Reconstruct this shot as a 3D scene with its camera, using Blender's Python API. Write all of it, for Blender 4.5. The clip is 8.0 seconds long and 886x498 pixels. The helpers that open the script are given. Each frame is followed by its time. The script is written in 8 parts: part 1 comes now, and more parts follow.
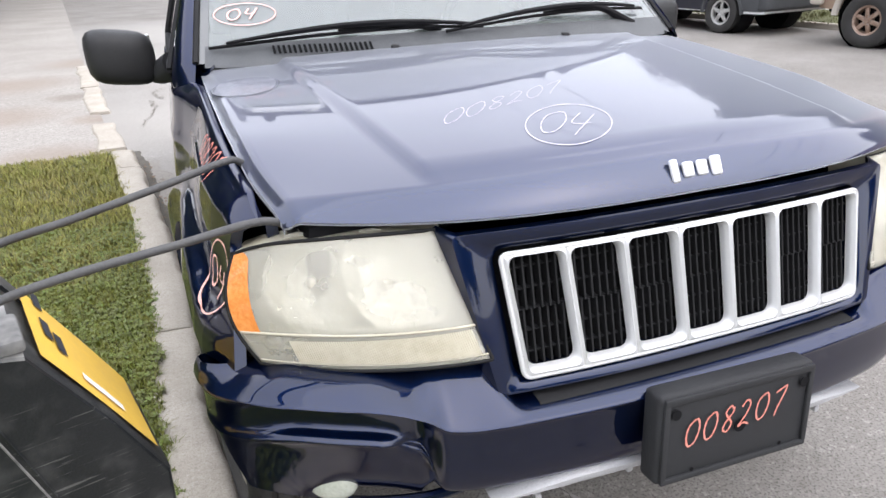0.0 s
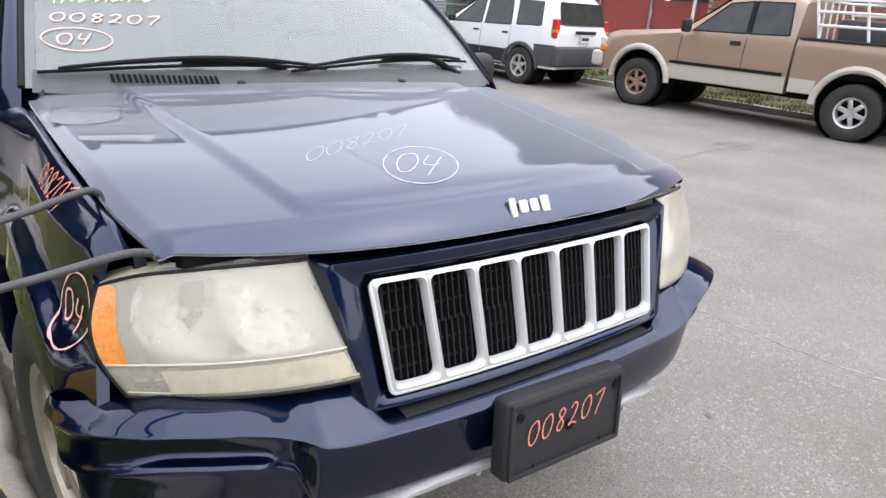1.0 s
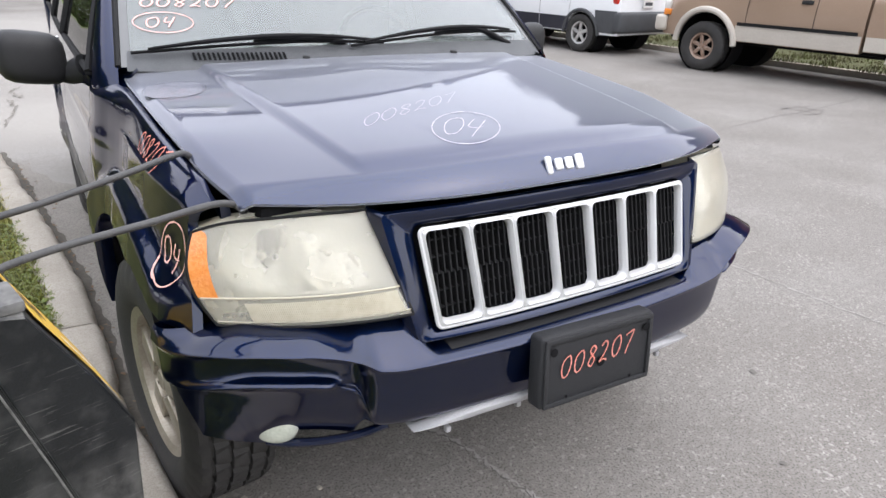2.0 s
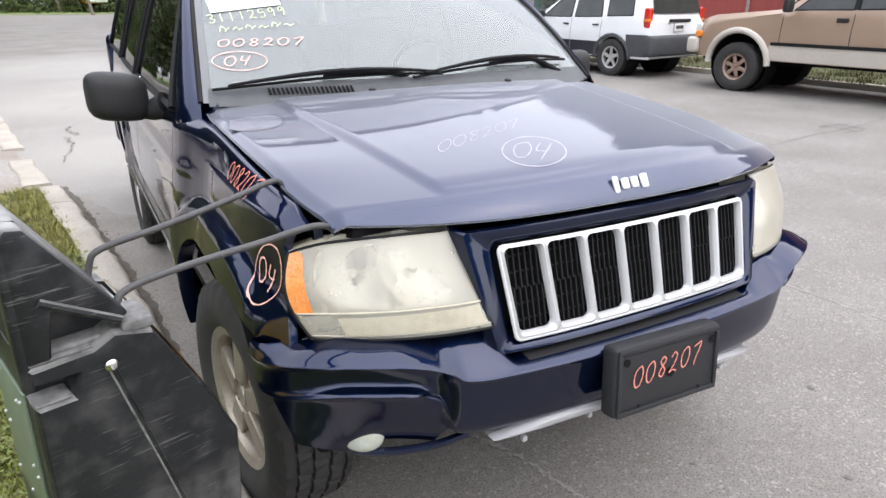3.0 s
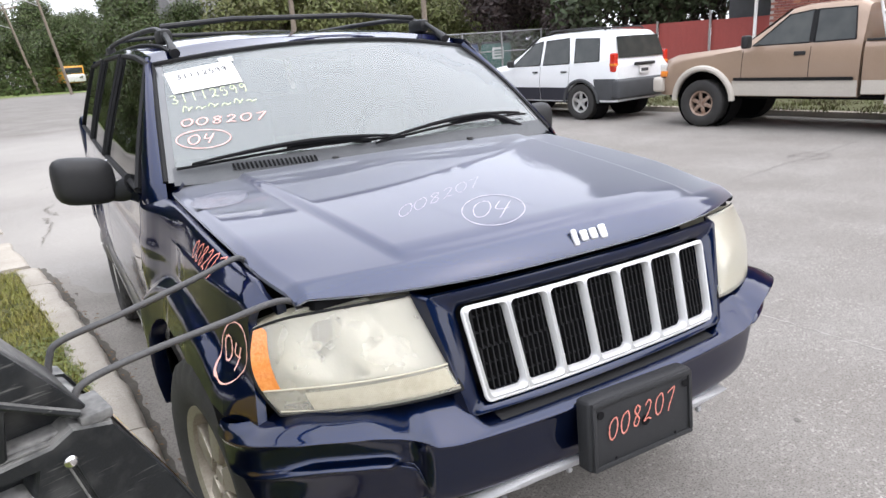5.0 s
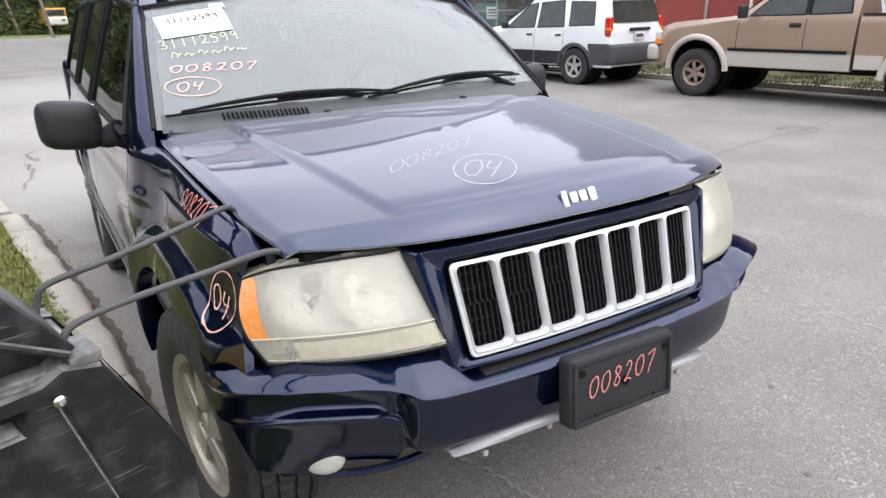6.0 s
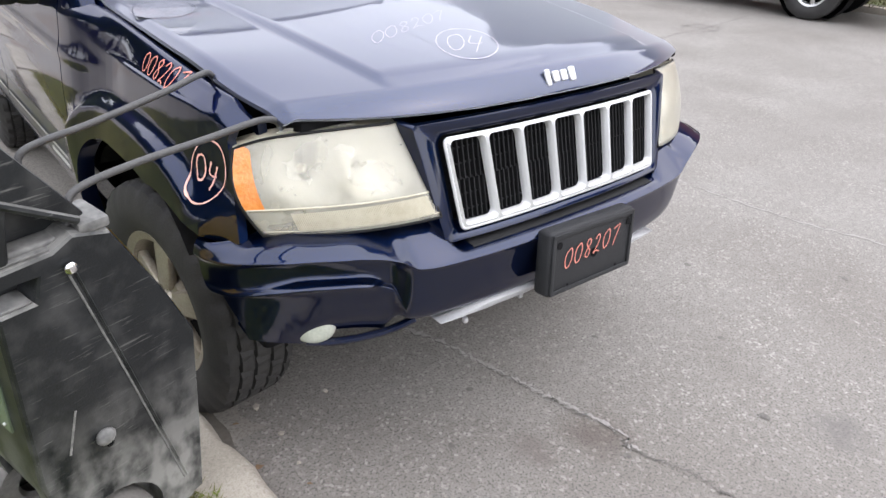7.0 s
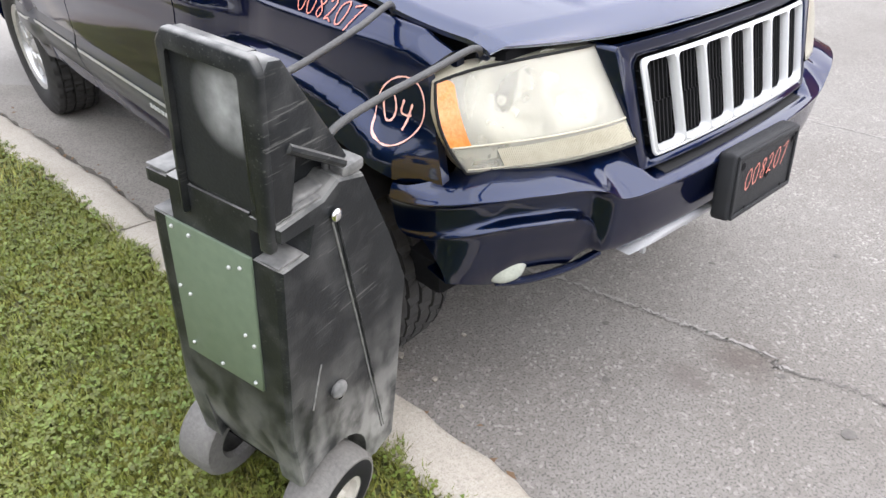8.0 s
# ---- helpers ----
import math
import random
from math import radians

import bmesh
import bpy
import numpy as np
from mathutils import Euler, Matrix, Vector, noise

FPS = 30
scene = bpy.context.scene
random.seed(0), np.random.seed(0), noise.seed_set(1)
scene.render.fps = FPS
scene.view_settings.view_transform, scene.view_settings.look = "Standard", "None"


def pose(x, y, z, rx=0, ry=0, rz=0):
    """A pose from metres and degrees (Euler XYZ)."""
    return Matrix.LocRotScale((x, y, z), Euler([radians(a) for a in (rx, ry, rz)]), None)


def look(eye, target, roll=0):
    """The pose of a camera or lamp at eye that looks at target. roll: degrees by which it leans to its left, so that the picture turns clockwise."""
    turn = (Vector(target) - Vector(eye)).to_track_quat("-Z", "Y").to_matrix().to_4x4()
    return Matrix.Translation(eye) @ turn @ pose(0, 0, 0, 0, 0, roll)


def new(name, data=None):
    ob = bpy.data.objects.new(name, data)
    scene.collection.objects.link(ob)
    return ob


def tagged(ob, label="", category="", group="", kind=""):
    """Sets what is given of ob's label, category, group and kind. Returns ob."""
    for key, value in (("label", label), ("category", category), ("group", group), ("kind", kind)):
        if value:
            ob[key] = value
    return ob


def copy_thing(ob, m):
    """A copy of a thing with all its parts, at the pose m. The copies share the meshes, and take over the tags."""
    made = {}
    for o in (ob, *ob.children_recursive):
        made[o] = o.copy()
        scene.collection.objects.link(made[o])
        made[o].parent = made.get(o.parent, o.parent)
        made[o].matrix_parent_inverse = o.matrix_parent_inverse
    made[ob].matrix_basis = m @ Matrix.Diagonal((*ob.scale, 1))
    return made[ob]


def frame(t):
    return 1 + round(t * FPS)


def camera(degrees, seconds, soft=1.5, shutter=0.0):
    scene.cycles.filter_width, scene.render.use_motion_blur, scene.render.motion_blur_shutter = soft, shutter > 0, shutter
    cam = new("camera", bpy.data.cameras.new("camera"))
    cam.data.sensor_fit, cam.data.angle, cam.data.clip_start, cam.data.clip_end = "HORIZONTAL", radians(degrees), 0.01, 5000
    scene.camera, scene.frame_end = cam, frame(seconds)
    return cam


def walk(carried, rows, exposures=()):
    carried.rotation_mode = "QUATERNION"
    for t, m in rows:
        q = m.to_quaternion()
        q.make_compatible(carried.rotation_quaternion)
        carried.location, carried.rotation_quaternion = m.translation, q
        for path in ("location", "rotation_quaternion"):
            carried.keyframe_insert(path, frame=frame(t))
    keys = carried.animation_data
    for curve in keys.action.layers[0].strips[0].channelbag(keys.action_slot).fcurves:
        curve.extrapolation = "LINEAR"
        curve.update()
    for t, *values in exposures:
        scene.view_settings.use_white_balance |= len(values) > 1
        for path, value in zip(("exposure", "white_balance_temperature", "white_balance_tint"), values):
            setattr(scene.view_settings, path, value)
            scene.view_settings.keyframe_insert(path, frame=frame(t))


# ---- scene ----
cam = camera(67.1, 8.0)
PATH = [
    (0, (-0.821, -0.786, 1.434), (-0.184, 0.93, 0.628), -1.6),
    (0.5, (-0.95, -0.728, 1.456), (0.028, 0.841, 0.692), 6.7),
    (1, (-0.956, -0.834, 1.465), (0.187, 0.652, 0.767), 4.3),
    (1.5, (-0.934, -0.977, 1.46), (0.141, 0.548, 0.738), 2.8),
    (1.7, (-0.953, -0.991, 1.476), (0.019, 0.571, 0.693), 2.2),
    (2.8, (-1.176, -1.007, 1.493), (-0.184, 0.558, 0.741), 1.3),
    (3, (-1.156, -1.02, 1.498), (-0.245, 0.612, 0.787), 0.1),
    (3.5, (-1.081, -1.043, 1.49), (-0.157, 0.598, 0.818), -2.3),
    (4, (-1.077, -1.055, 1.516), (-0.155, 0.618, 0.925), -3.9),
    (4.2, (-1.081, -1.056, 1.528), (-0.153, 0.618, 0.949), -4.2),
    (5.3, (-1.115, -1.044, 1.53), (-0.139, 0.609, 0.967), -3.5),
    (5.5, (-1.121, -1.039, 1.533), (-0.158, 0.628, 0.99), -3.8),
    (6, (-1.118, -1.055, 1.521), (-0.137, 0.549, 0.841), -1.3),
    (6.5, (-1.115, -0.985, 1.474), (-0.016, 0.42, 0.569), 2.1),
    (7, (-1.324, -0.965, 1.492), (-0.163, 0.346, 0.525), 3.4),
    (7.5, (-1.507, -0.887, 1.469), (-0.371, 0.398, 0.441), 4.6),
    (8, (-1.65, -0.64, 1.43), (-0.517, 0.588, 0.33), 0.1),
]
walk(cam, [(t, look(eye, target, roll)) for t, eye, target, roll in PATH], exposures=[(0.0, 1.23), (0.5, 1.15), (1.5, 1.06), (3.0, 1.19), (5.5, 1.15), (6.0, 1.08), (6.5, 1.19), (7.25, 1.27), (8.0, 1.45)])

# ---- light: bright overcast sky with a soft sun behind the clouds ----
SUN_EL, SUN_AZ = 52.0, 145.0
world = bpy.data.worlds.new("overcast")
scene.world = world
world.use_nodes = True
wn, wl = world.node_tree.nodes, world.node_tree.links
wn.clear()
w_out = wn.new("ShaderNodeOutputWorld")
w_bg = wn.new("ShaderNodeBackground")
w_sky = wn.new("ShaderNodeTexSky")
w_sky.sky_type = "NISHITA"
w_sky.sun_disc = False
w_sky.sun_elevation, w_sky.sun_rotation = radians(SUN_EL), radians(SUN_AZ)
w_sky.air_density, w_sky.dust_density = 1.0, 3.0
w_co = wn.new("ShaderNodeTexCoord")
w_no = wn.new("ShaderNodeTexNoise")
w_no.inputs["Scale"].default_value, w_no.inputs["Detail"].default_value = 1.3, 3.0
w_ramp = wn.new("ShaderNodeValToRGB")
w_ramp.color_ramp.elements[0].position, w_ramp.color_ramp.elements[0].color = 0.25, (9.15, 9.4, 10.5, 1)
w_ramp.color_ramp.elements[1].position, w_ramp.color_ramp.elements[1].color = 0.75, (10.7, 10.9, 11.75, 1)
w_mix = wn.new("ShaderNodeMixRGB")
w_mix.inputs["Fac"].default_value = 0.8
wl.new(w_co.outputs["Generated"], w_no.inputs["Vector"])
wl.new(w_no.outputs["Fac"], w_ramp.inputs["Fac"])
wl.new(w_sky.outputs["Color"], w_mix.inputs["Color1"])
wl.new(w_ramp.outputs["Color"], w_mix.inputs["Color2"])
# the cloud is thinner and brighter round the sun, and greyer away from it
sun_az = radians(SUN_AZ)
sun_dir = Vector((math.sin(sun_az) * math.cos(radians(SUN_EL)), math.cos(sun_az) * math.cos(radians(SUN_EL)), math.sin(radians(SUN_EL))))
w_dot = wn.new("ShaderNodeVectorMath")
w_dot.operation = "DOT_PRODUCT"
w_dot.inputs[1].default_value = sun_dir
wl.new(w_co.outputs["Generated"], w_dot.inputs[0])
w_glow = wn.new("ShaderNodeMapRange")
w_glow.interpolation_type = "SMOOTHSTEP"
for key, val in (("From Min", 0.1), ("From Max", 1.0), ("To Min", 1.0), ("To Max", 1.10)):
    w_glow.inputs[key].default_value = val
wl.new(w_dot.outputs["Value"], w_glow.inputs["Value"])
w_mul = wn.new("ShaderNodeVectorMath")
w_mul.operation = "SCALE"
wl.new(w_mix.outputs["Color"], w_mul.inputs[0])
# an overcast sky is brighter overhead than near the horizon
w_sep = wn.new("ShaderNodeSeparateXYZ")
wl.new(w_co.outputs["Generated"], w_sep.inputs[0])
w_high = wn.new("ShaderNodeMapRange")
for key, val in (("From Min", 0.0), ("From Max", 0.9), ("To Min", 0.86), ("To Max", 1.30)):
    w_high.inputs[key].default_value = val
wl.new(w_sep.outputs["Z"], w_high.inputs["Value"])
w_prod = wn.new("ShaderNodeMath")
w_prod.operation = "MULTIPLY"
wl.new(w_glow.outputs[0], w_prod.inputs[0])
wl.new(w_high.outputs[0], w_prod.inputs[1])
wl.new(w_prod.outputs[0], w_mul.inputs["Scale"])
wl.new(w_mul.outputs[0], w_bg.inputs["Color"])
w_bg.inputs["Strength"].default_value = 0.102
wl.new(w_bg.outputs["Background"], w_out.inputs["Surface"])
sun_data = bpy.data.lights.new("sun", "SUN")
sun_data.energy, sun_data.angle, sun_data.color = 0.7, radians(120), (1.0, 0.96, 0.9)
sun = new("sun", sun_data)
sun.rotation_euler = sun_dir.to_track_quat("Z", "Y").to_euler()


# ---- materials ----
def mat(name, col, rough=0.5, metal=0.0, col2=None, scale=8.0, fine=120.0, bump=0.0, amount=0.5, coat=0.0, spec=0.5, trans=0.0, island=0.0, obj_rand=0.0, emit=0.0, detail=4.0, rough_var=0.0, coat_rough=0.03, bias=0.0):
    """Principled surface with colour variation at two scales, fine relief and varied gloss."""
    m = bpy.data.materials.new(name)
    m.use_nodes = True
    n, l = m.node_tree.nodes, m.node_tree.links
    b = n["Principled BSDF"]
    b.inputs["Roughness"].default_value, b.inputs["Metallic"].default_value = rough, metal
    b.inputs["Coat Weight"].default_value, b.inputs["Coat Roughness"].default_value = coat, coat_rough
    b.inputs["Specular IOR Level"].default_value, b.inputs["Transmission Weight"].default_value = spec, trans
    c1 = (*col, 1)
    c2 = (*(col2 or [v * 0.7 for v in col]), 1)
    co = n.new("ShaderNodeTexCoord")
    big = n.new("ShaderNodeTexNoise")
    big.inputs["Scale"].default_value, big.inputs["Detail"].default_value = scale, detail
    small = n.new("ShaderNodeTexNoise")
    small.inputs["Scale"].default_value, small.inputs["Detail"].default_value = fine, 2.0
    l.new(co.outputs["Object"], big.inputs["Vector"])
    l.new(co.outputs["Object"], small.inputs["Vector"])
    add = n.new("ShaderNodeMath")
    add.operation = "MULTIPLY_ADD"
    add.inputs[1].default_value, add.inputs[2].default_value = 0.5, 0.0
    l.new(small.outputs["Fac"], add.inputs[0])
    add2 = n.new("ShaderNodeMath")
    add2.operation = "MULTIPLY_ADD"
    add2.inputs[1].default_value = 0.5
    l.new(big.outputs["Fac"], add2.inputs[0])
    l.new(add.outputs[0], add2.inputs[2])
    ramp = n.new("ShaderNodeMapRange")
    ramp.inputs["From Min"].default_value, ramp.inputs["From Max"].default_value = 0.5 - 0.25 * amount - 0.05 - bias, 0.5 + 0.25 * amount + 0.05 - bias
    l.new(add2.outputs[0], ramp.inputs["Value"])
    mix = n.new("ShaderNodeMixRGB")
    mix.inputs["Color1"].default_value, mix.inputs["Color2"].default_value = c2, c1
    l.new(ramp.outputs[0], mix.inputs["Fac"])
    last = mix.outputs["Color"]
    if island or obj_rand:
        src = n.new("ShaderNodeNewGeometry").outputs["Random Per Island"] if island else n.new("ShaderNodeObjectInfo").outputs["Random"]
        mr = n.new("ShaderNodeMapRange")
        k = island or obj_rand
        mr.inputs["To Min"].default_value, mr.inputs["To Max"].default_value = 1 - k, 1 + k
        l.new(src, mr.inputs["Value"])
        hs = n.new("ShaderNodeHueSaturation")
        l.new(mr.outputs[0], hs.inputs["Value"])
        hm = n.new("ShaderNodeMapRange")
        hm.inputs["To Min"].default_value, hm.inputs["To Max"].default_value = 0.5 - 0.06 * k, 0.5 + 0.05 * k
        l.new(src, hm.inputs["Value"])
        l.new(hm.outputs[0], hs.inputs["Hue"])
        l.new(last, hs.inputs["Color"])
        last = hs.outputs["Color"]
    l.new(last, b.inputs["Base Color"])
    if rough_var:
        rr = n.new("ShaderNodeMapRange")
        rr.inputs["To Min"].default_value, rr.inputs["To Max"].default_value = max(0.02, rough - rough_var), min(1, rough + rough_var)
        l.new(big.outputs["Fac"], rr.inputs["Value"])
        l.new(rr.outputs[0], b.inputs["Roughness"])
    if bump:
        bp = n.new("ShaderNodeBump")
        bp.inputs["Strength"].default_value, bp.inputs["Distance"].default_value = min(1.0, bump), 0.004
        l.new(small.outputs["Fac"], bp.inputs["Height"])
        l.new(bp.outputs["Normal"], b.inputs["Normal"])
    if emit:
        b.inputs["Emission Color"].default_value, b.inputs["Emission Strength"].default_value = (*col, 1), emit
    return m


def glass(name, tint, rough=0.0, haze=0.0, haze_col=(0.8, 0.8, 0.78), ior=1.5, sheen=0.0, ripple=0.0, film=0.0, thin=False):
    """Tinted glass with an uneven film of dust and painted haze on it."""
    m = bpy.data.materials.new(name)
    m.use_nodes = True
    n, l = m.node_tree.nodes, m.node_tree.links
    b = n["Principled BSDF"]
    b.inputs["Base Color"].default_value = (*tint, 1)
    b.inputs["Roughness"].default_value, b.inputs["Transmission Weight"].default_value, b.inputs["IOR"].default_value = rough, 1.0, ior
    if thin:
        # a thin pane: straight through, with a mirror film by Fresnel
        fr, tr, gl, mt = n.new("ShaderNodeFresnel"), n.new("ShaderNodeBsdfTransparent"), n.new("ShaderNodeBsdfGlossy"), n.new("ShaderNodeMixShader")
        fr.inputs["IOR"].default_value = ior
        tr.inputs["Color"].default_value = (*tint, 1)
        gl.inputs["Roughness"].default_value = rough
        l.new(fr.outputs[0], mt.inputs["Fac"])
        l.new(tr.outputs[0], mt.inputs[1])
        l.new(gl.outputs[0], mt.inputs[2])
        b = mt
        l.new(mt.outputs[0], n["Material Output"].inputs["Surface"])
    if ripple:
        tc, nt, bp = n.new("ShaderNodeTexCoord"), n.new("ShaderNodeTexNoise"), n.new("ShaderNodeBump")
        nt.inputs["Scale"].default_value, nt.inputs["Detail"].default_value = 26.0, 3.0
        bp.inputs["Strength"].default_value, bp.inputs["Distance"].default_value = ripple, 0.01
        l.new(tc.outputs["Object"], nt.inputs["Vector"])
        l.new(nt.outputs["Fac"], bp.inputs["Height"])
        l.new(bp.outputs["Normal"], b.inputs["Normal"])
    if haze:
        d = n.new("ShaderNodeBsdfPrincipled")
        d.inputs["Base Color"].default_value = (*haze_col, 1)
        d.inputs["Roughness"].default_value = 0.35
        d.inputs["Sheen Weight"].default_value, d.inputs["Sheen Roughness"].default_value = sheen, 0.32
        d.inputs["Coat Weight"].default_value, d.inputs["Coat IOR"].default_value = film, 1.95
        co = n.new("ShaderNodeTexCoord")
        no = n.new("ShaderNodeTexNoise")
        no.inputs["Scale"].default_value, no.inputs["Detail"].default_value = 9.0, 5.0
        mr = n.new("ShaderNodeMapRange")
        mr.inputs["From Min"].default_value, mr.inputs["From Max"].default_value = 0.3, 0.7
        mr.inputs["To Min"].default_value, mr.inputs["To Max"].default_value = haze * 0.97, min(1, haze * 1.03)
        mx = n.new("ShaderNodeMixShader")
        l.new(co.outputs["Object"], no.inputs["Vector"])
        l.new(no.outputs["Fac"], mr.inputs["Value"])
        l.new(mr.outputs[0], mx.inputs["Fac"])
        l.new(b.outputs[0], mx.inputs[1])
        l.new(d.outputs[0], mx.inputs[2])
        l.new(mx.outputs[0], n["Material Output"].inputs["Surface"])
    return m


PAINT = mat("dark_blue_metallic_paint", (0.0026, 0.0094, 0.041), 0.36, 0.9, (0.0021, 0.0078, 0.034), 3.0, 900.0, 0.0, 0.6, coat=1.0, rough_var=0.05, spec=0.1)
PAINT.node_tree.nodes["Principled BSDF"].inputs["Coat IOR"].default_value = 1.51
PAINT.node_tree.nodes["Principled BSDF"].inputs["Specular Tint"].default_value = (0.25, 0.30, 0.5, 1)
# lighter copy of the body paint, lifted to stand in for bright sky reflection
HOODPAINT = mat("sky_lifted_blue_hood_paint", (0.0038, 0.0135, 0.056), 0.36, 0.9, (0.0031, 0.0112, 0.047), 3.0, 900.0, 0.0, 0.6, coat=1.0, rough_var=0.05, spec=0.1)
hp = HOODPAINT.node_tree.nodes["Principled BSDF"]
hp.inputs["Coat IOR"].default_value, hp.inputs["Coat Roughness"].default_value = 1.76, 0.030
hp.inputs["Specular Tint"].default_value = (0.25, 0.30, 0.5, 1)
# fine dust plus a painted sheen that brightens the hood at low angles
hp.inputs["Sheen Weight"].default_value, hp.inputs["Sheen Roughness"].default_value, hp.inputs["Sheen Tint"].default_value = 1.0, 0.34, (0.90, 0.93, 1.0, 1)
BLACKP = mat("black_plastic", (0.016, 0.016, 0.017), 0.5, 0, (0.026, 0.026, 0.027), 14, 420, 0.12, 0.6, rough_var=0.12, spec=0.3)
GRAINP = mat("grained_black_plastic", (0.026, 0.027, 0.029), 0.6, 0, (0.017, 0.017, 0.019), 10, 700, 0.35, 0.6, rough_var=0.1, spec=0.3)
# near-black for dark parts, and for shade painted into bays, holes and housings
DARK = mat("dark_parts_and_painted_shade", (0.008, 0.008, 0.009), 0.8, 0, None, 9, 90, 0.1, spec=0.12)
TRIM = mat("black_rubber_trim", (0.014, 0.014, 0.015), 0.7, 0, None, 12, 200, 0.1, spec=0.2)
SILVER = mat("satin_silver_paint", (0.62, 0.62, 0.62), 0.33, 0.3, (0.56, 0.56, 0.56), 10, 500, 0.03, 0.5, coat=0.3)
COWLP = mat("weathered_cowl_plastic", (0.052, 0.055, 0.060), 0.45, 0, (0.085, 0.088, 0.092), 9, 300, 0.3, spec=0.4)
BORDERM = mat("printed_glass_border", (0.03, 0.032, 0.033), 0.3, 0, (0.045, 0.047, 0.048), 12, 200, coat=1.0)
BORDERM.node_tree.nodes["Principled BSDF"].inputs["Coat IOR"].default_value = 1.7
WIPERM = mat("black_wiper_rubber", (0.006, 0.006, 0.007), 0.55, 0, (0.011, 0.011, 0.012), 20, 300, 0.1, spec=0.12)
GREYV = mat("grey_valance_plastic", (0.42, 0.42, 0.43), 0.5, 0.1, (0.33, 0.33, 0.34), 7, 300, 0.1)
CHROME = mat("chrome", (0.85, 0.85, 0.86), 0.08, 1.0, (0.75, 0.75, 0.76), 6, 80)
REFLECTOR = mat("lamp_reflector", (0.80, 0.79, 0.74), 0.25, 0.6, (0.72, 0.71, 0.65), 18, 30, 1.0)
REFLECTOR.node_tree.nodes["Bump"].inputs["Distance"].default_value = 0.015
CLAD = mat("grey_blue_cladding", (0.05, 0.055, 0.075), 0.42, 0.3, (0.07, 0.072, 0.08), 6, 200, 0.05, coat=0.3)
RUBBER = mat("dusty_tyre_rubber", (0.015, 0.015, 0.016), 0.75, 0, (0.038, 0.035, 0.032), 9, 160, 0.25, 0.9)
ALLOY = mat("dirty_alloy", (0.44, 0.40, 0.33), 0.42, 0.6, (0.27, 0.23, 0.18), 11, 120, 0.08, 0.8)
ALLOY2 = mat("bright_alloy", (0.66, 0.66, 0.66), 0.35, 0.7, (0.45, 0.44, 0.42), 9, 90)
RUSTY = mat("rusty_wheel", (0.42, 0.33, 0.27), 0.5, 0.5, (0.2, 0.11, 0.07), 14, 60)
LENS = glass("clouded_headlamp_plastic", (0.99, 0.98, 0.93), 0.05, 0.32, (0.74, 0.71, 0.61), 1.4, ripple=0.22)
AMBER = mat("amber_reflector", (0.78, 0.33, 0.10), 0.2, 0, (0.58, 0.16, 0.02), 34, 140, 0.3, 0.9, coat=0.6)
CREAM = mat("yellowed_lamp_housing", (0.50, 0.47, 0.37), 0.35, 0.1, (0.40, 0.36, 0.27), 12, 60)
LAMPSHELL = mat("satin_lamp_shell", (0.72, 0.70, 0.64), 0.4, 0.25, (0.60, 0.58, 0.50), 15, 60, 0.2)
FOGLENS = mat("fog_lamp_glass", (0.36, 0.38, 0.32), 0.15, 0, (0.5, 0.52, 0.45), 20, 140, 0.1, coat=0.8)
# the pale haze is dust and also paints in the bright sky's reflection
WSGLASS = glass("dusty_sky_hazed_windscreen_glass", (0.75, 0.86, 0.82), 0.0, 0.48, (0.25, 0.277, 0.275), ior=1.6, sheen=0.7, film=0.8, thin=True)
SIDEGLASS = glass("dark_side_glass", (0.16, 0.2, 0.17), 0.0)
FARGLASS = mat("far_dark_glass", (0.022, 0.026, 0.026), 0.04, 0, (0.05, 0.055, 0.05), 2, 4, 0, 0.8, spec=0.42)
HEADLINER = mat("pale_grey_headliner", (0.55, 0.54, 0.5), 0.9, 0, (0.48, 0.47, 0.44), 8, 200, 0.1)
SEATC = mat("grey_seat_cloth", (0.12, 0.115, 0.1), 0.9, 0, None, 20, 300, 0.3)
DASH = mat("dashboard_grey", (0.09, 0.09, 0.088), 0.6, 0, None, 10, 300, 0.2)
CHALK = mat("white_paint_marker", (0.66, 0.62, 0.67), 0.7, 0, (0.5, 0.46, 0.54), 60, 400)
CHALKR = mat("red_paint_marker", (0.68, 0.20, 0.14), 0.7, 0, (0.58, 0.24, 0.20), 60, 400)
FADED = mat("worn_pale_marker", (0.62, 0.57, 0.64), 0.7, 0, (0.42, 0.38, 0.50), 40, 300)
CHALKP = mat("pink_paint_marker", (0.80, 0.50, 0.46), 0.7, 0, (0.75, 0.40, 0.36), 60, 400)
CHALKG = mat("yellow_green_paint_marker", (0.62, 0.70, 0.42), 0.7, 0, (0.5, 0.58, 0.33), 60, 400)
EMBLEM = mat("white_silver_emblem", (0.86, 0.86, 0.88), 0.25, 0.2, None, 30, 300)
PAPER = mat("white_paper", (0.82, 0.82, 0.8), 0.8, 0, (0.76, 0.76, 0.74), 8, 60)
INK = mat("black_ink", (0.03, 0.03, 0.04), 0.7)


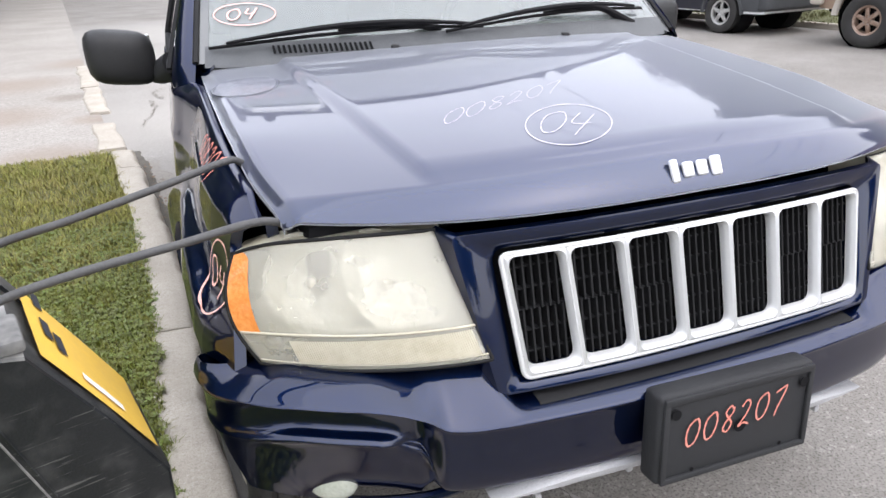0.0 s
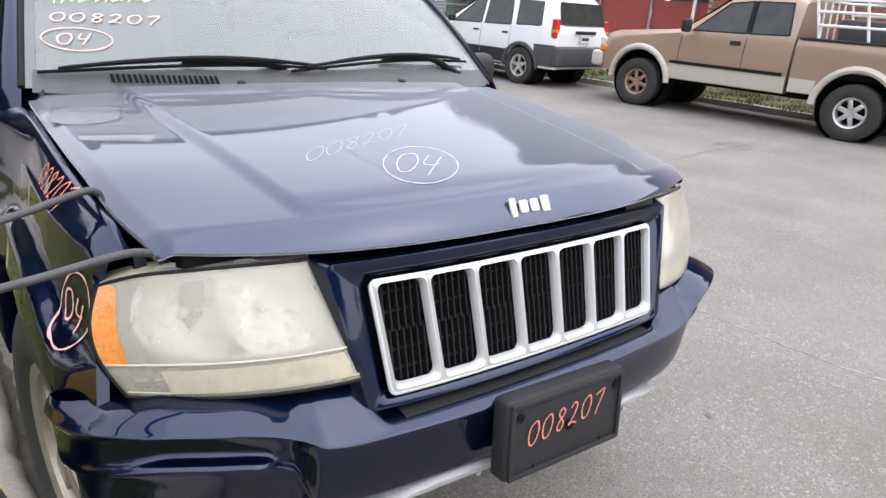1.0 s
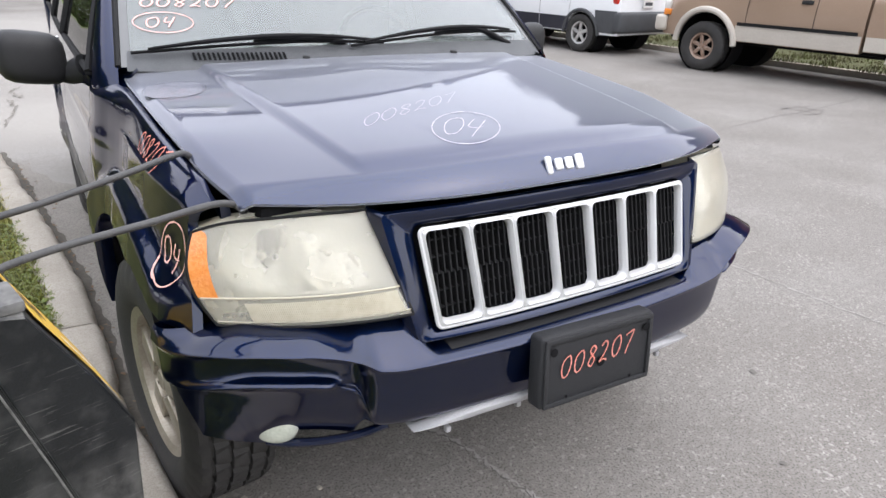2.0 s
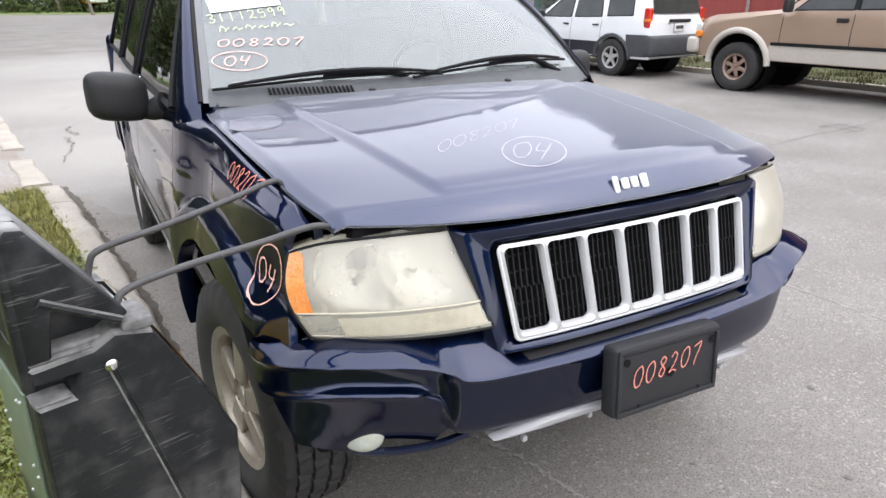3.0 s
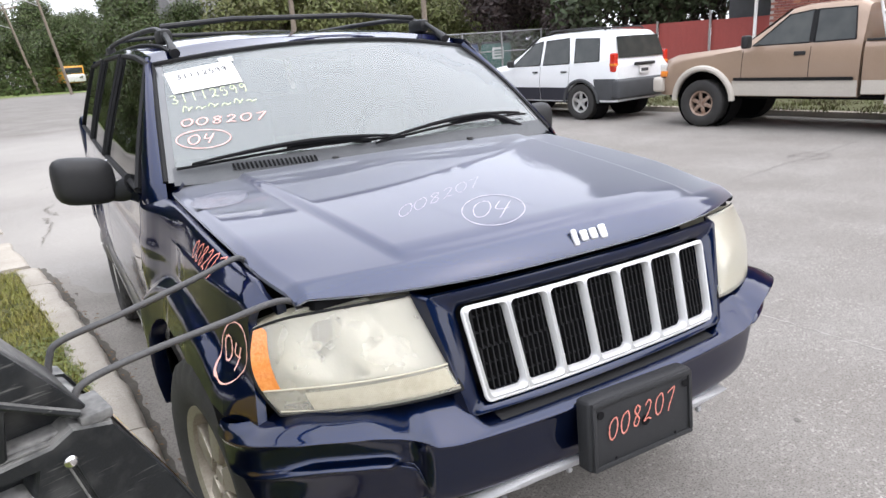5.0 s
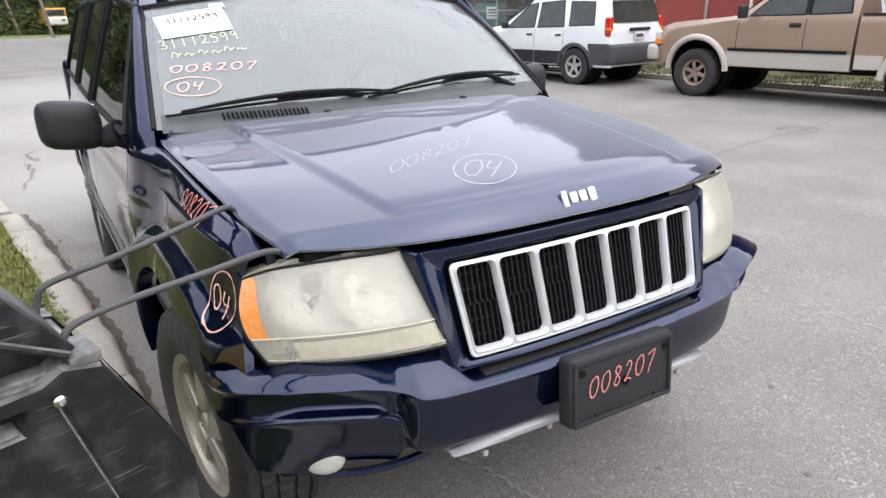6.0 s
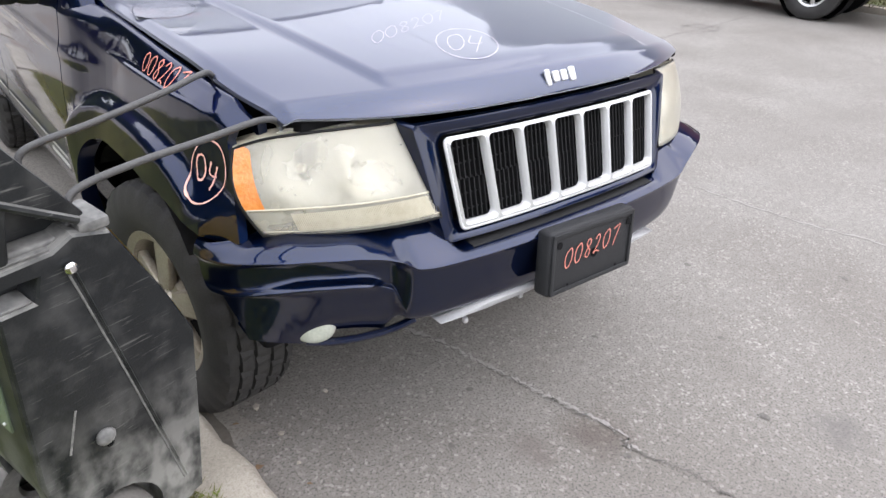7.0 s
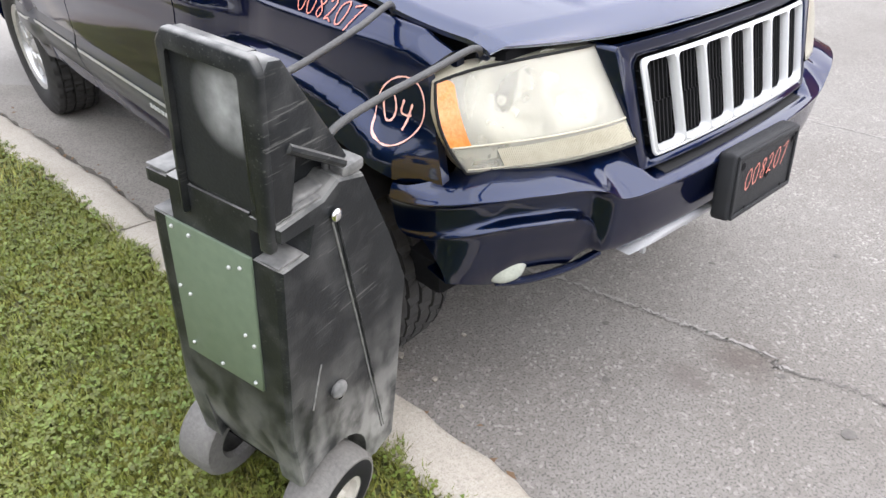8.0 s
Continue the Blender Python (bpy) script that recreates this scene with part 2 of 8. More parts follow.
def surface(name, cols, speck, big_scale, speck_scale, rough=0.85, bump=0.5, stain=0.35, bump_dist=0.004, spots=()):
    """Paving: an aggregate speckle over blotches and large stains."""
    m = bpy.data.materials.new(name)
    m.use_nodes = True
    n, l = m.node_tree.nodes, m.node_tree.links
    b = n["Principled BSDF"]
    b.inputs["Roughness"].default_value = rough
    co = n.new("ShaderNodeTexCoord")

    def noise_node(scale, detail=4.0):
        t = n.new("ShaderNodeTexNoise")
        t.inputs["Scale"].default_value, t.inputs["Detail"].default_value = scale, detail
        l.new(co.outputs["Object"], t.inputs["Vector"])
        return t.outputs["Fac"]

    def mapped(v, a, c, lo, hi):
        t = n.new("ShaderNodeMapRange")
        for key, val in (("From Min", a), ("From Max", c), ("To Min", lo), ("To Max", hi)):
            t.inputs[key].default_value = val
        l.new(v, t.inputs["Value"])
        return t.outputs[0]

    def mixed(fac, c1, c2):
        t = n.new("ShaderNodeMixRGB")
        for k, v in (("Fac", fac), ("Color1", c1), ("Color2", c2)):
            if isinstance(v, tuple):
                t.inputs[k].default_value = (*v, 1)
            else:
                l.new(v, t.inputs[k])
        return t.outputs["Color"]

    grit = noise_node(speck_scale, 3.0)
    vo = n.new("ShaderNodeTexVoronoi")
    vo.inputs["Scale"].default_value = speck_scale * 0.8
    l.new(co.outputs["Object"], vo.inputs["Vector"])
    base = mixed(mapped(noise_node(big_scale, 6.0), 0.32, 0.68, 0, 1), cols[0], cols[1])
    base = mixed(mapped(noise_node(big_scale * 6, 5.0), 0.45, 0.75, 0, 0.5), base, cols[1])
    base = mixed(mapped(grit, 0.50, 0.66, 0, 0.74), base, speck[0])
    # pale stones, thicker in some patches than in others
    many = n.new("ShaderNodeMath")
    many.operation = "MULTIPLY"
    l.new(mapped(vo.outputs["Color"], 0.68, 0.96, 0, 0.62), many.inputs[0])
    l.new(mapped(noise_node(big_scale * 3.0, 5.0), 0.38, 0.68, 0.35, 1.0), many.inputs[1])
    base = mixed(many.outputs[0], base, speck[1])
    base = mixed(mapped(noise_node(big_scale * 28, 4.0), 0.5, 0.72, 0, 0.4), base, cols[2])
    base = mixed(mapped(noise_node(big_scale * 0.37, 3.0), 0.55, 0.75, 0, stain), base, cols[2])
    for px, py, pr, pc in spots:
        sep = n.new("ShaderNodeVectorMath")
        sep.operation = "DISTANCE"
        wob = n.new("ShaderNodeVectorMath")
        wob.operation = "MULTIPLY_ADD"
        nz = n.new("ShaderNodeTexNoise")
        nz.inputs["Scale"].default_value, nz.inputs["Detail"].default_value = 9.0, 4.0
        l.new(co.outputs["Object"], nz.inputs["Vector"])
        l.new(nz.outputs["Color"], wob.inputs[0])
        wob.inputs[1].default_value = (0.16, 0.16, 0.0)
        l.new(co.outputs["Object"], wob.inputs[2])
        l.new(wob.outputs[0], sep.inputs[0])
        sep.inputs[1].default_value = (px + 0.08, py + 0.08, 0)
        base = mixed(mapped(sep.outputs["Value"], pr, pr * 0.3, 0, 0.6), base, pc)
    l.new(base, b.inputs["Base Color"])
    bp = n.new("ShaderNodeBump")
    bp.inputs["Strength"].default_value, bp.inputs["Distance"].default_value = bump, bump_dist
    l.new(grit, bp.inputs["Height"])
    l.new(bp.outputs["Normal"], b.inputs["Normal"])
    return m


ASPHALT = surface("worn_asphalt", [(0.245, 0.230, 0.212), (0.178, 0.162, 0.146), (0.128, 0.113, 0.101)], [(0.06, 0.055, 0.05), (0.47, 0.445, 0.41)], 0.9, 130.0, bump=0.9, stain=0.35, spots=[(0.10, -0.14, 0.13, (0.085, 0.065, 0.055)), (-0.12, -0.05, 0.09, (0.13, 0.11, 0.1)), (0.75, -0.6, 0.12, (0.12, 0.11, 0.105)), (2.2, 1.6, 0.5, (0.3, 0.295, 0.29)), (3.4, 3.4, 0.9, (0.29, 0.285, 0.28)), (-0.6, 6.5, 2.2, (0.37, 0.35, 0.322)), (-0.8, 10.5, 3.2, (0.37, 0.35, 0.322)), (-0.5, 16, 5.0, (0.36, 0.342, 0.318)), (-1.0, 4.0, 0.8, (0.30, 0.28, 0.255))])
SAND = (0.215, 0.168, 0.132)
CONCRETE = surface("worn_concrete", [(0.33, 0.308, 0.282), (0.255, 0.232, 0.206), (0.17, 0.15, 0.128)], [(0.2, 0.18, 0.16), (0.46, 0.44, 0.41)], 0.8, 60.0, spots=[(-1.45, 6.65, 0.32, SAND), (-1.75, 6.75, 0.35, SAND), (-1.55, 5.15, 0.4, SAND), (-2.0, 5.3, 0.6, SAND), (-2.7, 7.2, 0.8, SAND), (-3.0, 9.5, 1.0, SAND), (-2.1, 8.2, 0.35, (0.15, 0.122, 0.1)), (-2.3, 11.5, 0.8, SAND), (-1.15, 5.4, 0.2, (0.14, 0.115, 0.09))])
PANM = surface("damp_gutter_concrete", [(0.275, 0.253, 0.227), (0.21, 0.19, 0.167), (0.13, 0.114, 0.097)], [(0.1, 0.09, 0.08), (0.3, 0.28, 0.25)], 2.2, 150.0, bump=0.4)
KERBM = surface("weathered_kerb_concrete", [(0.45, 0.41, 0.355), (0.34, 0.305, 0.255), (0.2, 0.178, 0.145)], [(0.27, 0.24, 0.2), (0.5, 0.47, 0.42)], 3.5, 210.0, bump=0.35)
CRACKM = mat("crack_filler", (0.09, 0.083, 0.077), 0.9, 0, (0.17, 0.157, 0.143), 20, 90, 0.4)
CRACKDIRT = mat("crack_dirt", (0.15, 0.135, 0.115), 0.95, 0, (0.21, 0.19, 0.165), 20, 90, 0.4)
LIGHTCRACK = mat("crack_grit", (0.36, 0.34, 0.32), 0.95, 0, (0.24, 0.225, 0.21), 20, 90, 0.4)
SOIL = mat("mossy_soil", (0.062, 0.078, 0.018), 0.95, 0, (0.09, 0.08, 0.04), 6, 80, 0.8, 0.8)
GRASSM = mat("grass_blades", (0.108, 0.134, 0.014), 0.55, 0, (0.190, 0.182, 0.030), 2.6, 14, 0, 0.45, island=0.32)
GRASSDRY = mat("patchy_yellow_grass", (0.155, 0.168, 0.024), 0.6, 0, (0.26, 0.225, 0.06), 2.6, 14, 0, 0.5, island=0.32)
CLOVERM = mat("clover_leaves", (0.085, 0.122, 0.018), 0.55, 0, (0.15, 0.165, 0.034), 2, 12, 0, 0.6, island=0.4)
LEAFBROWN = mat("fallen_leaf", (0.2, 0.12, 0.06), 0.8, 0, (0.12, 0.08, 0.05), 20, 90)


# ---- mesh helpers ----
def finish(ob, sharp=40.0):
    me = ob.data
    for p in me.polygons:
        p.use_smooth = True
    me.set_sharp_from_angle(angle=radians(sharp))
    return ob


def part(name, bm, material, parent=None, label="", sharp=40.0):
    me = bpy.data.meshes.new(name)
    bmesh.ops.recalc_face_normals(bm, faces=bm.faces)
    bm.to_mesh(me)
    bm.free()
    me.materials.append(material)
    ob = new(name, me)
    if parent is not None:
        ob.parent = parent
    if label:
        ob["label"] = label
    return finish(ob, sharp)


def sheet(name, verts, faces, material, parent=None, label="", sharp=40.0):
    me = bpy.data.meshes.new(name)
    me.from_pydata(verts, [], faces)
    me.materials.append(material)
    ob = new(name, me)
    if parent is not None:
        ob.parent = parent
    if label:
        ob["label"] = label
    return finish(ob, sharp)


def thing(name, m, label, category, group="", kind=""):
    ob = new(name)
    ob.empty_display_size = 0.2
    ob.matrix_world = m
    return tagged(ob, label, category, group, kind)


def pchip(pts):
    """A smooth curve without overshoot through (x, value) pairs."""
    xs, ys = np.array([p[0] for p in pts], float), np.array([p[1] for p in pts], float)
    h, d = np.diff(xs), np.diff(ys) / np.diff(xs)
    s = np.zeros(len(xs))
    for i in range(1, len(xs) - 1):
        if d[i - 1] * d[i] > 0:
            s[i] = 2 * d[i - 1] * d[i] / (d[i - 1] + d[i])
    s[0], s[-1] = d[0], d[-1]

    def f(x):
        x = min(max(x, xs[0]), xs[-1])
        i = min(int(np.searchsorted(xs, x, side="right")) - 1, len(h) - 1)
        t = (x - xs[i]) / h[i]
        return float((2 * t**3 - 3 * t**2 + 1) * ys[i] + (t**3 - 2 * t**2 + t) * h[i] * s[i] + (3 * t**2 - 2 * t**3) * ys[i + 1] + (t**3 - t**2) * h[i] * s[i + 1])
    return f


def smooth(a, b, x):
    t = min(max((x - a) / (b - a), 0.0), 1.0)
    return t * t * (3 - 2 * t)


def lattice(bm, rows, closed=False):
    """Faces over rows of points."""
    vs = [[bm.verts.new(p) for p in r] for r in rows]
    for a, b in zip(vs, vs[1:]):
        k = len(a)
        for i in range(k if closed else k - 1):
            j = (i + 1) % k
            bm.faces.new((a[i], a[j], b[j], b[i]))
    return vs


def grid(fn, us, vs):
    bm = bmesh.new()
    lattice(bm, [[fn(u, v) for u in us] for v in vs])
    return bm


def span(a, b, k):
    return [a + (b - a) * i / (k - 1) for i in range(k)]


def flip_x(bm):
    for v in bm.verts:
        v.co.x = -v.co.x
    bmesh.ops.reverse_faces(bm, faces=bm.faces[:])
    return bm


def box(c, s, bevel=0.0, seg=2, bm=None, turn=None):
    bm2 = bmesh.new()
    bmesh.ops.create_cube(bm2, size=1.0)
    for v in bm2.verts:
        v.co = Vector((v.co.x * s[0], v.co.y * s[1], v.co.z * s[2]))
    if bevel:
        bmesh.ops.bevel(bm2, geom=bm2.edges[:], offset=bevel, segments=seg, affect="EDGES", profile=0.5)
    mm = Matrix.Translation(c) @ (turn.to_4x4() if turn else Matrix.Identity(4))
    bmesh.ops.transform(bm2, matrix=mm, verts=bm2.verts)
    return merge(bm, bm2)


def merge(bm, bm2):
    if bm is None:
        return bm2
    me = bpy.data.meshes.new("tmp")
    bm2.to_mesh(me)
    bm2.free()
    bm.from_mesh(me)
    bpy.data.meshes.remove(me)
    return bm


def tube(pts, r, seg=8, bm=None, cap=True):
    """A round tube along points; r is one radius or one for each point."""
    bm = bm or bmesh.new()
    pts = [Vector(p) for p in pts]
    rs = r if isinstance(r, (list, tuple)) else [r] * len(pts)
    rows, side = [], None
    for i, p in enumerate(pts):
        d = (pts[min(i + 1, len(pts) - 1)] - pts[max(i - 1, 0)]).normalized()
        if side is None:
            side = d.orthogonal().normalized()
        side = (side - d * side.dot(d)).normalized()
        up = d.cross(side)
        rows.append([p + (side * math.cos(a) + up * math.sin(a)) * rs[i] for a in [2 * math.pi * k / seg for k in range(seg)]])
    vs = lattice(bm, rows, closed=True)
    if cap:
        bm.faces.new(vs[0])
        bm.faces.new(list(reversed(vs[-1])))
    return bm


def catmull(pts, k=8):
    pts = [Vector(p) for p in pts]
    q = [2 * pts[0] - pts[1]] + pts + [2 * pts[-1] - pts[-2]]
    out = []
    for i in range(1, len(q) - 2):
        for j in range(k):
            t = j / k
            a, b, c, d = q[i - 1], q[i], q[i + 1], q[i + 2]
            out.append(0.5 * (2 * b + (c - a) * t + (2 * a - 5 * b + 4 * c - d) * t * t + (3 * b - a - 3 * c + d) * t**3))
    return out + [pts[-1]]


def lathe(profile, axis="x", seg=48, bm=None, wobble=None):
    """Turns (along, radius) pairs round an axis through the origin."""
    bm = bm or bmesh.new()
    rows = []
    for k in range(seg):
        a = 2 * math.pi * k / seg
        row = []
        for i, (s, r) in enumerate(profile):
            r = r + (wobble(i, k) if wobble else 0)
            y, z = r * math.cos(a), r * math.sin(a)
            row.append({"x": (s, y, z), "y": (y, s, z), "z": (y, z, s)}[axis])
        rows.append(row)
    vs = [[bm.verts.new(p) for p in r] for r in rows]
    for k in range(seg):
        a, b = vs[k], vs[(k + 1) % seg]
        for i in range(len(profile) - 1):
            bm.faces.new((a[i], a[i + 1], b[i + 1], b[i]))
    return bm


def prism(outline, place, thick, bevel=0.0, seg=2, bm=None):
    """A slab from a 2D outline: place(u, v, w) gives its points, w from 0 to thick."""
    bm2 = bmesh.new()
    lo = [bm2.verts.new((u, v, 0)) for u, v in outline]
    hi = [bm2.verts.new((u, v, thick)) for u, v in outline]
    bm2.faces.new(list(reversed(lo)))
    bm2.faces.new(hi)
    k = len(lo)
    for i in range(k):
        bm2.faces.new((lo[i], lo[(i + 1) % k], hi[(i + 1) % k], hi[i]))
    if bevel:
        bmesh.ops.bevel(bm2, geom=bm2.edges[:], offset=bevel, segments=seg, affect="EDGES", profile=0.5)
    bm2.normal_update()
    bmesh.ops.triangulate(bm2, faces=[f for f in bm2.faces if len(f.verts) > 4], ngon_method="EAR_CLIP")
    for v in bm2.verts:
        v.co = Vector(place(*v.co))
    return merge(bm, bm2)


def ribbon(bm, pts, width, place):
    """A flat painted stroke: 2D points, laid on a surface by place(u, v)."""
    q = [Vector((p[0], p[1])) for p in pts]
    left, right = [], []
    for i, p in enumerate(q):
        d = q[min(i + 1, len(q) - 1)] - q[max(i - 1, 0)]
        d = d.normalized() if d.length > 1e-9 else Vector((1, 0))
        w = width * (0.5 + 0.12 * math.sin(i * 1.7))
        o = Vector((-d.y, d.x)) * w
        left.append(bm.verts.new(place(*(p + o))))
        right.append(bm.verts.new(place(*(p - o))))
    for i in range(len(q) - 1):
        bm.faces.new((left[i], left[i + 1], right[i + 1], right[i]))


STROKES = {
    "0": [[(0.5, 1), (0.12, 0.8), (0.05, 0.4), (0.3, 0.02), (0.7, 0.1), (0.88, 0.55), (0.7, 0.95), (0.42, 0.98)]],
    "8": [[(0.75, 0.85), (0.45, 1.0), (0.2, 0.8), (0.45, 0.55), (0.75, 0.3), (0.55, 0.02), (0.2, 0.15), (0.35, 0.45), (0.7, 0.7), (0.75, 0.9)]],
    "2": [[(0.1, 0.8), (0.4, 1.0), (0.7, 0.8), (0.5, 0.4), (0.1, 0.05), (0.45, 0.12), (0.85, 0.0)]],
    "7": [[(0.1, 0.85), (0.45, 0.93), (0.85, 0.98), (0.7, 0.6), (0.45, 0.2), (0.35, -0.1)]],
    "4": [[(0.25, 1.0), (0.12, 0.55), (0.45, 0.5), (0.8, 0.6)], [(0.8, 1.0), (0.62, 0.5), (0.45, 0.0)]],
    "3": [[(0.15, 0.9), (0.5, 1.0), (0.7, 0.75), (0.4, 0.52), (0.75, 0.3), (0.5, 0.0), (0.1, 0.1)]],
    "1": [[(0.45, 1.0), (0.4, 0.0)]],
    "5": [[(0.8, 0.97), (0.3, 0.95), (0.22, 0.55), (0.6, 0.6), (0.75, 0.3), (0.5, 0.0), (0.15, 0.08)]],
    "9": [[(0.75, 0.75), (0.5, 1.0), (0.2, 0.75), (0.4, 0.5), (0.75, 0.75), (0.7, 0.35), (0.6, 0.0)]],
}


def handwriting(text, size, width, advance, place, bm=None, slope=0.0):
    """Digits written by hand with a thick marker."""
    bm = bm or bmesh.new()
    for i, ch in enumerate(text):
        for s in STROKES.get(ch, []):
            pts = catmull([(size * (0.62 * a + i * advance), size * (b + slope * i), 0) for a, b in s], 6)
            ribbon(bm, pts, width, place)
    return bm


def digits(text, size, width, advance, place, material, parent, label, slope=0.0):
    """A handwritten number, each digit a part of its own."""
    for i, ch in enumerate(text):
        bm = bmesh.new()
        for s in STROKES.get(ch, []):
            ribbon(bm, catmull([(size * (0.62 * a + i * advance), size * (b + slope * i), 0) for a, b in s], 6), width, place)
        part("marker_digit", bm, material, parent, label if i == 0 else "")


def oval(w, h, width, place, bm=None, turns=1.06):
    bm = bm or bmesh.new()
    k = 44
    pts = [(w * (1 + 0.04 * a / k) * math.cos(2 * math.pi * turns * a / k + 1.9), h * (1 - 0.03 * a / k) * math.sin(2 * math.pi * turns * a / k + 1.9)) for a in range(k + 1)]
    ribbon(bm, pts, width, place)
    return bm


# ---- ground ----
def kerb_x(y):
    """The kerb's street edge."""
    return -0.81 - 0.05 * y - 0.01 * y * abs(y) - 0.045 * math.exp(-((y - 1.2) / 0.55) ** 2) if y < 6 else -1.47 - 0.13 * (y - 6)


def sloped_patch(xa, xb, ya, yb, nx, ny, zfn):
    bm = bmesh.new()
    rows = []
    for j in range(ny):
        y = ya + (yb - ya) * j / (ny - 1)
        rows.append([(xa(y) + (xb(y) - xa(y)) * i / (nx - 1), y, zfn(xa(y) + (xb(y) - xa(y)) * i / (nx - 1), y)) for i in range(nx)])
    lattice(bm, rows)
    return bm


ground = sheet("ground", [(-600, -600, 0), (600, -600, 0), (600, 600, 0), (-600, 600, 0)], [(0, 1, 2, 3)], ASPHALT)
tagged(ground, "worn grey asphalt street with speckled stones and stains", "road", kind="structure")
# crack across the street and old stains
rng = random.Random(4)


def crack(name, pts, w, material, z, parent=ground, jag=0.012):
    bm = bmesh.new()
    line = catmull([(x, y, 0) for x, y in pts], 14)
    left, right = [], []
    for p in line:
        jx, jy = rng.uniform(-jag, jag), rng.uniform(-jag, jag)
        ww = w * rng.uniform(0.3, 1.3)
        left.append(bm.verts.new((p.x + jx - ww, p.y + jy - ww * 0.6, z)))
        right.append(bm.verts.new((p.x + jx + ww, p.y + jy + ww * 0.6, z)))
    for i in range(len(line) - 1):
        bm.faces.new((left[i], left[i + 1], right[i + 1], right[i]))
    return part(name, bm, material, parent)


crack("crack", [(-0.35, 1.3), (-0.12, 0.8), (0.0, 0.5), (0.05, 0.28), (0.09, 0.1), (0.12, -0.02), (0.15, -0.16), (0.13, -0.25), (0.2, -0.42), (0.22, -0.6), (0.35, -1.0), (0.5, -2.0)], 0.0028, CRACKM, 0.004, ground)
crack("crack", [(-0.34, 1.3), (-0.11, 0.8), (0.01, 0.51), (0.06, 0.29), (0.10, 0.11), (0.13, -0.01), (0.16, -0.15), (0.14, -0.25)], 0.008, LIGHTCRACK, 0.002, ground)
crack("crack", [(1.9, 2.4), (2.1, 1.4), (2.18, 0.7), (2.23, 0.2), (2.34, -0.25), (2.4, -1.5)], 0.006, LIGHTCRACK, 0.002, ground)
crack("crack", [(3.6, 3.0), (5.0, 3.35), (6.3, 3.58), (7.05, 3.63), (8.6, 3.9)], 0.014, CRACKM, 0.003, ground)
for pts in ([(6.6, 3.72), (6.95, 3.86), (7.4, 3.8)], [(6.7, 3.5), (7.0, 3.47), (7.3, 3.62)], [(6.85, 3.9), (6.95, 3.65), (6.9, 3.45)], [(7.15, 3.85), (7.2, 3.6)]):
    crack("crack", pts, 0.008, CRACKM, 0.003, ground, 0.03)


def blot(name, c, r, material, z, k=28, amp=0.35, stretch=1.0):
    bm = bmesh.new()
    ph = [rng.uniform(0, 6.28) for _ in range(4)]
    vs = []
    for i in range(k):
        a = 2 * math.pi * i / k
        rr = r * (1 + amp * (0.5 * math.sin(2 * a + ph[0]) + 0.3 * math.sin(3 * a + ph[1]) + 0.25 * math.sin(7 * a + ph[2])))
        vs.append(bm.verts.new((c[0] + rr * stretch * math.cos(a), c[1] + rr * math.sin(a), z)))
    bm.faces.new(vs)
    return part(name, bm, material, ground)


for bx, by, br in [(0.612, -0.423, 0.016), (0.015, -0.476, 0.02), (-0.084, 0.258, 0.012), (0.9, -0.1, 0.012), (1.3, 0.3, 0.015), (0.5, 0.2, 0.01), (-0.3, 0.1, 0.012), (0.1, -0.25, 0.012), (1.8, -0.2, 0.014), (0.35, -0.65, 0.012)]:
    blot("tar_spot", (bx, by), br, CRACKM, 0.003, 14, 0.3)

for pts in ([(-1.1, 7.6), (-1.2, 8.0), (-1.12, 8.3)], [(-1.3, 9.6), (-0.9, 10.1), (-0.2, 10.3)], [(-1.28, 6.2), (-1.18, 7.0), (-1.22, 7.5)], [(-1.9, 12.0), (-1.5, 12.3), (-0.9, 12.2), (0.0, 12.6)]):
    crack("pavement_crack", pts, 0.010, CRACKDIRT, 0.012, ground, 0.03)
# kerb: long concrete stones with rounded upper edges and open joints
kerb = thing("kerb", Matrix.Identity(4), "low weathered pale concrete kerb along the grass", "kerb", kind="structure")
KERB_H = 0.085
joints = [-6.0, -3.4, -0.9, 1.78, 4.4, 4.95]
for j0, j1 in zip(joints, joints[1:]):
    bm = bmesh.new()
    ys = span(j0 + 0.006, j1 - 0.006, 60)
    rows = []
    for y in ys:
        x = kerb_x(y)
        jit = 0.006 * math.sin(y * 9.1) + 0.004 * math.sin(y * 23) + rng.uniform(-0.005, 0.005)
        w = 0.165 + 0.008 * math.sin(y * 5)
        rows.append([(x + 0.012 + jit, y, -0.05), (x + 0.004 + jit, y, KERB_H - 0.03), (x - 0.012 + jit + rng.uniform(-0.004, 0.004), y, KERB_H - 0.006 + rng.uniform(-0.005, 0.002)), (x - 0.03, y, KERB_H), (x - w + 0.02, y, KERB_H + 0.003), (x - w, y, KERB_H - 0.008), (x - w - 0.005, y, -0.05)])
    vs = lattice(bm, rows)
    bm.faces.new(vs[0])
    bm.faces.new(list(reversed(vs[-1])))
    part("kerb_stone", bm, KERBM, kerb, sharp=50)

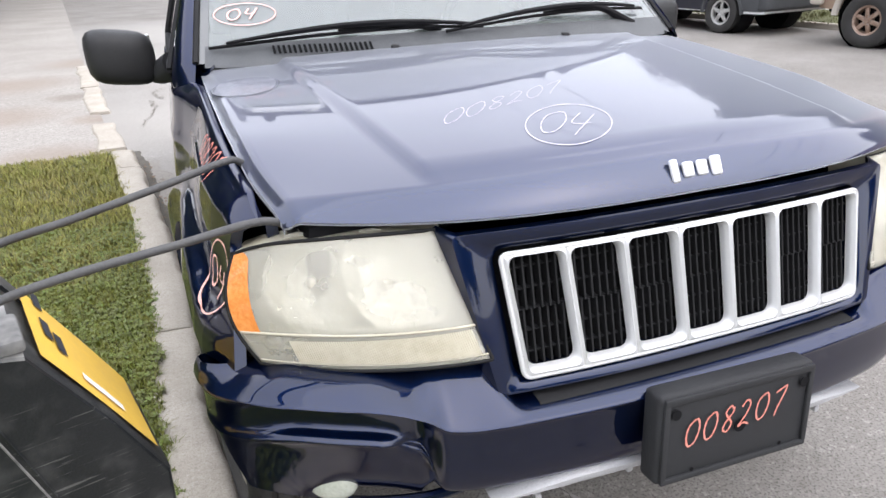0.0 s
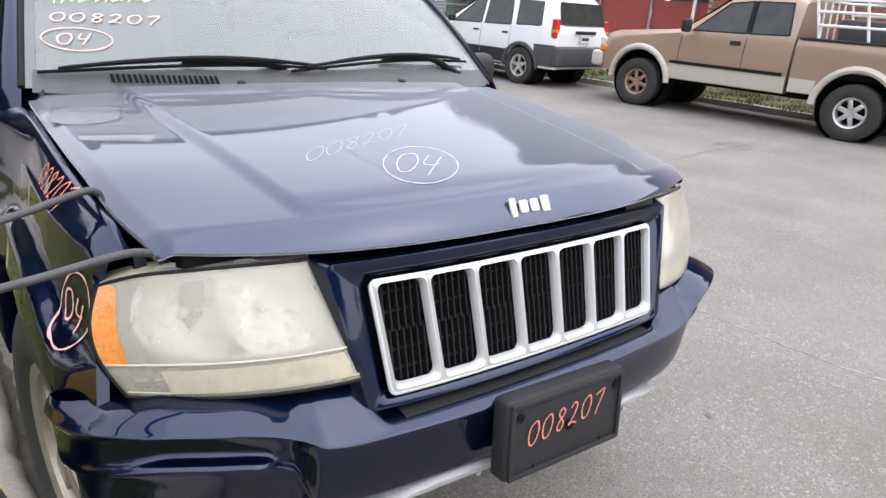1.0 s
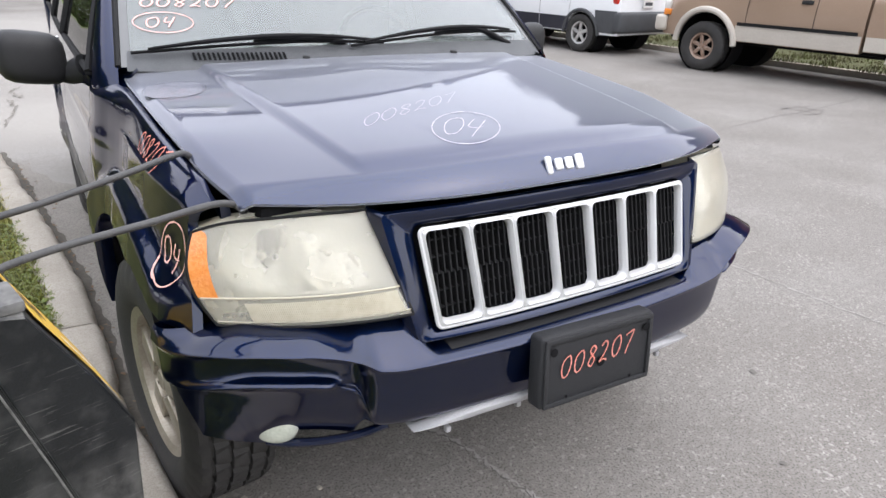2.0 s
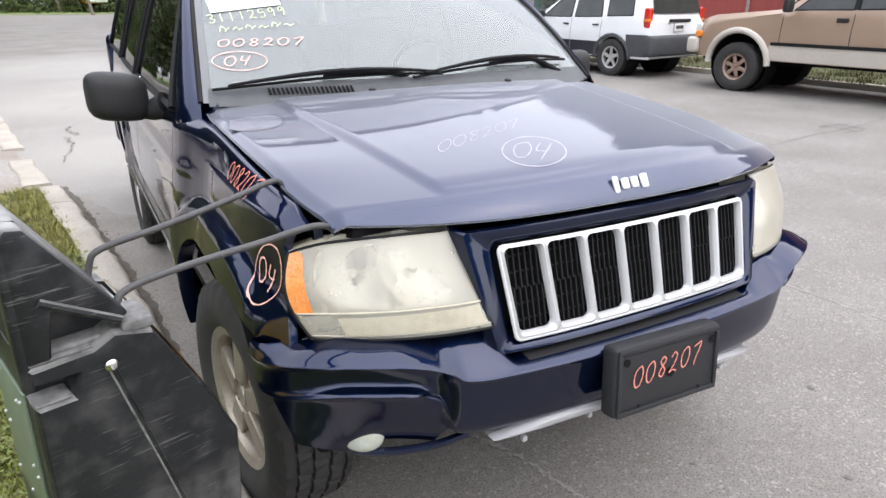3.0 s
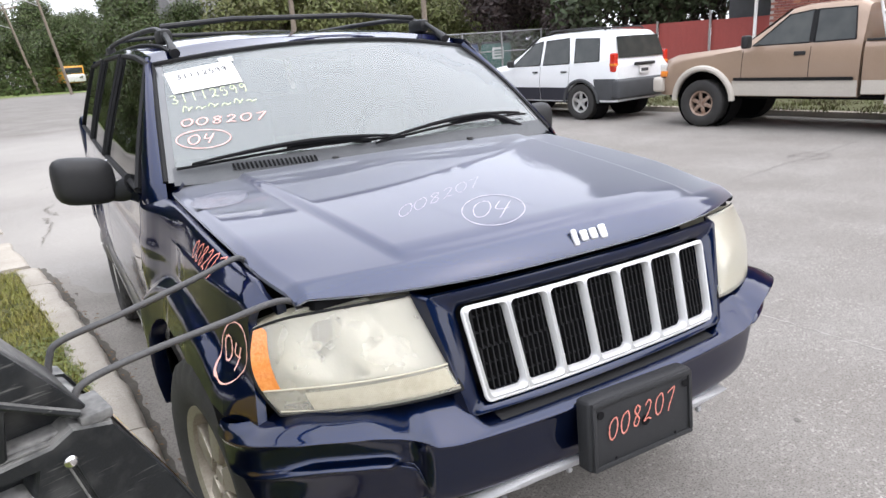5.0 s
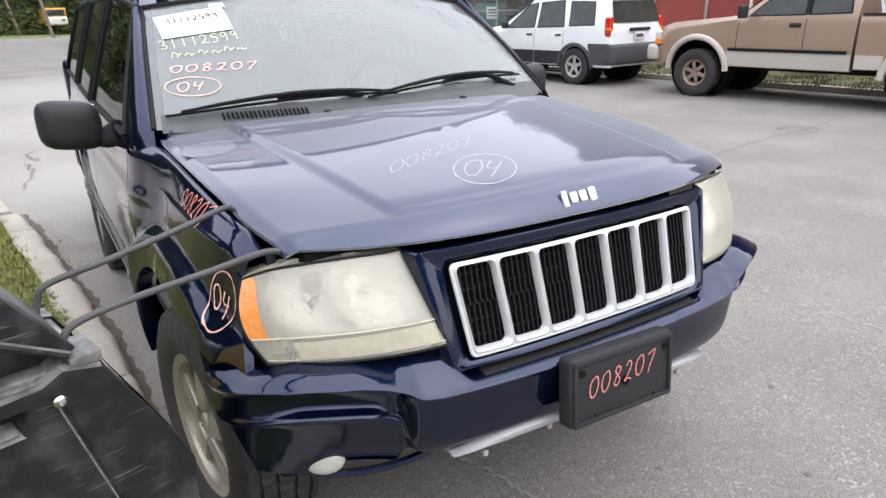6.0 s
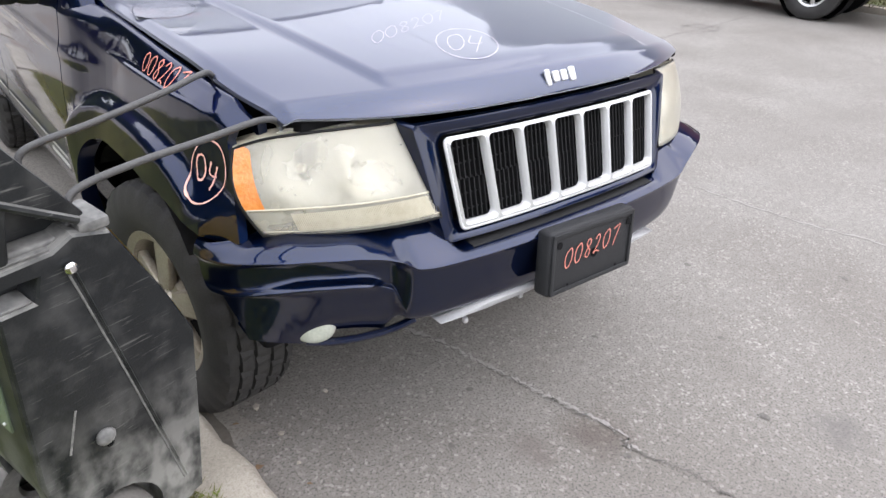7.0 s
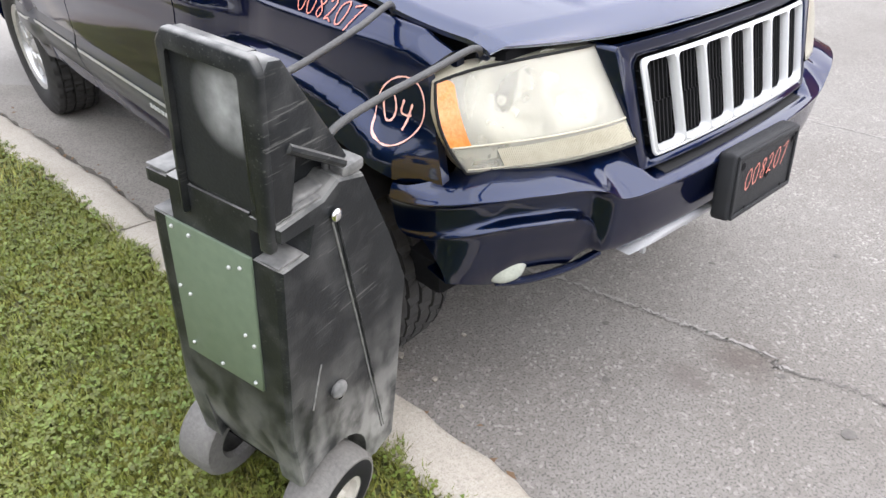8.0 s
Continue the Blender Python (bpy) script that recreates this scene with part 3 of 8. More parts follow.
# beyond the grass the kerb goes on almost flush with the driveway, broken by dirt
for j0, j1 in ((5.28, 6.36), (6.98, 8.7), (8.76, 10.9)):
    bm = bmesh.new()
    rows = []
    for y in span(j0, j1, 40):
        x = kerb_x(y) - 0.02 + 0.008 * math.sin(y * 9.1) + rng.uniform(-0.006, 0.006)
        w = 0.19 + 0.015 * math.sin(y * 5) + rng.uniform(-0.008, 0.008)
        rows.append([(x + 0.01, y, 0.0), (x, y, 0.024), (x - 0.015, y, 0.030), (x - w + 0.015, y, 0.030), (x - w, y, 0.022), (x - w - 0.01, y, 0.0)])
    vs = lattice(bm, rows)
    bm.faces.new(vs[0])
    bm.faces.new(list(reversed(vs[-1])))
    part("kerb_stone", bm, KERBM, kerb, sharp=50)

# gutter strip of concrete between kerb and asphalt, darker and dirty
gutter = part("gutter", sloped_patch(lambda y: kerb_x(y) - 0.02, lambda y: kerb_x(y) + 0.016 + 0.03 * smooth(0.2, 1, y) + 0.035 * math.exp(-((y - 1.1) / 0.55) ** 2) + 0.02 * smooth(2, 4, y) + 0.012 * smooth(0.2, 1, y) * math.sin(3 * y) + 0.008 * smooth(0.2, 1, y) * math.sin(11 * y) + 0.006 * math.sin(37 * y), -3, 5.2, 3, 420, lambda x, y: 0.004), mat("gutter_dirt", (0.06, 0.053, 0.043), 0.95, 0, (0.13, 0.116, 0.098), 9, 70, 0.6, 0.9))
tagged(gutter, "dark dirt and damp leaves gathered along the gutter", "gutter", kind="structure")
pan = part("gutter_pan", sloped_patch(lambda y: kerb_x(y) - 0.02, lambda y: kerb_x(y) + (0.16 + 0.3 * smooth(0.6, 1.6, y)) * (1.0 - 0.9 * smooth(3.4, 5.1, y)) + 0.03 * math.sin(y * 7) + 0.02 * math.sin(y * 19), 0.5, 5.1, 3, 120, lambda x, y: 0.0025), PANM)
tagged(pan, "smooth pale concrete gutter strip beside the kerb", "gutter", kind="structure")
apron = part("pavement", sloped_patch(lambda y: -14.0, lambda y: kerb_x(y) - 0.1, 4.95, 60, 8, 90, lambda x, y: 0.008), CONCRETE)
tagged(apron, "cracked pale concrete driveway apron beside the street", "pavement", kind="structure")
def turf_z(x, y):
    return 0.066 + 0.012 * np.sin(x * 4 + y * 2.1) * np.sin(y * 3.3)


verge = part("lawn_soil", sloped_patch(lambda y: -9.0, lambda y: kerb_x(y) - 0.155, -6, 4.95, 26, 60, lambda x, y: float(turf_z(x, y))), SOIL)
tagged(verge, "soil of the roadside grass strip", "ground", kind="structure")


def blades(name, x0, x1, y0, y1, count, h, material, seed, wide=0.0035, leaf=False, spill=0.02):
    """Many short blades, or three-part clover leaves, each an island of its own."""
    r = np.random.RandomState(seed)
    x, y = r.uniform(x0, x1, count), r.uniform(y0, y1, count)
    clump = 0.5 + 0.5 * np.sin(x * 9.1 + 3 * np.sin(y * 5.3)) * np.sin(y * 7.7 + 2 * np.sin(x * 6.1))
    edge = np.array([kerb_x(v) for v in np.linspace(y0, y1, 200)])
    edge = np.interp(y, np.linspace(y0, y1, 200), edge) - 0.15 + spill * np.sin(y * 17) * np.sin(y * 41)
    ok = (x < edge + 0.012) & (r.uniform(0, 1, count) < 0.55 + 0.45 * clump)
    x, y, clump = x[ok], y[ok], clump[ok]
    n = len(x)
    z = turf_z(x, y)
    a = r.uniform(0, 6.283, n)
    hh = h * r.uniform(0.4, 1.2, n) * (0.7 + 0.5 * clump)
    if leaf:
        s = wide * r.uniform(0.6, 1.4, n)
        quads = []
        for q in range(3):
            c, sn, t = np.cos(a + q * 2.094), np.sin(a + q * 2.094), r.uniform(-0.35, 0.35, n) * s
            quads.append(np.stack([np.stack([x, y, z + hh], 1), np.stack([x + s * (c * 0.7 - sn * 0.5), y + s * (sn * 0.7 + c * 0.5), z + hh + t + 0.002], 1), np.stack([x + s * 1.15 * c, y + s * 1.15 * sn, z + hh - t], 1), np.stack([x + s * (c * 0.7 + sn * 0.5), y + s * (sn * 0.7 - c * 0.5), z + hh + t + 0.002], 1)], 1))
        verts = np.concatenate(quads, 0).reshape(-1, 3)
        faces = np.arange(len(verts)).reshape(-1, 4).tolist()
    else:
        lean = hh * r.uniform(0.2, 1.3, n)
        c, sn = np.cos(a), np.sin(a)
        w = wide * r.uniform(0.6, 1.3, n)
        px, py = -sn * w * 0.5, c * w * 0.5
        mx, my, mz = x + c * lean * 0.4, y + sn * lean * 0.4, z + hh * 0.65
        verts = np.stack([np.stack([x - px, y - py, z], 1), np.stack([x + px, y + py, z], 1), np.stack([mx + px * 0.8, my + py * 0.8, mz], 1), np.stack([mx - px * 0.8, my - py * 0.8, mz], 1), np.stack([x + c * lean, y + sn * lean, z + hh], 1)], 1).reshape(-1, 3)
        k = (np.arange(n) * 5)[:, None]
        faces = (k + np.array([[0, 1, 2, 3]])).tolist() + (k + np.array([[3, 2, 4]])).tolist()
    return sheet(name, verts.tolist(), faces, material)


tagged(blades("grass", -2.5, -0.9, -0.8, 2.4, 190000, 0.032, GRASSM, 1, 0.0036), "short lush yellow-green roadside grass", "grass", kind="stuff")
tagged(blades("grass_strip", -3.2, -0.9, 2.4, 4.95, 60000, 0.040, GRASSDRY, 5, 0.0045), "short patchy yellowed grass further along the kerb", "grass", kind="stuff")
tagged(blades("clover", -2.6, -0.9, -0.7, 3.2, 26000, 0.028, CLOVERM, 2, 0.0098, True), "small clover leaves in the grass", "clover", kind="stuff")
tagged(blades("near_grass", -2.6, -0.6, -6, -0.8, 70000, 0.04, GRASSM, 6, 0.006), "short grass along the kerb behind the cart", "grass", kind="stuff")
tagged(blades("far_grass", -9, -2.5, -6, 4.95, 110000, 0.06, GRASSM, 3, 0.010), "rough grass further along the verge", "grass", kind="stuff")


# dry leaves and small stones lying in the gutter
r_l = np.random.RandomState(21)
lv, lf = [], []
for i in range(150):
    y = r_l.uniform(-0.6, 4.8)
    x = kerb_x(y) + abs(r_l.normal(0.03, 0.05))
    a, s = r_l.uniform(0, 6.28), r_l.uniform(0.006, 0.02)
    c, sn = math.cos(a), math.sin(a)
    k = len(lv)
    lv += [(x - s * c, y - s * sn, 0.007), (x + 0.5 * s * sn, y - 0.5 * s * c, 0.009 + 0.3 * s), (x + s * c, y + s * sn, 0.008 + 0.2 * s), (x - 0.5 * s * sn, y + 0.5 * s * c, 0.007 + 0.25 * s)]
    lf.append((k, k + 1, k + 2, k + 3))
tagged(sheet("dry_leaves", lv, lf, LEAFBROWN), "dry brown leaves scattered along the gutter", "leaves", kind="stuff")
for i in range(14):
    y = r_l.uniform(-0.9, 4.5)
    x = kerb_x(y) + r_l.uniform(0.03, 0.4)
    bm = bmesh.new()
    bmesh.ops.create_icosphere(bm, subdivisions=1, radius=r_l.uniform(0.006, 0.014))
    for v in bm.verts:
        v.co *= r_l.uniform(0.75, 1.2)
        v.co.z *= 0.6
    bmesh.ops.translate(bm, vec=(x, y, 0.006), verts=bm.verts)
    st = part("pebble", bm, KERBM, None)
    tagged(st, "small pale grey pebble lying by the gutter", "pebble", "pebbles by the gutter")

# ---- the blue off-road car at the kerb ----
jeep = thing("off_road_car", Matrix.Identity(4), "dark blue off-road car with paint-marker numbers parked at the kerb", "car")

HOOD_W = pchip([(0.2, 0.705), (0.243, 0.712), (0.486, 0.748), (0.8, 0.766), (1.19, 0.777), (1.3, 0.778)])


HOOD_Z = pchip([(0.05, 1.079), (0.16, 1.100), (0.25, 1.113), (0.45, 1.134), (0.7, 1.158), (0.95, 1.180), (1.25, 1.203)])


def hood_front(x):
    return 0.105 + 0.138 * (abs(x) / 0.712) ** 3


def hood_top(x, y):
    """Height of the hood's upper skin."""
    z = HOOD_Z(y) - 0.035 * (x / 0.75) ** 2
    edge = 0.447 + 0.108 * y
    z += 0.011 * smooth(edge + 0.014, edge - 0.014, abs(x)) * smooth(0.0, 0.07, y - hood_front(x) - 0.05)
    return z


def hood_skin(x, s):
    """s from 0 at the front lip's lower edge to 1 at the rear."""
    yf = hood_front(x)
    zl = 1.042 + 0.006 * (x / 0.71) ** 2
    yb = yf + 0.05
    yr = 1.13 + 0.05 * (x / 0.77) ** 2
    zb = hood_top(x, yb) - 0.018 * (abs(x) / 0.71) ** 4
    if s < 0.12:
        t = s / 0.12
        y = yf + 0.05 * t ** 1.25
        z = zl + (zb - zl) * (1 - (1 - t) ** 1.12)
        return y, z
    t = (s - 0.12) / 0.88
    y = yb + (yr - yb) * t
    z = hood_top(x, y) - 0.018 * (abs(x) / 0.71) ** 4 * (1 - smooth(0, 0.35, t))
    return y, z


def hood_point(a, s):
    x = a * 0.712
    for _ in range(3):
        y, z = hood_skin(x, s)
        x = a * HOOD_W(y)
    y, z = hood_skin(x, s)
    drop = 0.012 * smooth(0.965, 1.0, abs(a))
    return (x, y, z - drop)


hs = span(0, 0.12, 9) + span(0.13, 0.3, 8) + span(0.32, 1.0, 30)
ha = span(-1, 1, 181)
bm = bmesh.new()
rows = [[(hood_point(a, 0)[0] * 0.985, hood_point(a, 0)[1] + 0.05, hood_point(a, 0)[2] - 0.012) for a in ha], [(hood_point(a, 0)[0], hood_point(a, 0)[1] + 0.008, hood_point(a, 0)[2] - 0.007) for a in ha]]
rows += [[hood_point(a, s) for a in ha] for s in hs]
vs = lattice(bm, rows)
for side in (0, -1):
    down = [bm.verts.new(v[side].co - Vector((0, 0, 0.010))) for v in vs]
    for i in range(len(vs) - 1):
        bm.faces.new((vs[i][side], vs[i + 1][side], down[i + 1], down[i]))
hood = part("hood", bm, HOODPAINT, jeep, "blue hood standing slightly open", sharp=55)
# faint oval pad left by a removed sticker near the windscreen
def on_hood(u, v, lift=0.0012):
    return (u, v, hood_top(u, v) + lift)


def pad(u, v):
    """Unit circle to a slanted oval near the windscreen."""
    return on_hood(-0.685 + 0.076 * u + 0.022 * v, 0.94 - 0.026 * u + 0.078 * v)


bm = oval(1.0, 1.0, 0.045, pad, turns=1.0)
vs = [bm.verts.new(pad(0.93 * math.copysign(abs(math.cos(a)) ** 0.8, math.cos(a)), 0.93 * math.copysign(abs(math.sin(a)) ** 0.8, math.sin(a)))) for a in [2 * math.pi * i / 40 for i in range(40)]]
bm.faces.new(vs)
part("sticker_trace", bm, mat("dull_sticker_trace", (0.10, 0.105, 0.135), 0.5, 0, (0.17, 0.175, 0.21), 20, 100, coat=0.6), hood, "dull pad left by a removed sticker")
# emblem: plain raised shapes
emblem = None
for k, (ex, ew, eh) in enumerate([(-0.046, 0.016, 0.042), (-0.017, 0.022, 0.028), (0.013, 0.022, 0.028), (0.044, 0.022, 0.036)]):
    emblem = box((ex, hood_front(ex) + 0.019, 1.076), (ew, 0.010, eh), 0.0045, 3, emblem, Matrix.Rotation(radians(-28), 3, "X"))
part("emblem", emblem, EMBLEM, hood, "white silver emblem of plain raised shapes", sharp=60)
digits("008207", 0.100, 0.0024, 0.62, lambda u, v: on_hood(-0.378 + 0.90 * u + 0.45 * v, 0.405 + 0.32 * u + 0.74 * v), FADED, hood, "faint pale handwritten number")


def on_circle(u, v):
    return on_hood(-0.143 + 0.064 * u + 0.078 * v, 0.324 - 0.046 * u + 0.094 * v)


bm = oval(1.0, 1.0, 0.022, on_circle)
handwriting("04", 1.05, 0.024, 0.62, lambda u, v: on_circle(u - 0.66, v - 0.55), bm)
part("marker_circle", bm, CHALK, hood, "white handwritten number in a circle")

# ---- nose: grille panel, grille, bumper ----
def nose(x, z):
    """The slanted plane of the grille, slightly bowed."""
    return 0.043 + (z - 0.784) * 0.29 + 0.05 * (abs(x) / 0.4) ** 2.5 * 0.35


NZ0, NZ1 = 0.757, 1.025


def nose_half(z):
    return 0.418 + (z - NZ0) / (NZ1 - NZ0) * 0.053


GW = lambda z: 0.369 + (z - 0.784) * 0.095
def rrect(hw, hh, r, nx=16, ny=8, nc=5):
    """Rounded rectangle, always with the same count and order of points."""
    pts = []
    for cx, cy, a0 in [(1, 1, 0), (-1, 1, 1), (-1, -1, 2), (1, -1, 3)]:
        for i in range(nc):
            a = (a0 + i / (nc - 1)) * math.pi / 2
            pts.append((cx * (hw - r) + r * math.cos(a), cy * (hh - r) + r * math.sin(a)))
        n = nx if a0 % 2 == 0 else ny
        ex, ey = [(-1, 1), (-1, -1), (1, -1), (1, 1)][a0]
        p0 = pts[-1]
        a = (a0 + 1) * math.pi / 2
        p1 = (ex * (hw - r) + r * math.cos(a), ey * (hh - r) + r * math.sin(a))
        pts += [(p0[0] + (p1[0] - p0[0]) * j / n, p0[1] + (p1[1] - p0[1]) * j / n) for j in range(1, n)]
    return pts


bm = bmesh.new()
inner, outer, lip = [], [], []
for (u, v), (uo, vo) in zip(rrect(0.400, 0.108, 0.022, 24), rrect(0.445, 0.1340, 0.012, 24)):
    zi = 0.884 + v
    inner.append((u * GW(zi) / 0.386, nose(u, zi), zi))
    zo = 0.8910 + vo
    outer.append((uo * nose_half(zo) / 0.445, nose(uo, zo) - 0.012, zo))
    # the side edges sweep back and outwards to the lamps
    side = abs(uo) > 0.435
    lip.append((uo * nose_half(zo) / 0.445 + (math.copysign(0.016, uo) if side else 0), nose(uo, zo) + (0.034 if side else 0.004 if vo > 0.11 else 0.05), zo + (0.006 if side and vo > 0.11 else 0)))
back = [(x, y + 0.05, z) for x, y, z in inner]
lattice(bm, [back, inner, [((a[0] + b[0]) / 2, (a[1] + b[1]) / 2 - 0.006, (a[2] + b[2]) / 2) for a, b in zip(inner, outer)], outer, lip], closed=True)
part("grille_panel", bm, PAINT, jeep, sharp=50)

grille = new("grille")
grille.parent = jeep
grille["label"] = "satin silver grille with seven upright slots"
bm = bmesh.new()
SL = 7
zt, zb_ = 0.985, 0.783
for i in range(SL):
    cell = 0.5 / SL
    loops = []
    for li, (fw, hh, r, dy) in enumerate([(1.0, 0.101, 0.0, 0.002), (0.92, 0.0965, 0.012, 0.0005), (0.86, 0.0940, 0.016, 0.003), (0.83, 0.0925, 0.017, 0.008), (0.82, 0.092, 0.017, 0.016)]):
        loop = []
        # corner radius in metres; a cell is scaled across by the grille's width
        for u, v in rrect(cell * fw * 0.77, hh, r, 8, 10):
            z = (zt + zb_) / 2 + v + (0.003 if li > 0 else 0)
            x = ((i + 0.5) / SL - 0.5 + u / 0.77) * 2 * GW(z)
            loop.append((x, nose(x, z) - 0.016 + dy - (0.004 if li == 1 else 0), z))
        loops.append(loop)
    lattice(bm, loops, closed=True)
part("grille_frame", bm, SILVER, grille, sharp=45)
# outer rim of the grille
rim = []
for u, v in rrect(0.39, 0.102, 0.012, 30):
    z = 0.884 + v
    x = u / 0.39 * (GW(z) + 0.004)
    rim.append((x, nose(x, z) - 0.012, z))
bm = tube(rim + rim[:1], 0.0045, 8)
part("rim", bm, SILVER, grille)
for i in range(SL):
    insert = bmesh.new()
    for j in range(6):
        xs = ((i + 0.5 + (j - 2.5) * 0.135) / SL - 0.5) * 2
        pts = [(xs * GW(z), nose(xs * GW(z), z) + 0.012, z) for z in (zb_ + 0.01, (zt + zb_) / 2, zt - 0.01)]
        for p0, p1 in zip(pts, pts[1:]):
            mid = (Vector(p0) + Vector(p1)) / 2
            box(mid, (0.0035, 0.022, (Vector(p1) - Vector(p0)).length), 0, 1, insert, Matrix.Rotation(radians(-15), 3, "X"))
    for z in (0.815, 0.85, 0.885, 0.92, 0.955):
        x = ((i + 0.5) / SL - 0.5) * 2 * GW(z)
        box((x, nose(x, z) + 0.014, z), (0.1, 0.012, 0.003), 0, 1, insert)
    part("slot_insert", insert, TRIM, grille, "black plastic slats" if i == 0 else "")
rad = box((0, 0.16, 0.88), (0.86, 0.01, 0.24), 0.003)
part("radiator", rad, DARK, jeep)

# bumper: plan of its front edge, from the centre to the wheel arch
BPLAN = [(0, -0.022), (0.2, -0.018), (0.38, -0.004), (0.514, 0.018), (0.64, 0.055), (0.735, 0.100), (0.806, 0.152), (0.862, 0.226), (0.886, 0.295), (0.895, 0.345)]
bp = catmull([(x, y, 0) for x, y in [(-0.2, -0.018)] + BPLAN], 10)[10:]
bl = [0.0]
for a, b in zip(bp, bp[1:]):
    bl.append(bl[-1] + (b - a).length)


def bumper_plan(s):
    """Point and outward direction at the distance s from the centre (either side)."""
    q = min(abs(s), bl[-1] - 1e-6)
    i = int(np.searchsorted(bl, q, side="right")) - 1
    t = (q - bl[i]) / (bl[i + 1] - bl[i])
    p = bp[i].lerp(bp[i + 1], t)
    d = (bp[i + 1] - bp[i]).normalized()
    sg = 1 if s >= 0 else -1
    return Vector((p.x * sg, p.y, 0)), Vector((d.y * sg, -d.x, 0))


# height of the ledge's front edge along the bumper
BEDGE = pchip([(0, 0.727), (0.46, 0.730), (0.515, 0.736), (0.555, 0.760), (0.60, 0.776), (0.66, 0.785), (0.73, 0.787), (0.80, 0.781), (0.86, 0.764), (0.90, 0.746), (1.0, 0.744)])
BTOP = pchip([(0, 0.744), (0.385, 0.744), (0.45, 0.806), (0.60, 0.815), (0.78, 0.815), (0.83, 0.806), (0.87, 0.788), (0.90, 0.772), (1.0, 0.770)])
# (inset, height under the edge) from the ledge's back to the lower lip, in the middle and on the wings
MID = [(0.110, None), (0.030, None), (0.008, 0.004), (0.0, -0.002), (0.002, -0.010), (0.006, -0.040), (0.010, -0.080), (0.014, -0.110), (0.020, -0.135), (0.028, -0.150), (0.040, -0.160), (0.060, -0.166), (0.080, -0.170)]
WING = [(0.120, None), (0.050, None), (0.010, 0.005), (0.0, -0.002), (0.026, -0.011), (0.043, -0.026), (0.046, -0.064), (0.027, -0.078), (0.022, -0.086), (0.038, -0.098), (0.056, -0.150), (0.074, -0.200), (0.100, -0.245)]
# distance from the middle at which each row turns from the middle's shape to the wing's
TURN = [0.560, 0.560, 0.560, 0.560, 0.552, 0.548, 0.546, 0.546, 0.546, 0.546, 0.546, 0.548, 0.550]


def bumper_row(i, s):
    # the ends follow the wheel opening, further forward lower down
    far = max(0.0, abs(s) - 0.70)
    p, n = bumper_plan(math.copysign(abs(s) - far * 0.36 * smooth(5.0, 12.0, i), s))
    x = abs(p.x)
    ze = BEDGE(x)
    w = smooth(TURN[i] - 0.018, TURN[i] + 0.018, x)
    (ia, za), (ib, zb) = MID[i], WING[i]
    if za is None:
        z = BTOP(x) + (0.004 if i == 0 else 0.0)
        if i == 1:
            z = ze + (z - ze) * 0.72
    else:
        # the rib fades out before it reaches the inner corner
        if i in (7, 8):
            f = smooth(0.575, 0.625, x)
            ib = 0.048 + (ib - 0.048) * f
        z = ze + za + (zb - za) * w
    rise = (0.075 * smooth(0.76, 0.89, x) - 0.035 * smooth(0.70, 0.78, x)) * max(0.0, i - 8) / 4
    inset = ia + (ib - ia) * w
    if i == 1:
        inset += 0.040 * smooth(0.39, 0.45, x) * smooth(0.68, 0.56, x)
    if i > 3:
        inset *= 1 - 0.78 * smooth(0.76, 0.885, x)
    else:
        inset *= 1 - 0.9 * smooth(0.855, 0.895, x)
    q = p - n * inset
    z += rise * w
    return Vector((q.x, q.y, z))


bs = span(-bl[-1], bl[-1], 221)
cols = []
for s in bs:
    ctl = [bumper_row(i, s) for i in range(len(MID))]
    cols.append(catmull(ctl, 5))
# both ends turn in towards the wheel opening
cols = [[v + Vector((0.05, 0.004, 0)) for v in cols[0]], [v + Vector((0.006, 0.004, 0)) for v in cols[0]]] + cols + [[v + Vector((-0.006, 0.004, 0)) for v in cols[-1]], [v + Vector((-0.05, 0.004, 0)) for v in cols[-1]]]
bm = bmesh.new()
lattice(bm, [[c[j] for c in cols] for j in range(len(cols[0]))] + [[c[-1] + Vector((0, 0.06, 0.012)) for c in cols]])
part("bumper", bm, PAINT, jeep, "blue painted front bumper", sharp=60)
# dark rubber between grille and bumper ledge
bm = bmesh.new()
lattice(bm, [[(x, 0.010 + 0.012 * (abs(x) / 0.4) ** 2 + dy, 0.7445 + dz) for x in span(-0.355, 0.355, 25)] for dy, dz in [(0.0, -0.0045), (0.006, -0.0015), (0.03, 0.0005), (0.045, 0.002)]])
part("ledge_seal", bm, TRIM, jeep, "dirty black rubber strip under the grille")
# silver strip below the bumper's middle, drawn out to thin ends
bm = bmesh.new()
rows = []
for x in span(-0.44, 0.44, 61):
    p, n = bumper_plan(x)
    f = min(1.0, (0.441 - abs(x)) / 0.14) ** 0.85
    zc = 0.566 - 0.016 * smooth(0.25, 0.475, abs(x))
    rows.append([Vector((p.x, p.y + d, zc + h * f)) for d, h in [(0.050, 0.010), (0.030, 0.008), (0.022, 0.001), (0.022, -0.010), (0.030, -0.020), (0.050, -0.025), (0.120, -0.024)]])
lattice(bm, rows)
part("valance", bm, GREYV, jeep, "silver grey plastic strip under the bumper")
for fx in (-0.34, -0.14, 0.14, 0.34):
    part("clip", box((fx, 0.045, 0.512), (0.014, 0.014, 0.016), 0.004), GREYV, jeep)
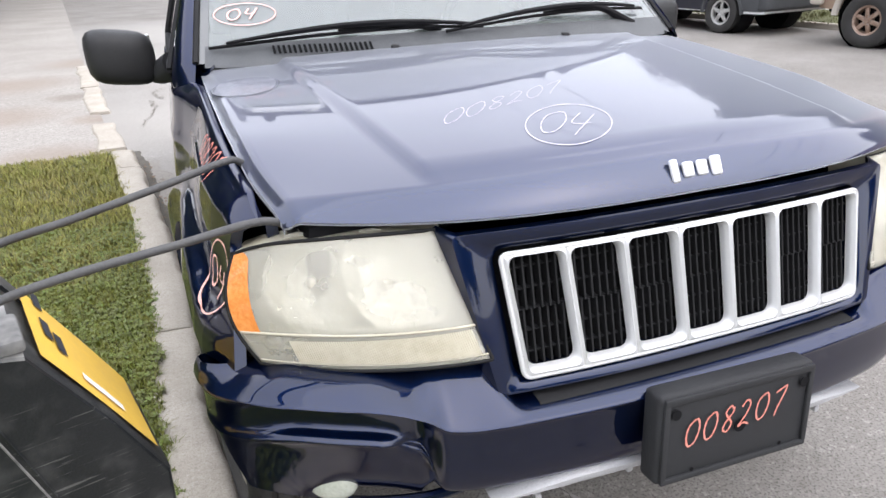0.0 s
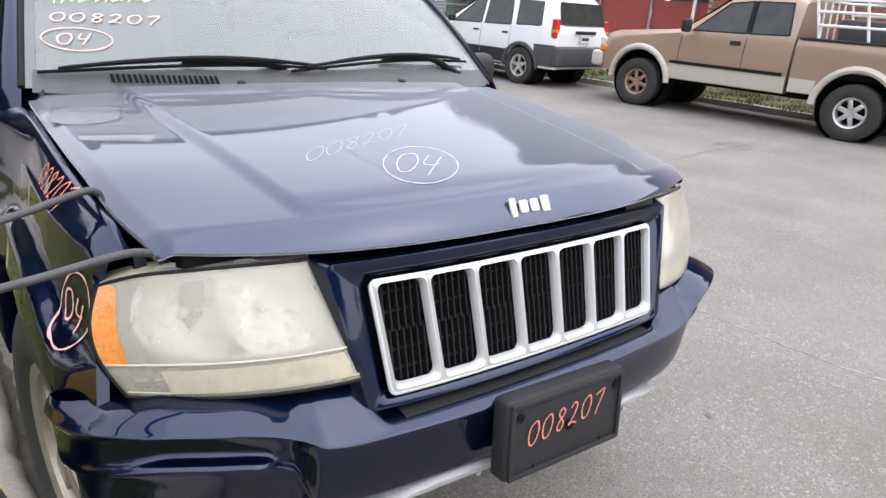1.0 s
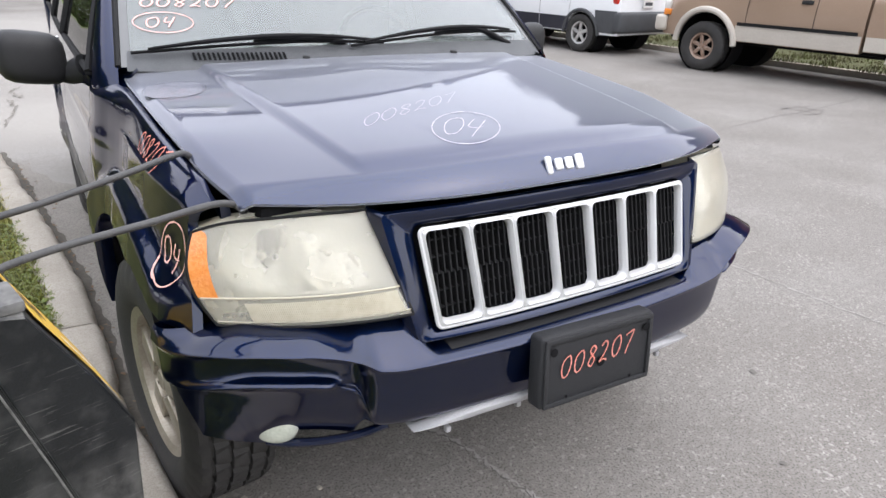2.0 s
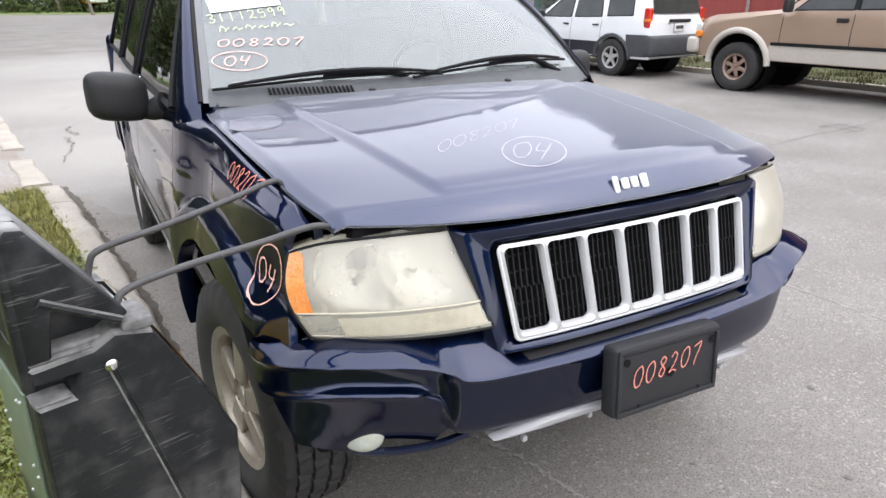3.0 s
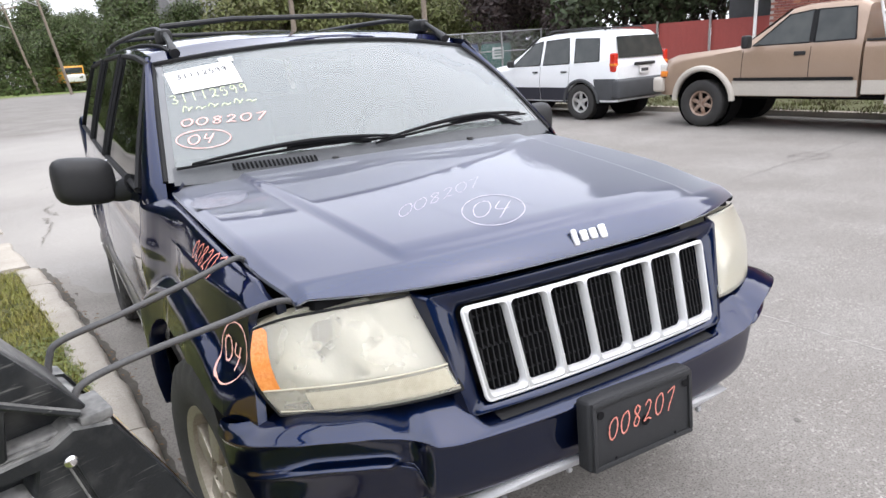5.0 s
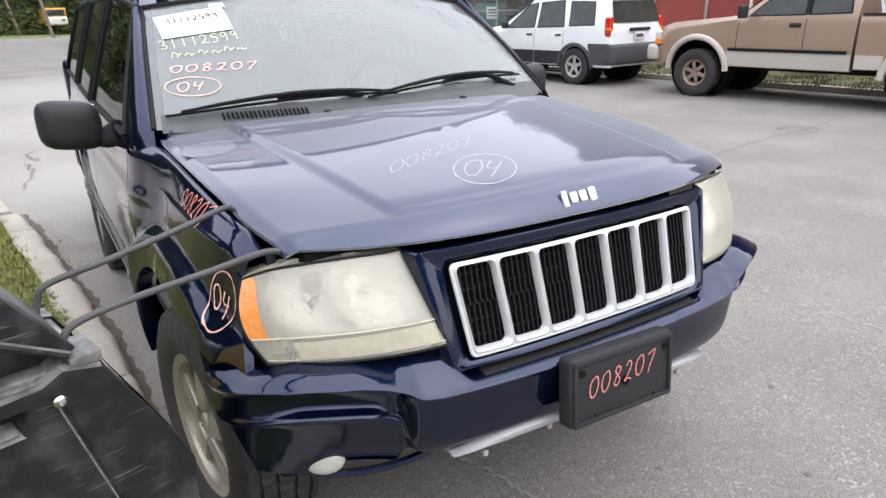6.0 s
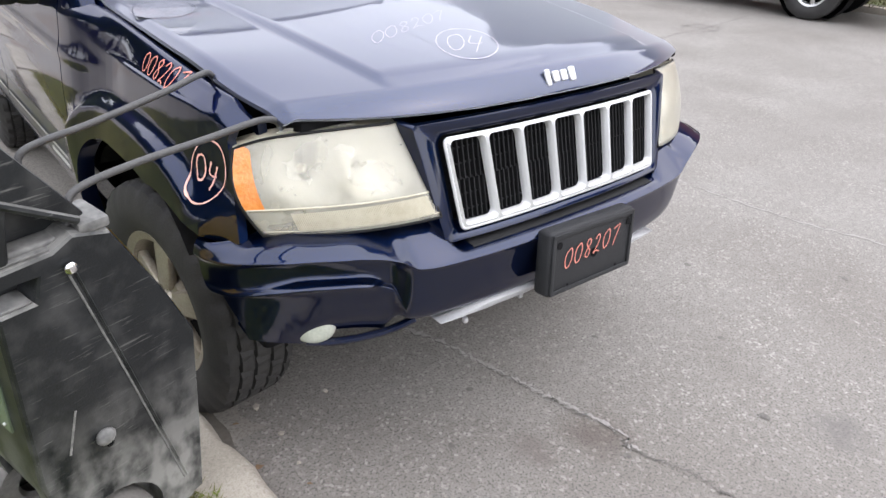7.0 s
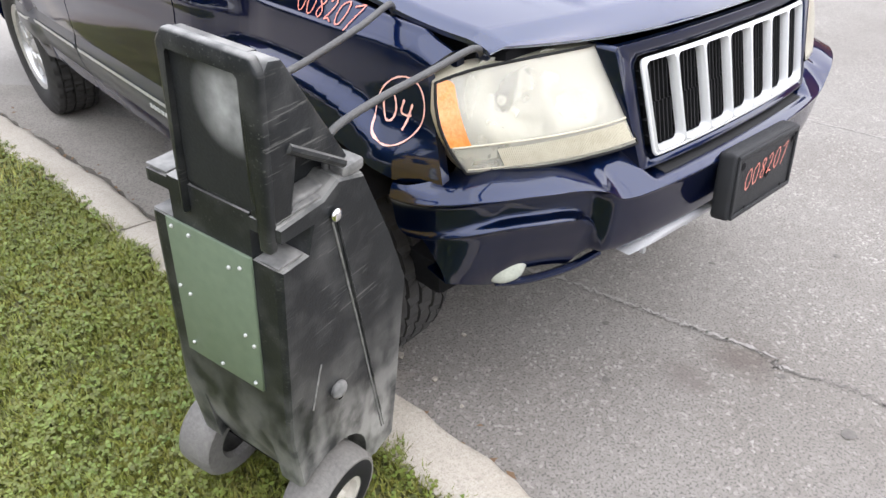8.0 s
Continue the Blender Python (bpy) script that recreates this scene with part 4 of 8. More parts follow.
for sgn in (-1, 1):
    # near-black block painting the scoop's shade behind the lower lip, and the lip itself
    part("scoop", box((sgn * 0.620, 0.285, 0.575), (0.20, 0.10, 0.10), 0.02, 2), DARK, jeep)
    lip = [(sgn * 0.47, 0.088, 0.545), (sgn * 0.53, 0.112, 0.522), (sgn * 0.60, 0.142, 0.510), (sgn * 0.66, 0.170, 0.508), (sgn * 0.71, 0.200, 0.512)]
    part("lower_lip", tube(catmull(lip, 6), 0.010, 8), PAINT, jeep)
# near-black blocks painted as the shade under the grille and behind the gaps
part("nose_shade_block", box((0, 0.33, 0.8), (1.36, 0.2, 0.44), 0.02), DARK, jeep)
part("bay_shade_block", box((0, 0.68, 0.86), (1.36, 0.9, 0.36), 0.02), DARK, jeep)


def group_part(name, label="", parent=None):
    ob = new(name)
    ob.empty_display_size = 0.1
    ob.parent = parent or jeep
    if label:
        ob["label"] = label
    return ob


for sgn in (-1, 1):
    bm = bmesh.new()
    bmesh.ops.create_uvsphere(bm, u_segments=24, v_segments=12, radius=1.0)
    bmesh.ops.transform(bm, matrix=Matrix.Translation((sgn * 0.692, 0.190, 0.552)) @ Matrix.Rotation(radians(sgn * 30), 4, "Z") @ Matrix.Diagonal((0.052, 0.022, 0.045, 1)), verts=bm.verts)
    part("fog_lamp", bm, FOGLENS, jeep, "round milky fog lamp in the lower scoop")

# number plate bracket, empty, of black plastic
plate = group_part("plate_bracket", "black plastic plate bracket with red handwritten number")
PT = Matrix.Translation((-0.004, -0.048, 0.657)) @ Matrix.Rotation(radians(2), 4, "Y") @ Matrix.Rotation(radians(-6), 4, "X")


def on_plate(u, v, w=0.0):
    return PT @ Vector((u, -0.024 - w, v))


bm = prism([(-0.172, -0.088), (0.172, -0.088), (0.172, 0.088), (-0.172, 0.088)], lambda u, v, w: PT @ Vector((u, 0.03 - w, v)), 0.05, 0.012, 3)
part("back", bm, GRAINP, plate)
bm = bmesh.new()
for c, s in [((0, 0.076), (0.33, 0.014)), ((0, -0.078), (0.33, 0.012)), ((-0.160, 0), (0.012, 0.15)), ((0.160, 0), (0.012, 0.15))]:
    box(PT @ Vector((c[0], -0.022, c[1])), (s[0], 0.008, s[1]), 0.003, 2, bm, PT.to_3x3())
part("raised_edge", bm, GRAINP, plate)
# holes drawn as near-black discs, their shade put into the colour
for hx, hz, r in [(-0.142, 0.052, 0.010), (0.142, 0.052, 0.010), (0, -0.002, 0.013), (-0.1, -0.065, 0.004), (0.1, -0.065, 0.004)]:
    part("screw_hole", tube([on_plate(hx, hz, 0.0005), on_plate(hx, hz, 0.0015)], r, 16), DARK, plate)
digits("008207", 0.050, 0.0036, 0.76, lambda u, v: on_plate(-0.124 + u + 0.15 * v, -0.016 + v + 0.10 * u, 0.0026), CHALKR, plate, "red handwritten number 008207")


# ---- headlamps ----
def lamp_point(u, v, lift=0.0):
    """u from the inner edge (0) to the outer (1); v from bottom to top; right-hand lamp at negative x."""
    tl, tr = Vector((-0.791, 0.319, 0.992)), Vector((-0.482, 0.165, 1.025))
    bl_, br = Vector((-0.777, 0.240, 0.803)), Vector((-0.424, 0.062, 0.822))
    p = br.lerp(bl_, u).lerp(tr.lerp(tl, u), v)
    p += Vector((-0.35, -0.94, 0.1)) * (0.045 * math.sin(math.pi * min(1, u * 0.95)) ** 0.8 * (0.75 + 0.25 * math.sin(math.pi * v)) + lift)
    p += Vector((-0.03, -0.0, 0)) * (u ** 4) * (math.sin(math.pi * v))
    p.z -= 0.002 * u * (1 - u) * (1 - v) * 4
    p.z += 0.008 * math.sin(math.pi * u) * v
    p.z += -0.014 * max(0, (u - 0.72) / 0.28) ** 2 * max(0, v - 0.6) / 0.4
    return p


def mir(p, sgn):
    return Vector((p.x * -sgn, p.y, p.z)) if sgn > 0 else p


for sgn in (-1, 1):
    lampg = group_part("headlamp", "yellowed cloudy headlamp with amber side reflector")
    us, vs_ = span(0, 1, 34), span(0.0, 1, 20)
    bm = bmesh.new()
    lattice(bm, [[mir(lamp_point(u, v), sgn) for u in us] for v in vs_])
    lens = part("lens", bm, LENS, lampg, sharp=70)
    mod = lens.modifiers.new("thick", "SOLIDIFY")
    mod.thickness, mod.offset = 0.004, -1 if sgn < 0 else 1
    # housing shell behind the lens
    bm = grid(lambda u, v: mir(lamp_point(u, v, -0.075), sgn), us, vs_)
    part("housing", bm, LAMPSHELL, lampg)
    loop = [(u, 0.0) for u in span(0, 1, 20)] + [(1.0, v) for v in span(0, 1, 10)[1:]] + [(u, 1.0) for u in reversed(span(0, 1, 20))][1:] + [(0.0, v) for v in reversed(span(0, 1, 10))][1:-1]
    bm = bmesh.new()
    lattice(bm, [[mir(lamp_point(u, v, l), sgn) for u, v in loop] for l in (-0.003, -0.075)], closed=True)
    part("housing_wall", bm, CREAM, lampg)
    # two large reflector bowls and a small one
    for cu, cv, r, dep in [(0.31, 0.62, 0.078, 0.034), (0.66, 0.63, 0.080, 0.036), (0.12, 0.60, 0.036, 0.03)]:
        bm = bmesh.new()
        rows = []
        for q in range(9):
            f = q / 8
            rows.append([lamp_point(cu - math.cos(a) * r * f / 0.40, cv + math.sin(a) * r * f / 0.195, -0.060 + dep * f * f) for a in [2 * math.pi * i / 28 for i in range(28)]])
        rows = [[mir(p, sgn) for p in r_] for r_ in rows]
        lattice(bm, rows[1:], closed=True)
        bm.faces.new([bm.verts.new(p) for p in rows[1]])
        part("reflector", bm, REFLECTOR, lampg)
        bm = bmesh.new()
        bmesh.ops.create_uvsphere(bm, u_segments=14, v_segments=8, radius=r * 0.13, matrix=Matrix.Translation(mir(lamp_point(cu, cv, -0.045), sgn)))
        part("bulb", bm, LAMPSHELL, lampg)
    # bright inner bezel
    bm = bmesh.new()
    ring = [(0.5 + 0.36 * math.copysign(abs(math.cos(a)) ** 0.45, math.cos(a)) - 0.06, 0.6 + 0.31 * math.copysign(abs(math.sin(a)) ** 0.5, math.sin(a))) for a in [2 * math.pi * i / 48 for i in range(49)]]
    tube([mir(lamp_point(u, v, -0.02), sgn) for u, v in ring], 0.004, 6, bm)
    part("bezel", bm, REFLECTOR, lampg)
    # lower fluted strip with fine ribs and its upper line
    bm = grid(lambda u, v: mir(lamp_point(u, v, 0.0022 + 0.0010 * (int(round(u * 206)) % 2)), sgn), span(0.03, 0.80, 160), span(0.06, 0.25, 3))
    part("fluted_strip", bm, CREAM, lampg)
    bm = tube([mir(lamp_point(u, 0.275 + 0.03 * u, 0.0015), sgn) for u in span(0.0, 0.985, 30)], 0.0022, 6)
    tube([mir(lamp_point(u, 0.05, 0.001), sgn) for u in span(0.0, 0.98, 30)], 0.0012, 6, bm)
    part("lens_line", bm, CREAM, lampg)
    bm = grid(lambda q, v: mir(lamp_point(0.992 - 0.088 * (1 - q) * (1 - max(0, (v - 0.9) / 0.085) ** 2 * 0.4), v, 0.0015), sgn), span(0, 1, 8), span(0.31, 0.985, 22))
    part("amber_reflector", bm, AMBER, lampg, "amber side reflector")
    bm = tube([mir(lamp_point(u, v, 0.0), sgn) for u, v in loop] + [mir(lamp_point(0, 0, 0), sgn)], 0.0032, 6)
    part("seal", bm, TRIM, lampg)

# ---- body sides ----
HWZ = pchip([(0.40, 0.850), (0.5, 0.875), (0.62, 0.890), (0.75, 0.896), (0.86, 0.893), (0.95, 0.884), (1.03, 0.872), (1.13, 0.858), (1.2, 0.84)])
TUCK = pchip([(0.28, 0.125), (0.33, 0.083), (0.38, 0.052), (0.46, 0.022), (0.56, 0.006), (0.7, 0.0), (4.0, 0.0), (4.3, 0.02), (4.5, 0.07), (4.6, 0.16)])
WB0, WB1, ARC = 0.80, 3.49, 0.425
ARCZ = 0.40


def seam_top(y):
    """Upper edge of the side panels: the hood's seam, then the window line."""
    k = smooth(1.10, 1.36, y)
    x0, z0 = HOOD_W(min(max(y, 0.24), 1.3)) + 0.012, hood_top(HOOD_W(min(max(y, 0.24), 1.25)), min(max(y, 0.24), 1.2)) - 0.020 - 0.012 * smooth(1.1, 0.4, y) - 0.022 * smooth(0.40, 0.27, y)
    return x0 + (0.858 - 0.035 * smooth(2.4, 4.3, y) - x0) * k, z0 + (1.130 + 0.012 * (y - 1.3) - z0) * k


def fender_x(y, z):
    """Fender section: shoulder, leaning upper band, a thin ledge, and the bulge over the wheel."""
    xt, zt2 = seam_top(y)
    zl = min(1.040, zt2 - 0.03)
    xl = max(xt + 0.024, 0.790 + 0.027 * smooth(0.28, 0.65, y))
    sharp_f = smooth(0.34, 0.46, y) * smooth(1.05, 0.85, y)
    if z > zt2 - 0.008:
        x = xt + 0.012 * math.sqrt(max(0.0, (zt2 - z) / 0.008))
    elif z > zl:
        t = (zt2 - 0.008 - z) / max(0.01, zt2 - 0.008 - zl)
        x = xt + 0.012 + (xl - xt - 0.012) * t ** 0.9
    else:
        d = zl - z
        x = xl + sharp_f * 0.008 * smooth(0.0, 0.007, d) + 0.16 * d
    return x


def side_x(y, z):
    xt, zt2 = seam_top(y)
    k = smooth(0.92, 1.34, y)
    s = max(0.0, zt2 - z)
    full = HWZ(z) - TUCK(y) * (1 - 0.25 * smooth(0.85, 0.98, z)) - 0.035 * smooth(2.4, 4.3, y)
    x = xt + (full - xt) * min(s / 0.03, 1.0) ** 0.92 if full > xt else full
    x += 0.005 * math.exp(-((z - 0.985) / 0.02) ** 2)
    if k < 1:
        x = fender_x(y, z) * (1 - k) + x * k
    for yc in (WB0, WB1):
        d = (abs(y - yc) ** 3 + max(0.0, z - ARCZ) ** 3) ** (1 / 3)
        flare = (0.036 if yc == WB0 else 0.022) * smooth(ARC + 0.118, ARC + 0.082, d)
        if yc == WB0:
            # in front of the wheel the lower fender swells out to meet the bumper
            flare = max(flare, 0.040 * smooth(0.90, 0.80, z) * smooth(0.275, 0.35, y) * smooth(0.54, 0.42, y))
        x += flare
    return x


def arch(y):
    z = 0.43
    for yc in (WB0, WB1):
        dy = abs(y - yc)
        if dy < ARC:
            z = max(z, ARCZ + (ARC ** 3.0 - dy ** 3.0) ** (1 / 3.0))
    if y < WB0 - 0.2:
        z = max(z, 0.774 + 0.048 * smooth(0.34, 0.6, y))
    return z


def side_panel(y0, y1, zlow=None):
    cols = set([y0, y1] + span(y0, y1, max(4, int((y1 - y0) / 0.045))))
    for yc in (WB0, WB1):
        for i in range(29):
            y = yc - ARC * math.cos(math.pi * i / 28)
            if y0 < y < y1:
                cols.add(y)
    cols = sorted(cols)
    bm = bmesh.new()
    rows = []
    for y in cols:
        zt2 = seam_top(y)[1]
        zl = arch(y) if zlow is None else max(arch(y), zlow)
        col = []
        zq = min(1.040, zt2 - 0.03)
        zs = [zt2 - v for v in (0.0, 0.0015, 0.004, 0.008)] + span(zt2 - 0.008, zq, 9)[1:] + [zq - v for v in (0.002, 0.0045, 0.007, 0.012, 0.025)] + span(zq - 0.025, zq - 0.155, 14)[1:]
        zs = [z for z in zs if z > zl + 0.01]
        zs += span(min(zs[-1], zq - 0.155), zl, 44 - len(zs) + 1)[1:]
        for z in reversed(zs):
            lean_f = (0.37 * (min(z, 0.99) - 0.86) - 0.5 * max(0.0, z - 0.99)) * smooth(0.46, 0.30, y) if y < 0.46 else 0.0
            col.append((-side_x(y + lean_f, z), y + lean_f, z))
        x0 = col[0]
        col = [(x0[0] + 0.05, x0[1], x0[2] + 0.0), (x0[0] + 0.006, x0[1], x0[2] - 0.002)] + col
        xt = col[-1]
        col += [(xt[0] + 0.012, xt[1], xt[2] - 0.004), (xt[0] + 0.014, xt[1], xt[2] - 0.04)]
        rows.append(col)
    # the panel's ends turn inwards
    def inner(col):
        return [(x + 0.02, y, z) for x, y, z in col]
    lattice(bm, [inner(rows[0])] + rows + [inner(rows[-1])])
    return bm


for sgn in (-1, 1):
    for name, y0, y1 in [("fender", 0.285, 1.318), ("front_door", 1.326, 2.372), ("rear_door", 2.380, 3.20), ("rear_quarter", 3.208, 4.60)]:
        bm = side_panel(y0, y1)
        if sgn > 0:
            flip_x(bm)
        panel = part(name, bm, PAINT, jeep, sharp=50)
        if "door" in name:
            hy = y1 - 0.14
            hx = -side_x(hy, 1.03) * -sgn
            bm = box((hx + sgn * 0.018, hy, 1.02), (0.03, 0.15, 0.035), 0.012, 3)
            part("door_handle", bm, PAINT, panel)
            bm = bmesh.new()
            bmesh.ops.create_uvsphere(bm, u_segments=16, v_segments=8, radius=0.03, matrix=Matrix.Translation((hx + sgn * 0.006, hy + 0.02, 1.02)) @ Matrix.Diagonal((0.3, 1.6, 1, 1)))
            part("handle_recess", bm, TRIM, panel)
            # lower cladding strip with a bright insert line
            bm = grid(lambda v, u: ((side_x(u, v) + 0.014 * math.sin(math.pi * min(1, max(0, (v - 0.5) / 0.17)))) * sgn, u, v), span(0.5, 0.67, 9), span(y0 + 0.004, y1 - 0.004, 16))
            part("cladding", bm, CLAD, panel)
            bm = grid(lambda v, u: ((side_x(u, v) + 0.0155) * sgn, u, v), span(0.607, 0.622, 3), span(y0 + 0.02, y1 - 0.02, 12))
            part("bright_line", bm, SILVER, panel)
            if name == "front_door":
                bm = bmesh.new()
                for k in range(8):
                    box(((side_x(y0 + 0.12 + k * 0.03, 0.575) + 0.0145) * sgn, y0 + 0.12 + k * 0.03, 0.575), (0.004, 0.02, 0.018), 0.002, 1, bm)
                part("badge", bm, SILVER, panel)
    # sill below the doors
    bm = grid(lambda v, u: ((side_x(u, 0.47) - 0.0 - 0.10 * (0.49 - v) / 0.14) * sgn, u, v), span(0.35, 0.49, 6), span(1.30, 3.16, 24))
    part("sill", bm, CLAD, jeep)
    # wheel housing
    for yc in (WB0, WB1):
        bm = bmesh.new()
        arc = [(yc - (ARC + 0.004) * math.cos(math.pi * i / 20), ARCZ + (ARC + 0.004) * math.sin(math.pi * i / 20) ** 0.8) for i in range(4, 17)]
        lattice(bm, [[(x * sgn, y, z) for y, z in arc] for x in (0.87, 0.55)])
        bm.faces.new([bm.verts.new((0.55 * sgn, y, z)) for y, z in arc])
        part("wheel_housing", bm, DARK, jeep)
part("inner_body", box((0, 2.75, 0.78), (1.56, 2.7, 0.62), 0.05), DARK, jeep)
part("floor_pan", box((0, 2.3, 0.45), (1.5, 3.9, 0.1), 0.02), DARK, jeep)
part("tail", box((0, 4.56, 0.88), (1.66, 0.16, 0.72), 0.06, 3), PAINT, jeep)
part("rear_bumper", box((0, 4.62, 0.55), (1.72, 0.16, 0.22), 0.05, 3), PAINT, jeep)

# ---- windscreen, cowl, roof and windows ----
def screen(a, t, lift=0.0):
    """Windscreen skin; a across from -1 to 1, t from its foot to its top."""
    x = a * (0.782 - 0.098 * t)
    y = 1.075 + 0.155 * a * a + t * (0.53 - 0.035 * a * a)
    z = 1.193 + t * (0.398 - 0.052 * a * a) + 0.025 * math.sin(math.pi * t)
    return Vector((x, y - 0.58 * lift, z + 0.81 * lift))


bm = grid(lambda a, t: screen(a, t), span(-1, 1, 40), span(-0.04, 1, 20))
windscreen = part("windscreen", bm, WSGLASS, jeep, "dusty windscreen with a white paper and marker numbers", sharp=70)
windscreen.visible_shadow = False
bm = bmesh.new()
tube([screen(-1, t, 0.003) for t in span(-0.04, 1, 16)] + [screen(a, 1, 0.003) for a in span(-1, 1, 20)[1:]] + [screen(1, t, 0.003) for t in span(1, -0.04, 16)[1:]], 0.009, 6, bm)
part("windscreen_seal", bm, TRIM, jeep)
# dark printed band along the glass edge
bm = bmesh.new()
for sgn in (-1, 1):
    lattice(bm, [[screen(sgn * a, t, 0.0015) for t in span(-0.04, 1, 16)] for a in (1.0, 0.958)])
lattice(bm, [[screen(a, t, 0.0015) for a in span(-0.958, 0.958, 20)] for t in (0.978, 1.0)])
part("glass_border", bm, BORDERM, jeep)
bm = grid(lambda a, v: (a * 0.775, 1.125 + 0.05 * a * a + v * (0.075 + 0.09 * a * a), 1.183 + 0.02 * v - 0.020 * a * a - 0.02 * math.sin(math.pi * v)), span(-1, 1, 40), span(0, 1.0, 8))
cowl = part("cowl", bm, COWLP, jeep, "black plastic cowl with vents")
part("cowl_panel", grid(lambda a, q: screen(a, -0.07 + (0.15 - 0.03 * a * a) * q, 0.007 - 0.004 * q), span(-0.97, 0.97, 40), span(0, 1, 5)), COWLP, cowl)
bm = bmesh.new()
for k in range(20):
    box(screen(-0.74 + k * 0.0175, 0.012, 0.011), (0.007, 0.030, 0.004), 0.001, 1, bm, Matrix.Rotation(radians(36), 3, "X"))
part("cowl_vent", bm, DARK, cowl)
for foot, tip in [((-0.02, 1.155, 1.20), (-0.955, 0.022)), ((0.62, 1.2, 1.195), (-0.12, 0.055))]:
    wiper = group_part("wiper", "black wiper resting on the glass")
    a0, a1 = tip[0], (foot[0] / 0.76) + 0.06
    blade = [screen(a, tip[1] + 0.062 * math.sin(2.3 * (a - a0) / (a1 - a0)), 0.016) for a in span(a0, a1, 18)]
    part("blade", tube(blade, 0.0050, 6), WIPERM, wiper)
    arm = catmull([blade[0].lerp(blade[-1], 0.45) + Vector((0, -0.012, 0.02)), blade[0].lerp(blade[-1], 0.7) + Vector((0, -0.02, 0.026)), Vector(foot) + Vector((0, 0, 0.012))], 8)
    part("arm", tube(arm, [0.007 + 0.006 * i / (len(arm) - 1) for i in range(len(arm))], 8), WIPERM, wiper)
    spine = [b + Vector((0, -0.008, 0.006 + 0.014 * math.sin(math.pi * i / (len(blade) - 1)))) for i, b in enumerate(blade)]
    part("bracket", tube(spine[1:-1], [0.0045 + 0.004 * math.sin(math.pi * i / (len(spine) - 3)) for i in range(len(spine) - 2)], 6), WIPERM, wiper)
for wx in (-0.25, 0.3):
    part("washer_nozzle", box((wx, 1.10, 1.197), (0.025, 0.03, 0.018), 0.006), BLACKP, jeep)


def roof_z(y):
    return pchip([(1.55, 1.583), (1.7, 1.618), (2.0, 1.652), (2.5, 1.668), (3.4, 1.660), (4.2, 1.625), (4.5, 1.575)])(y)


def roof(a, t):
    y0 = 1.605 + 0.118 * a * a
    y = y0 + (4.42 - y0) * t
    edge = 0.686
    z = roof_z(y - 0.02) - 0.055 * abs(a) ** 3 + (0.008 * (1 - smooth(0, 0.05, t)))
    if t < 0.02:
        z = screen(a, 1.0)[2] + 0.012
    return (a * edge, y, z)


bm = grid(lambda a, t: roof(a, t), span(-1, 1, 41), [0, 0.012, 0.03, 0.06] + span(0.1, 1, 16))
part("roof", bm, PAINT, jeep, sharp=60)
part("headliner", grid(lambda a, t: (roof(a, t)[0] * 0.96, roof(a, t)[1] + 0.03, roof(a, t)[2] - 0.035), span(-1, 1, 15), span(0.03, 0.95, 10)), HEADLINER, jeep)


def glasshouse(y, v, sgn, lift=0.0):
    """Side of the cabin from the window line (v=0) to the roof edge (v=1)."""
    z0 = 1.130 + 0.012 * (y - 1.3) - 0.003
    edge = 0.690
    wide = 0.852 - 0.035 * smooth(2.4, 4.3, y)
    z1 = roof_z(max(y, 1.72)) - 0.05
    z = z0 + (z1 - z0) * v
    x = wide + (edge - wide) * (v ** 1.12)
    return ((x + lift) * sgn, y, z + lift * 0.3)


def pillar_y(v):
    """Front edge of the side window area, along the windscreen post."""
    return 1.255 + 0.44 * v


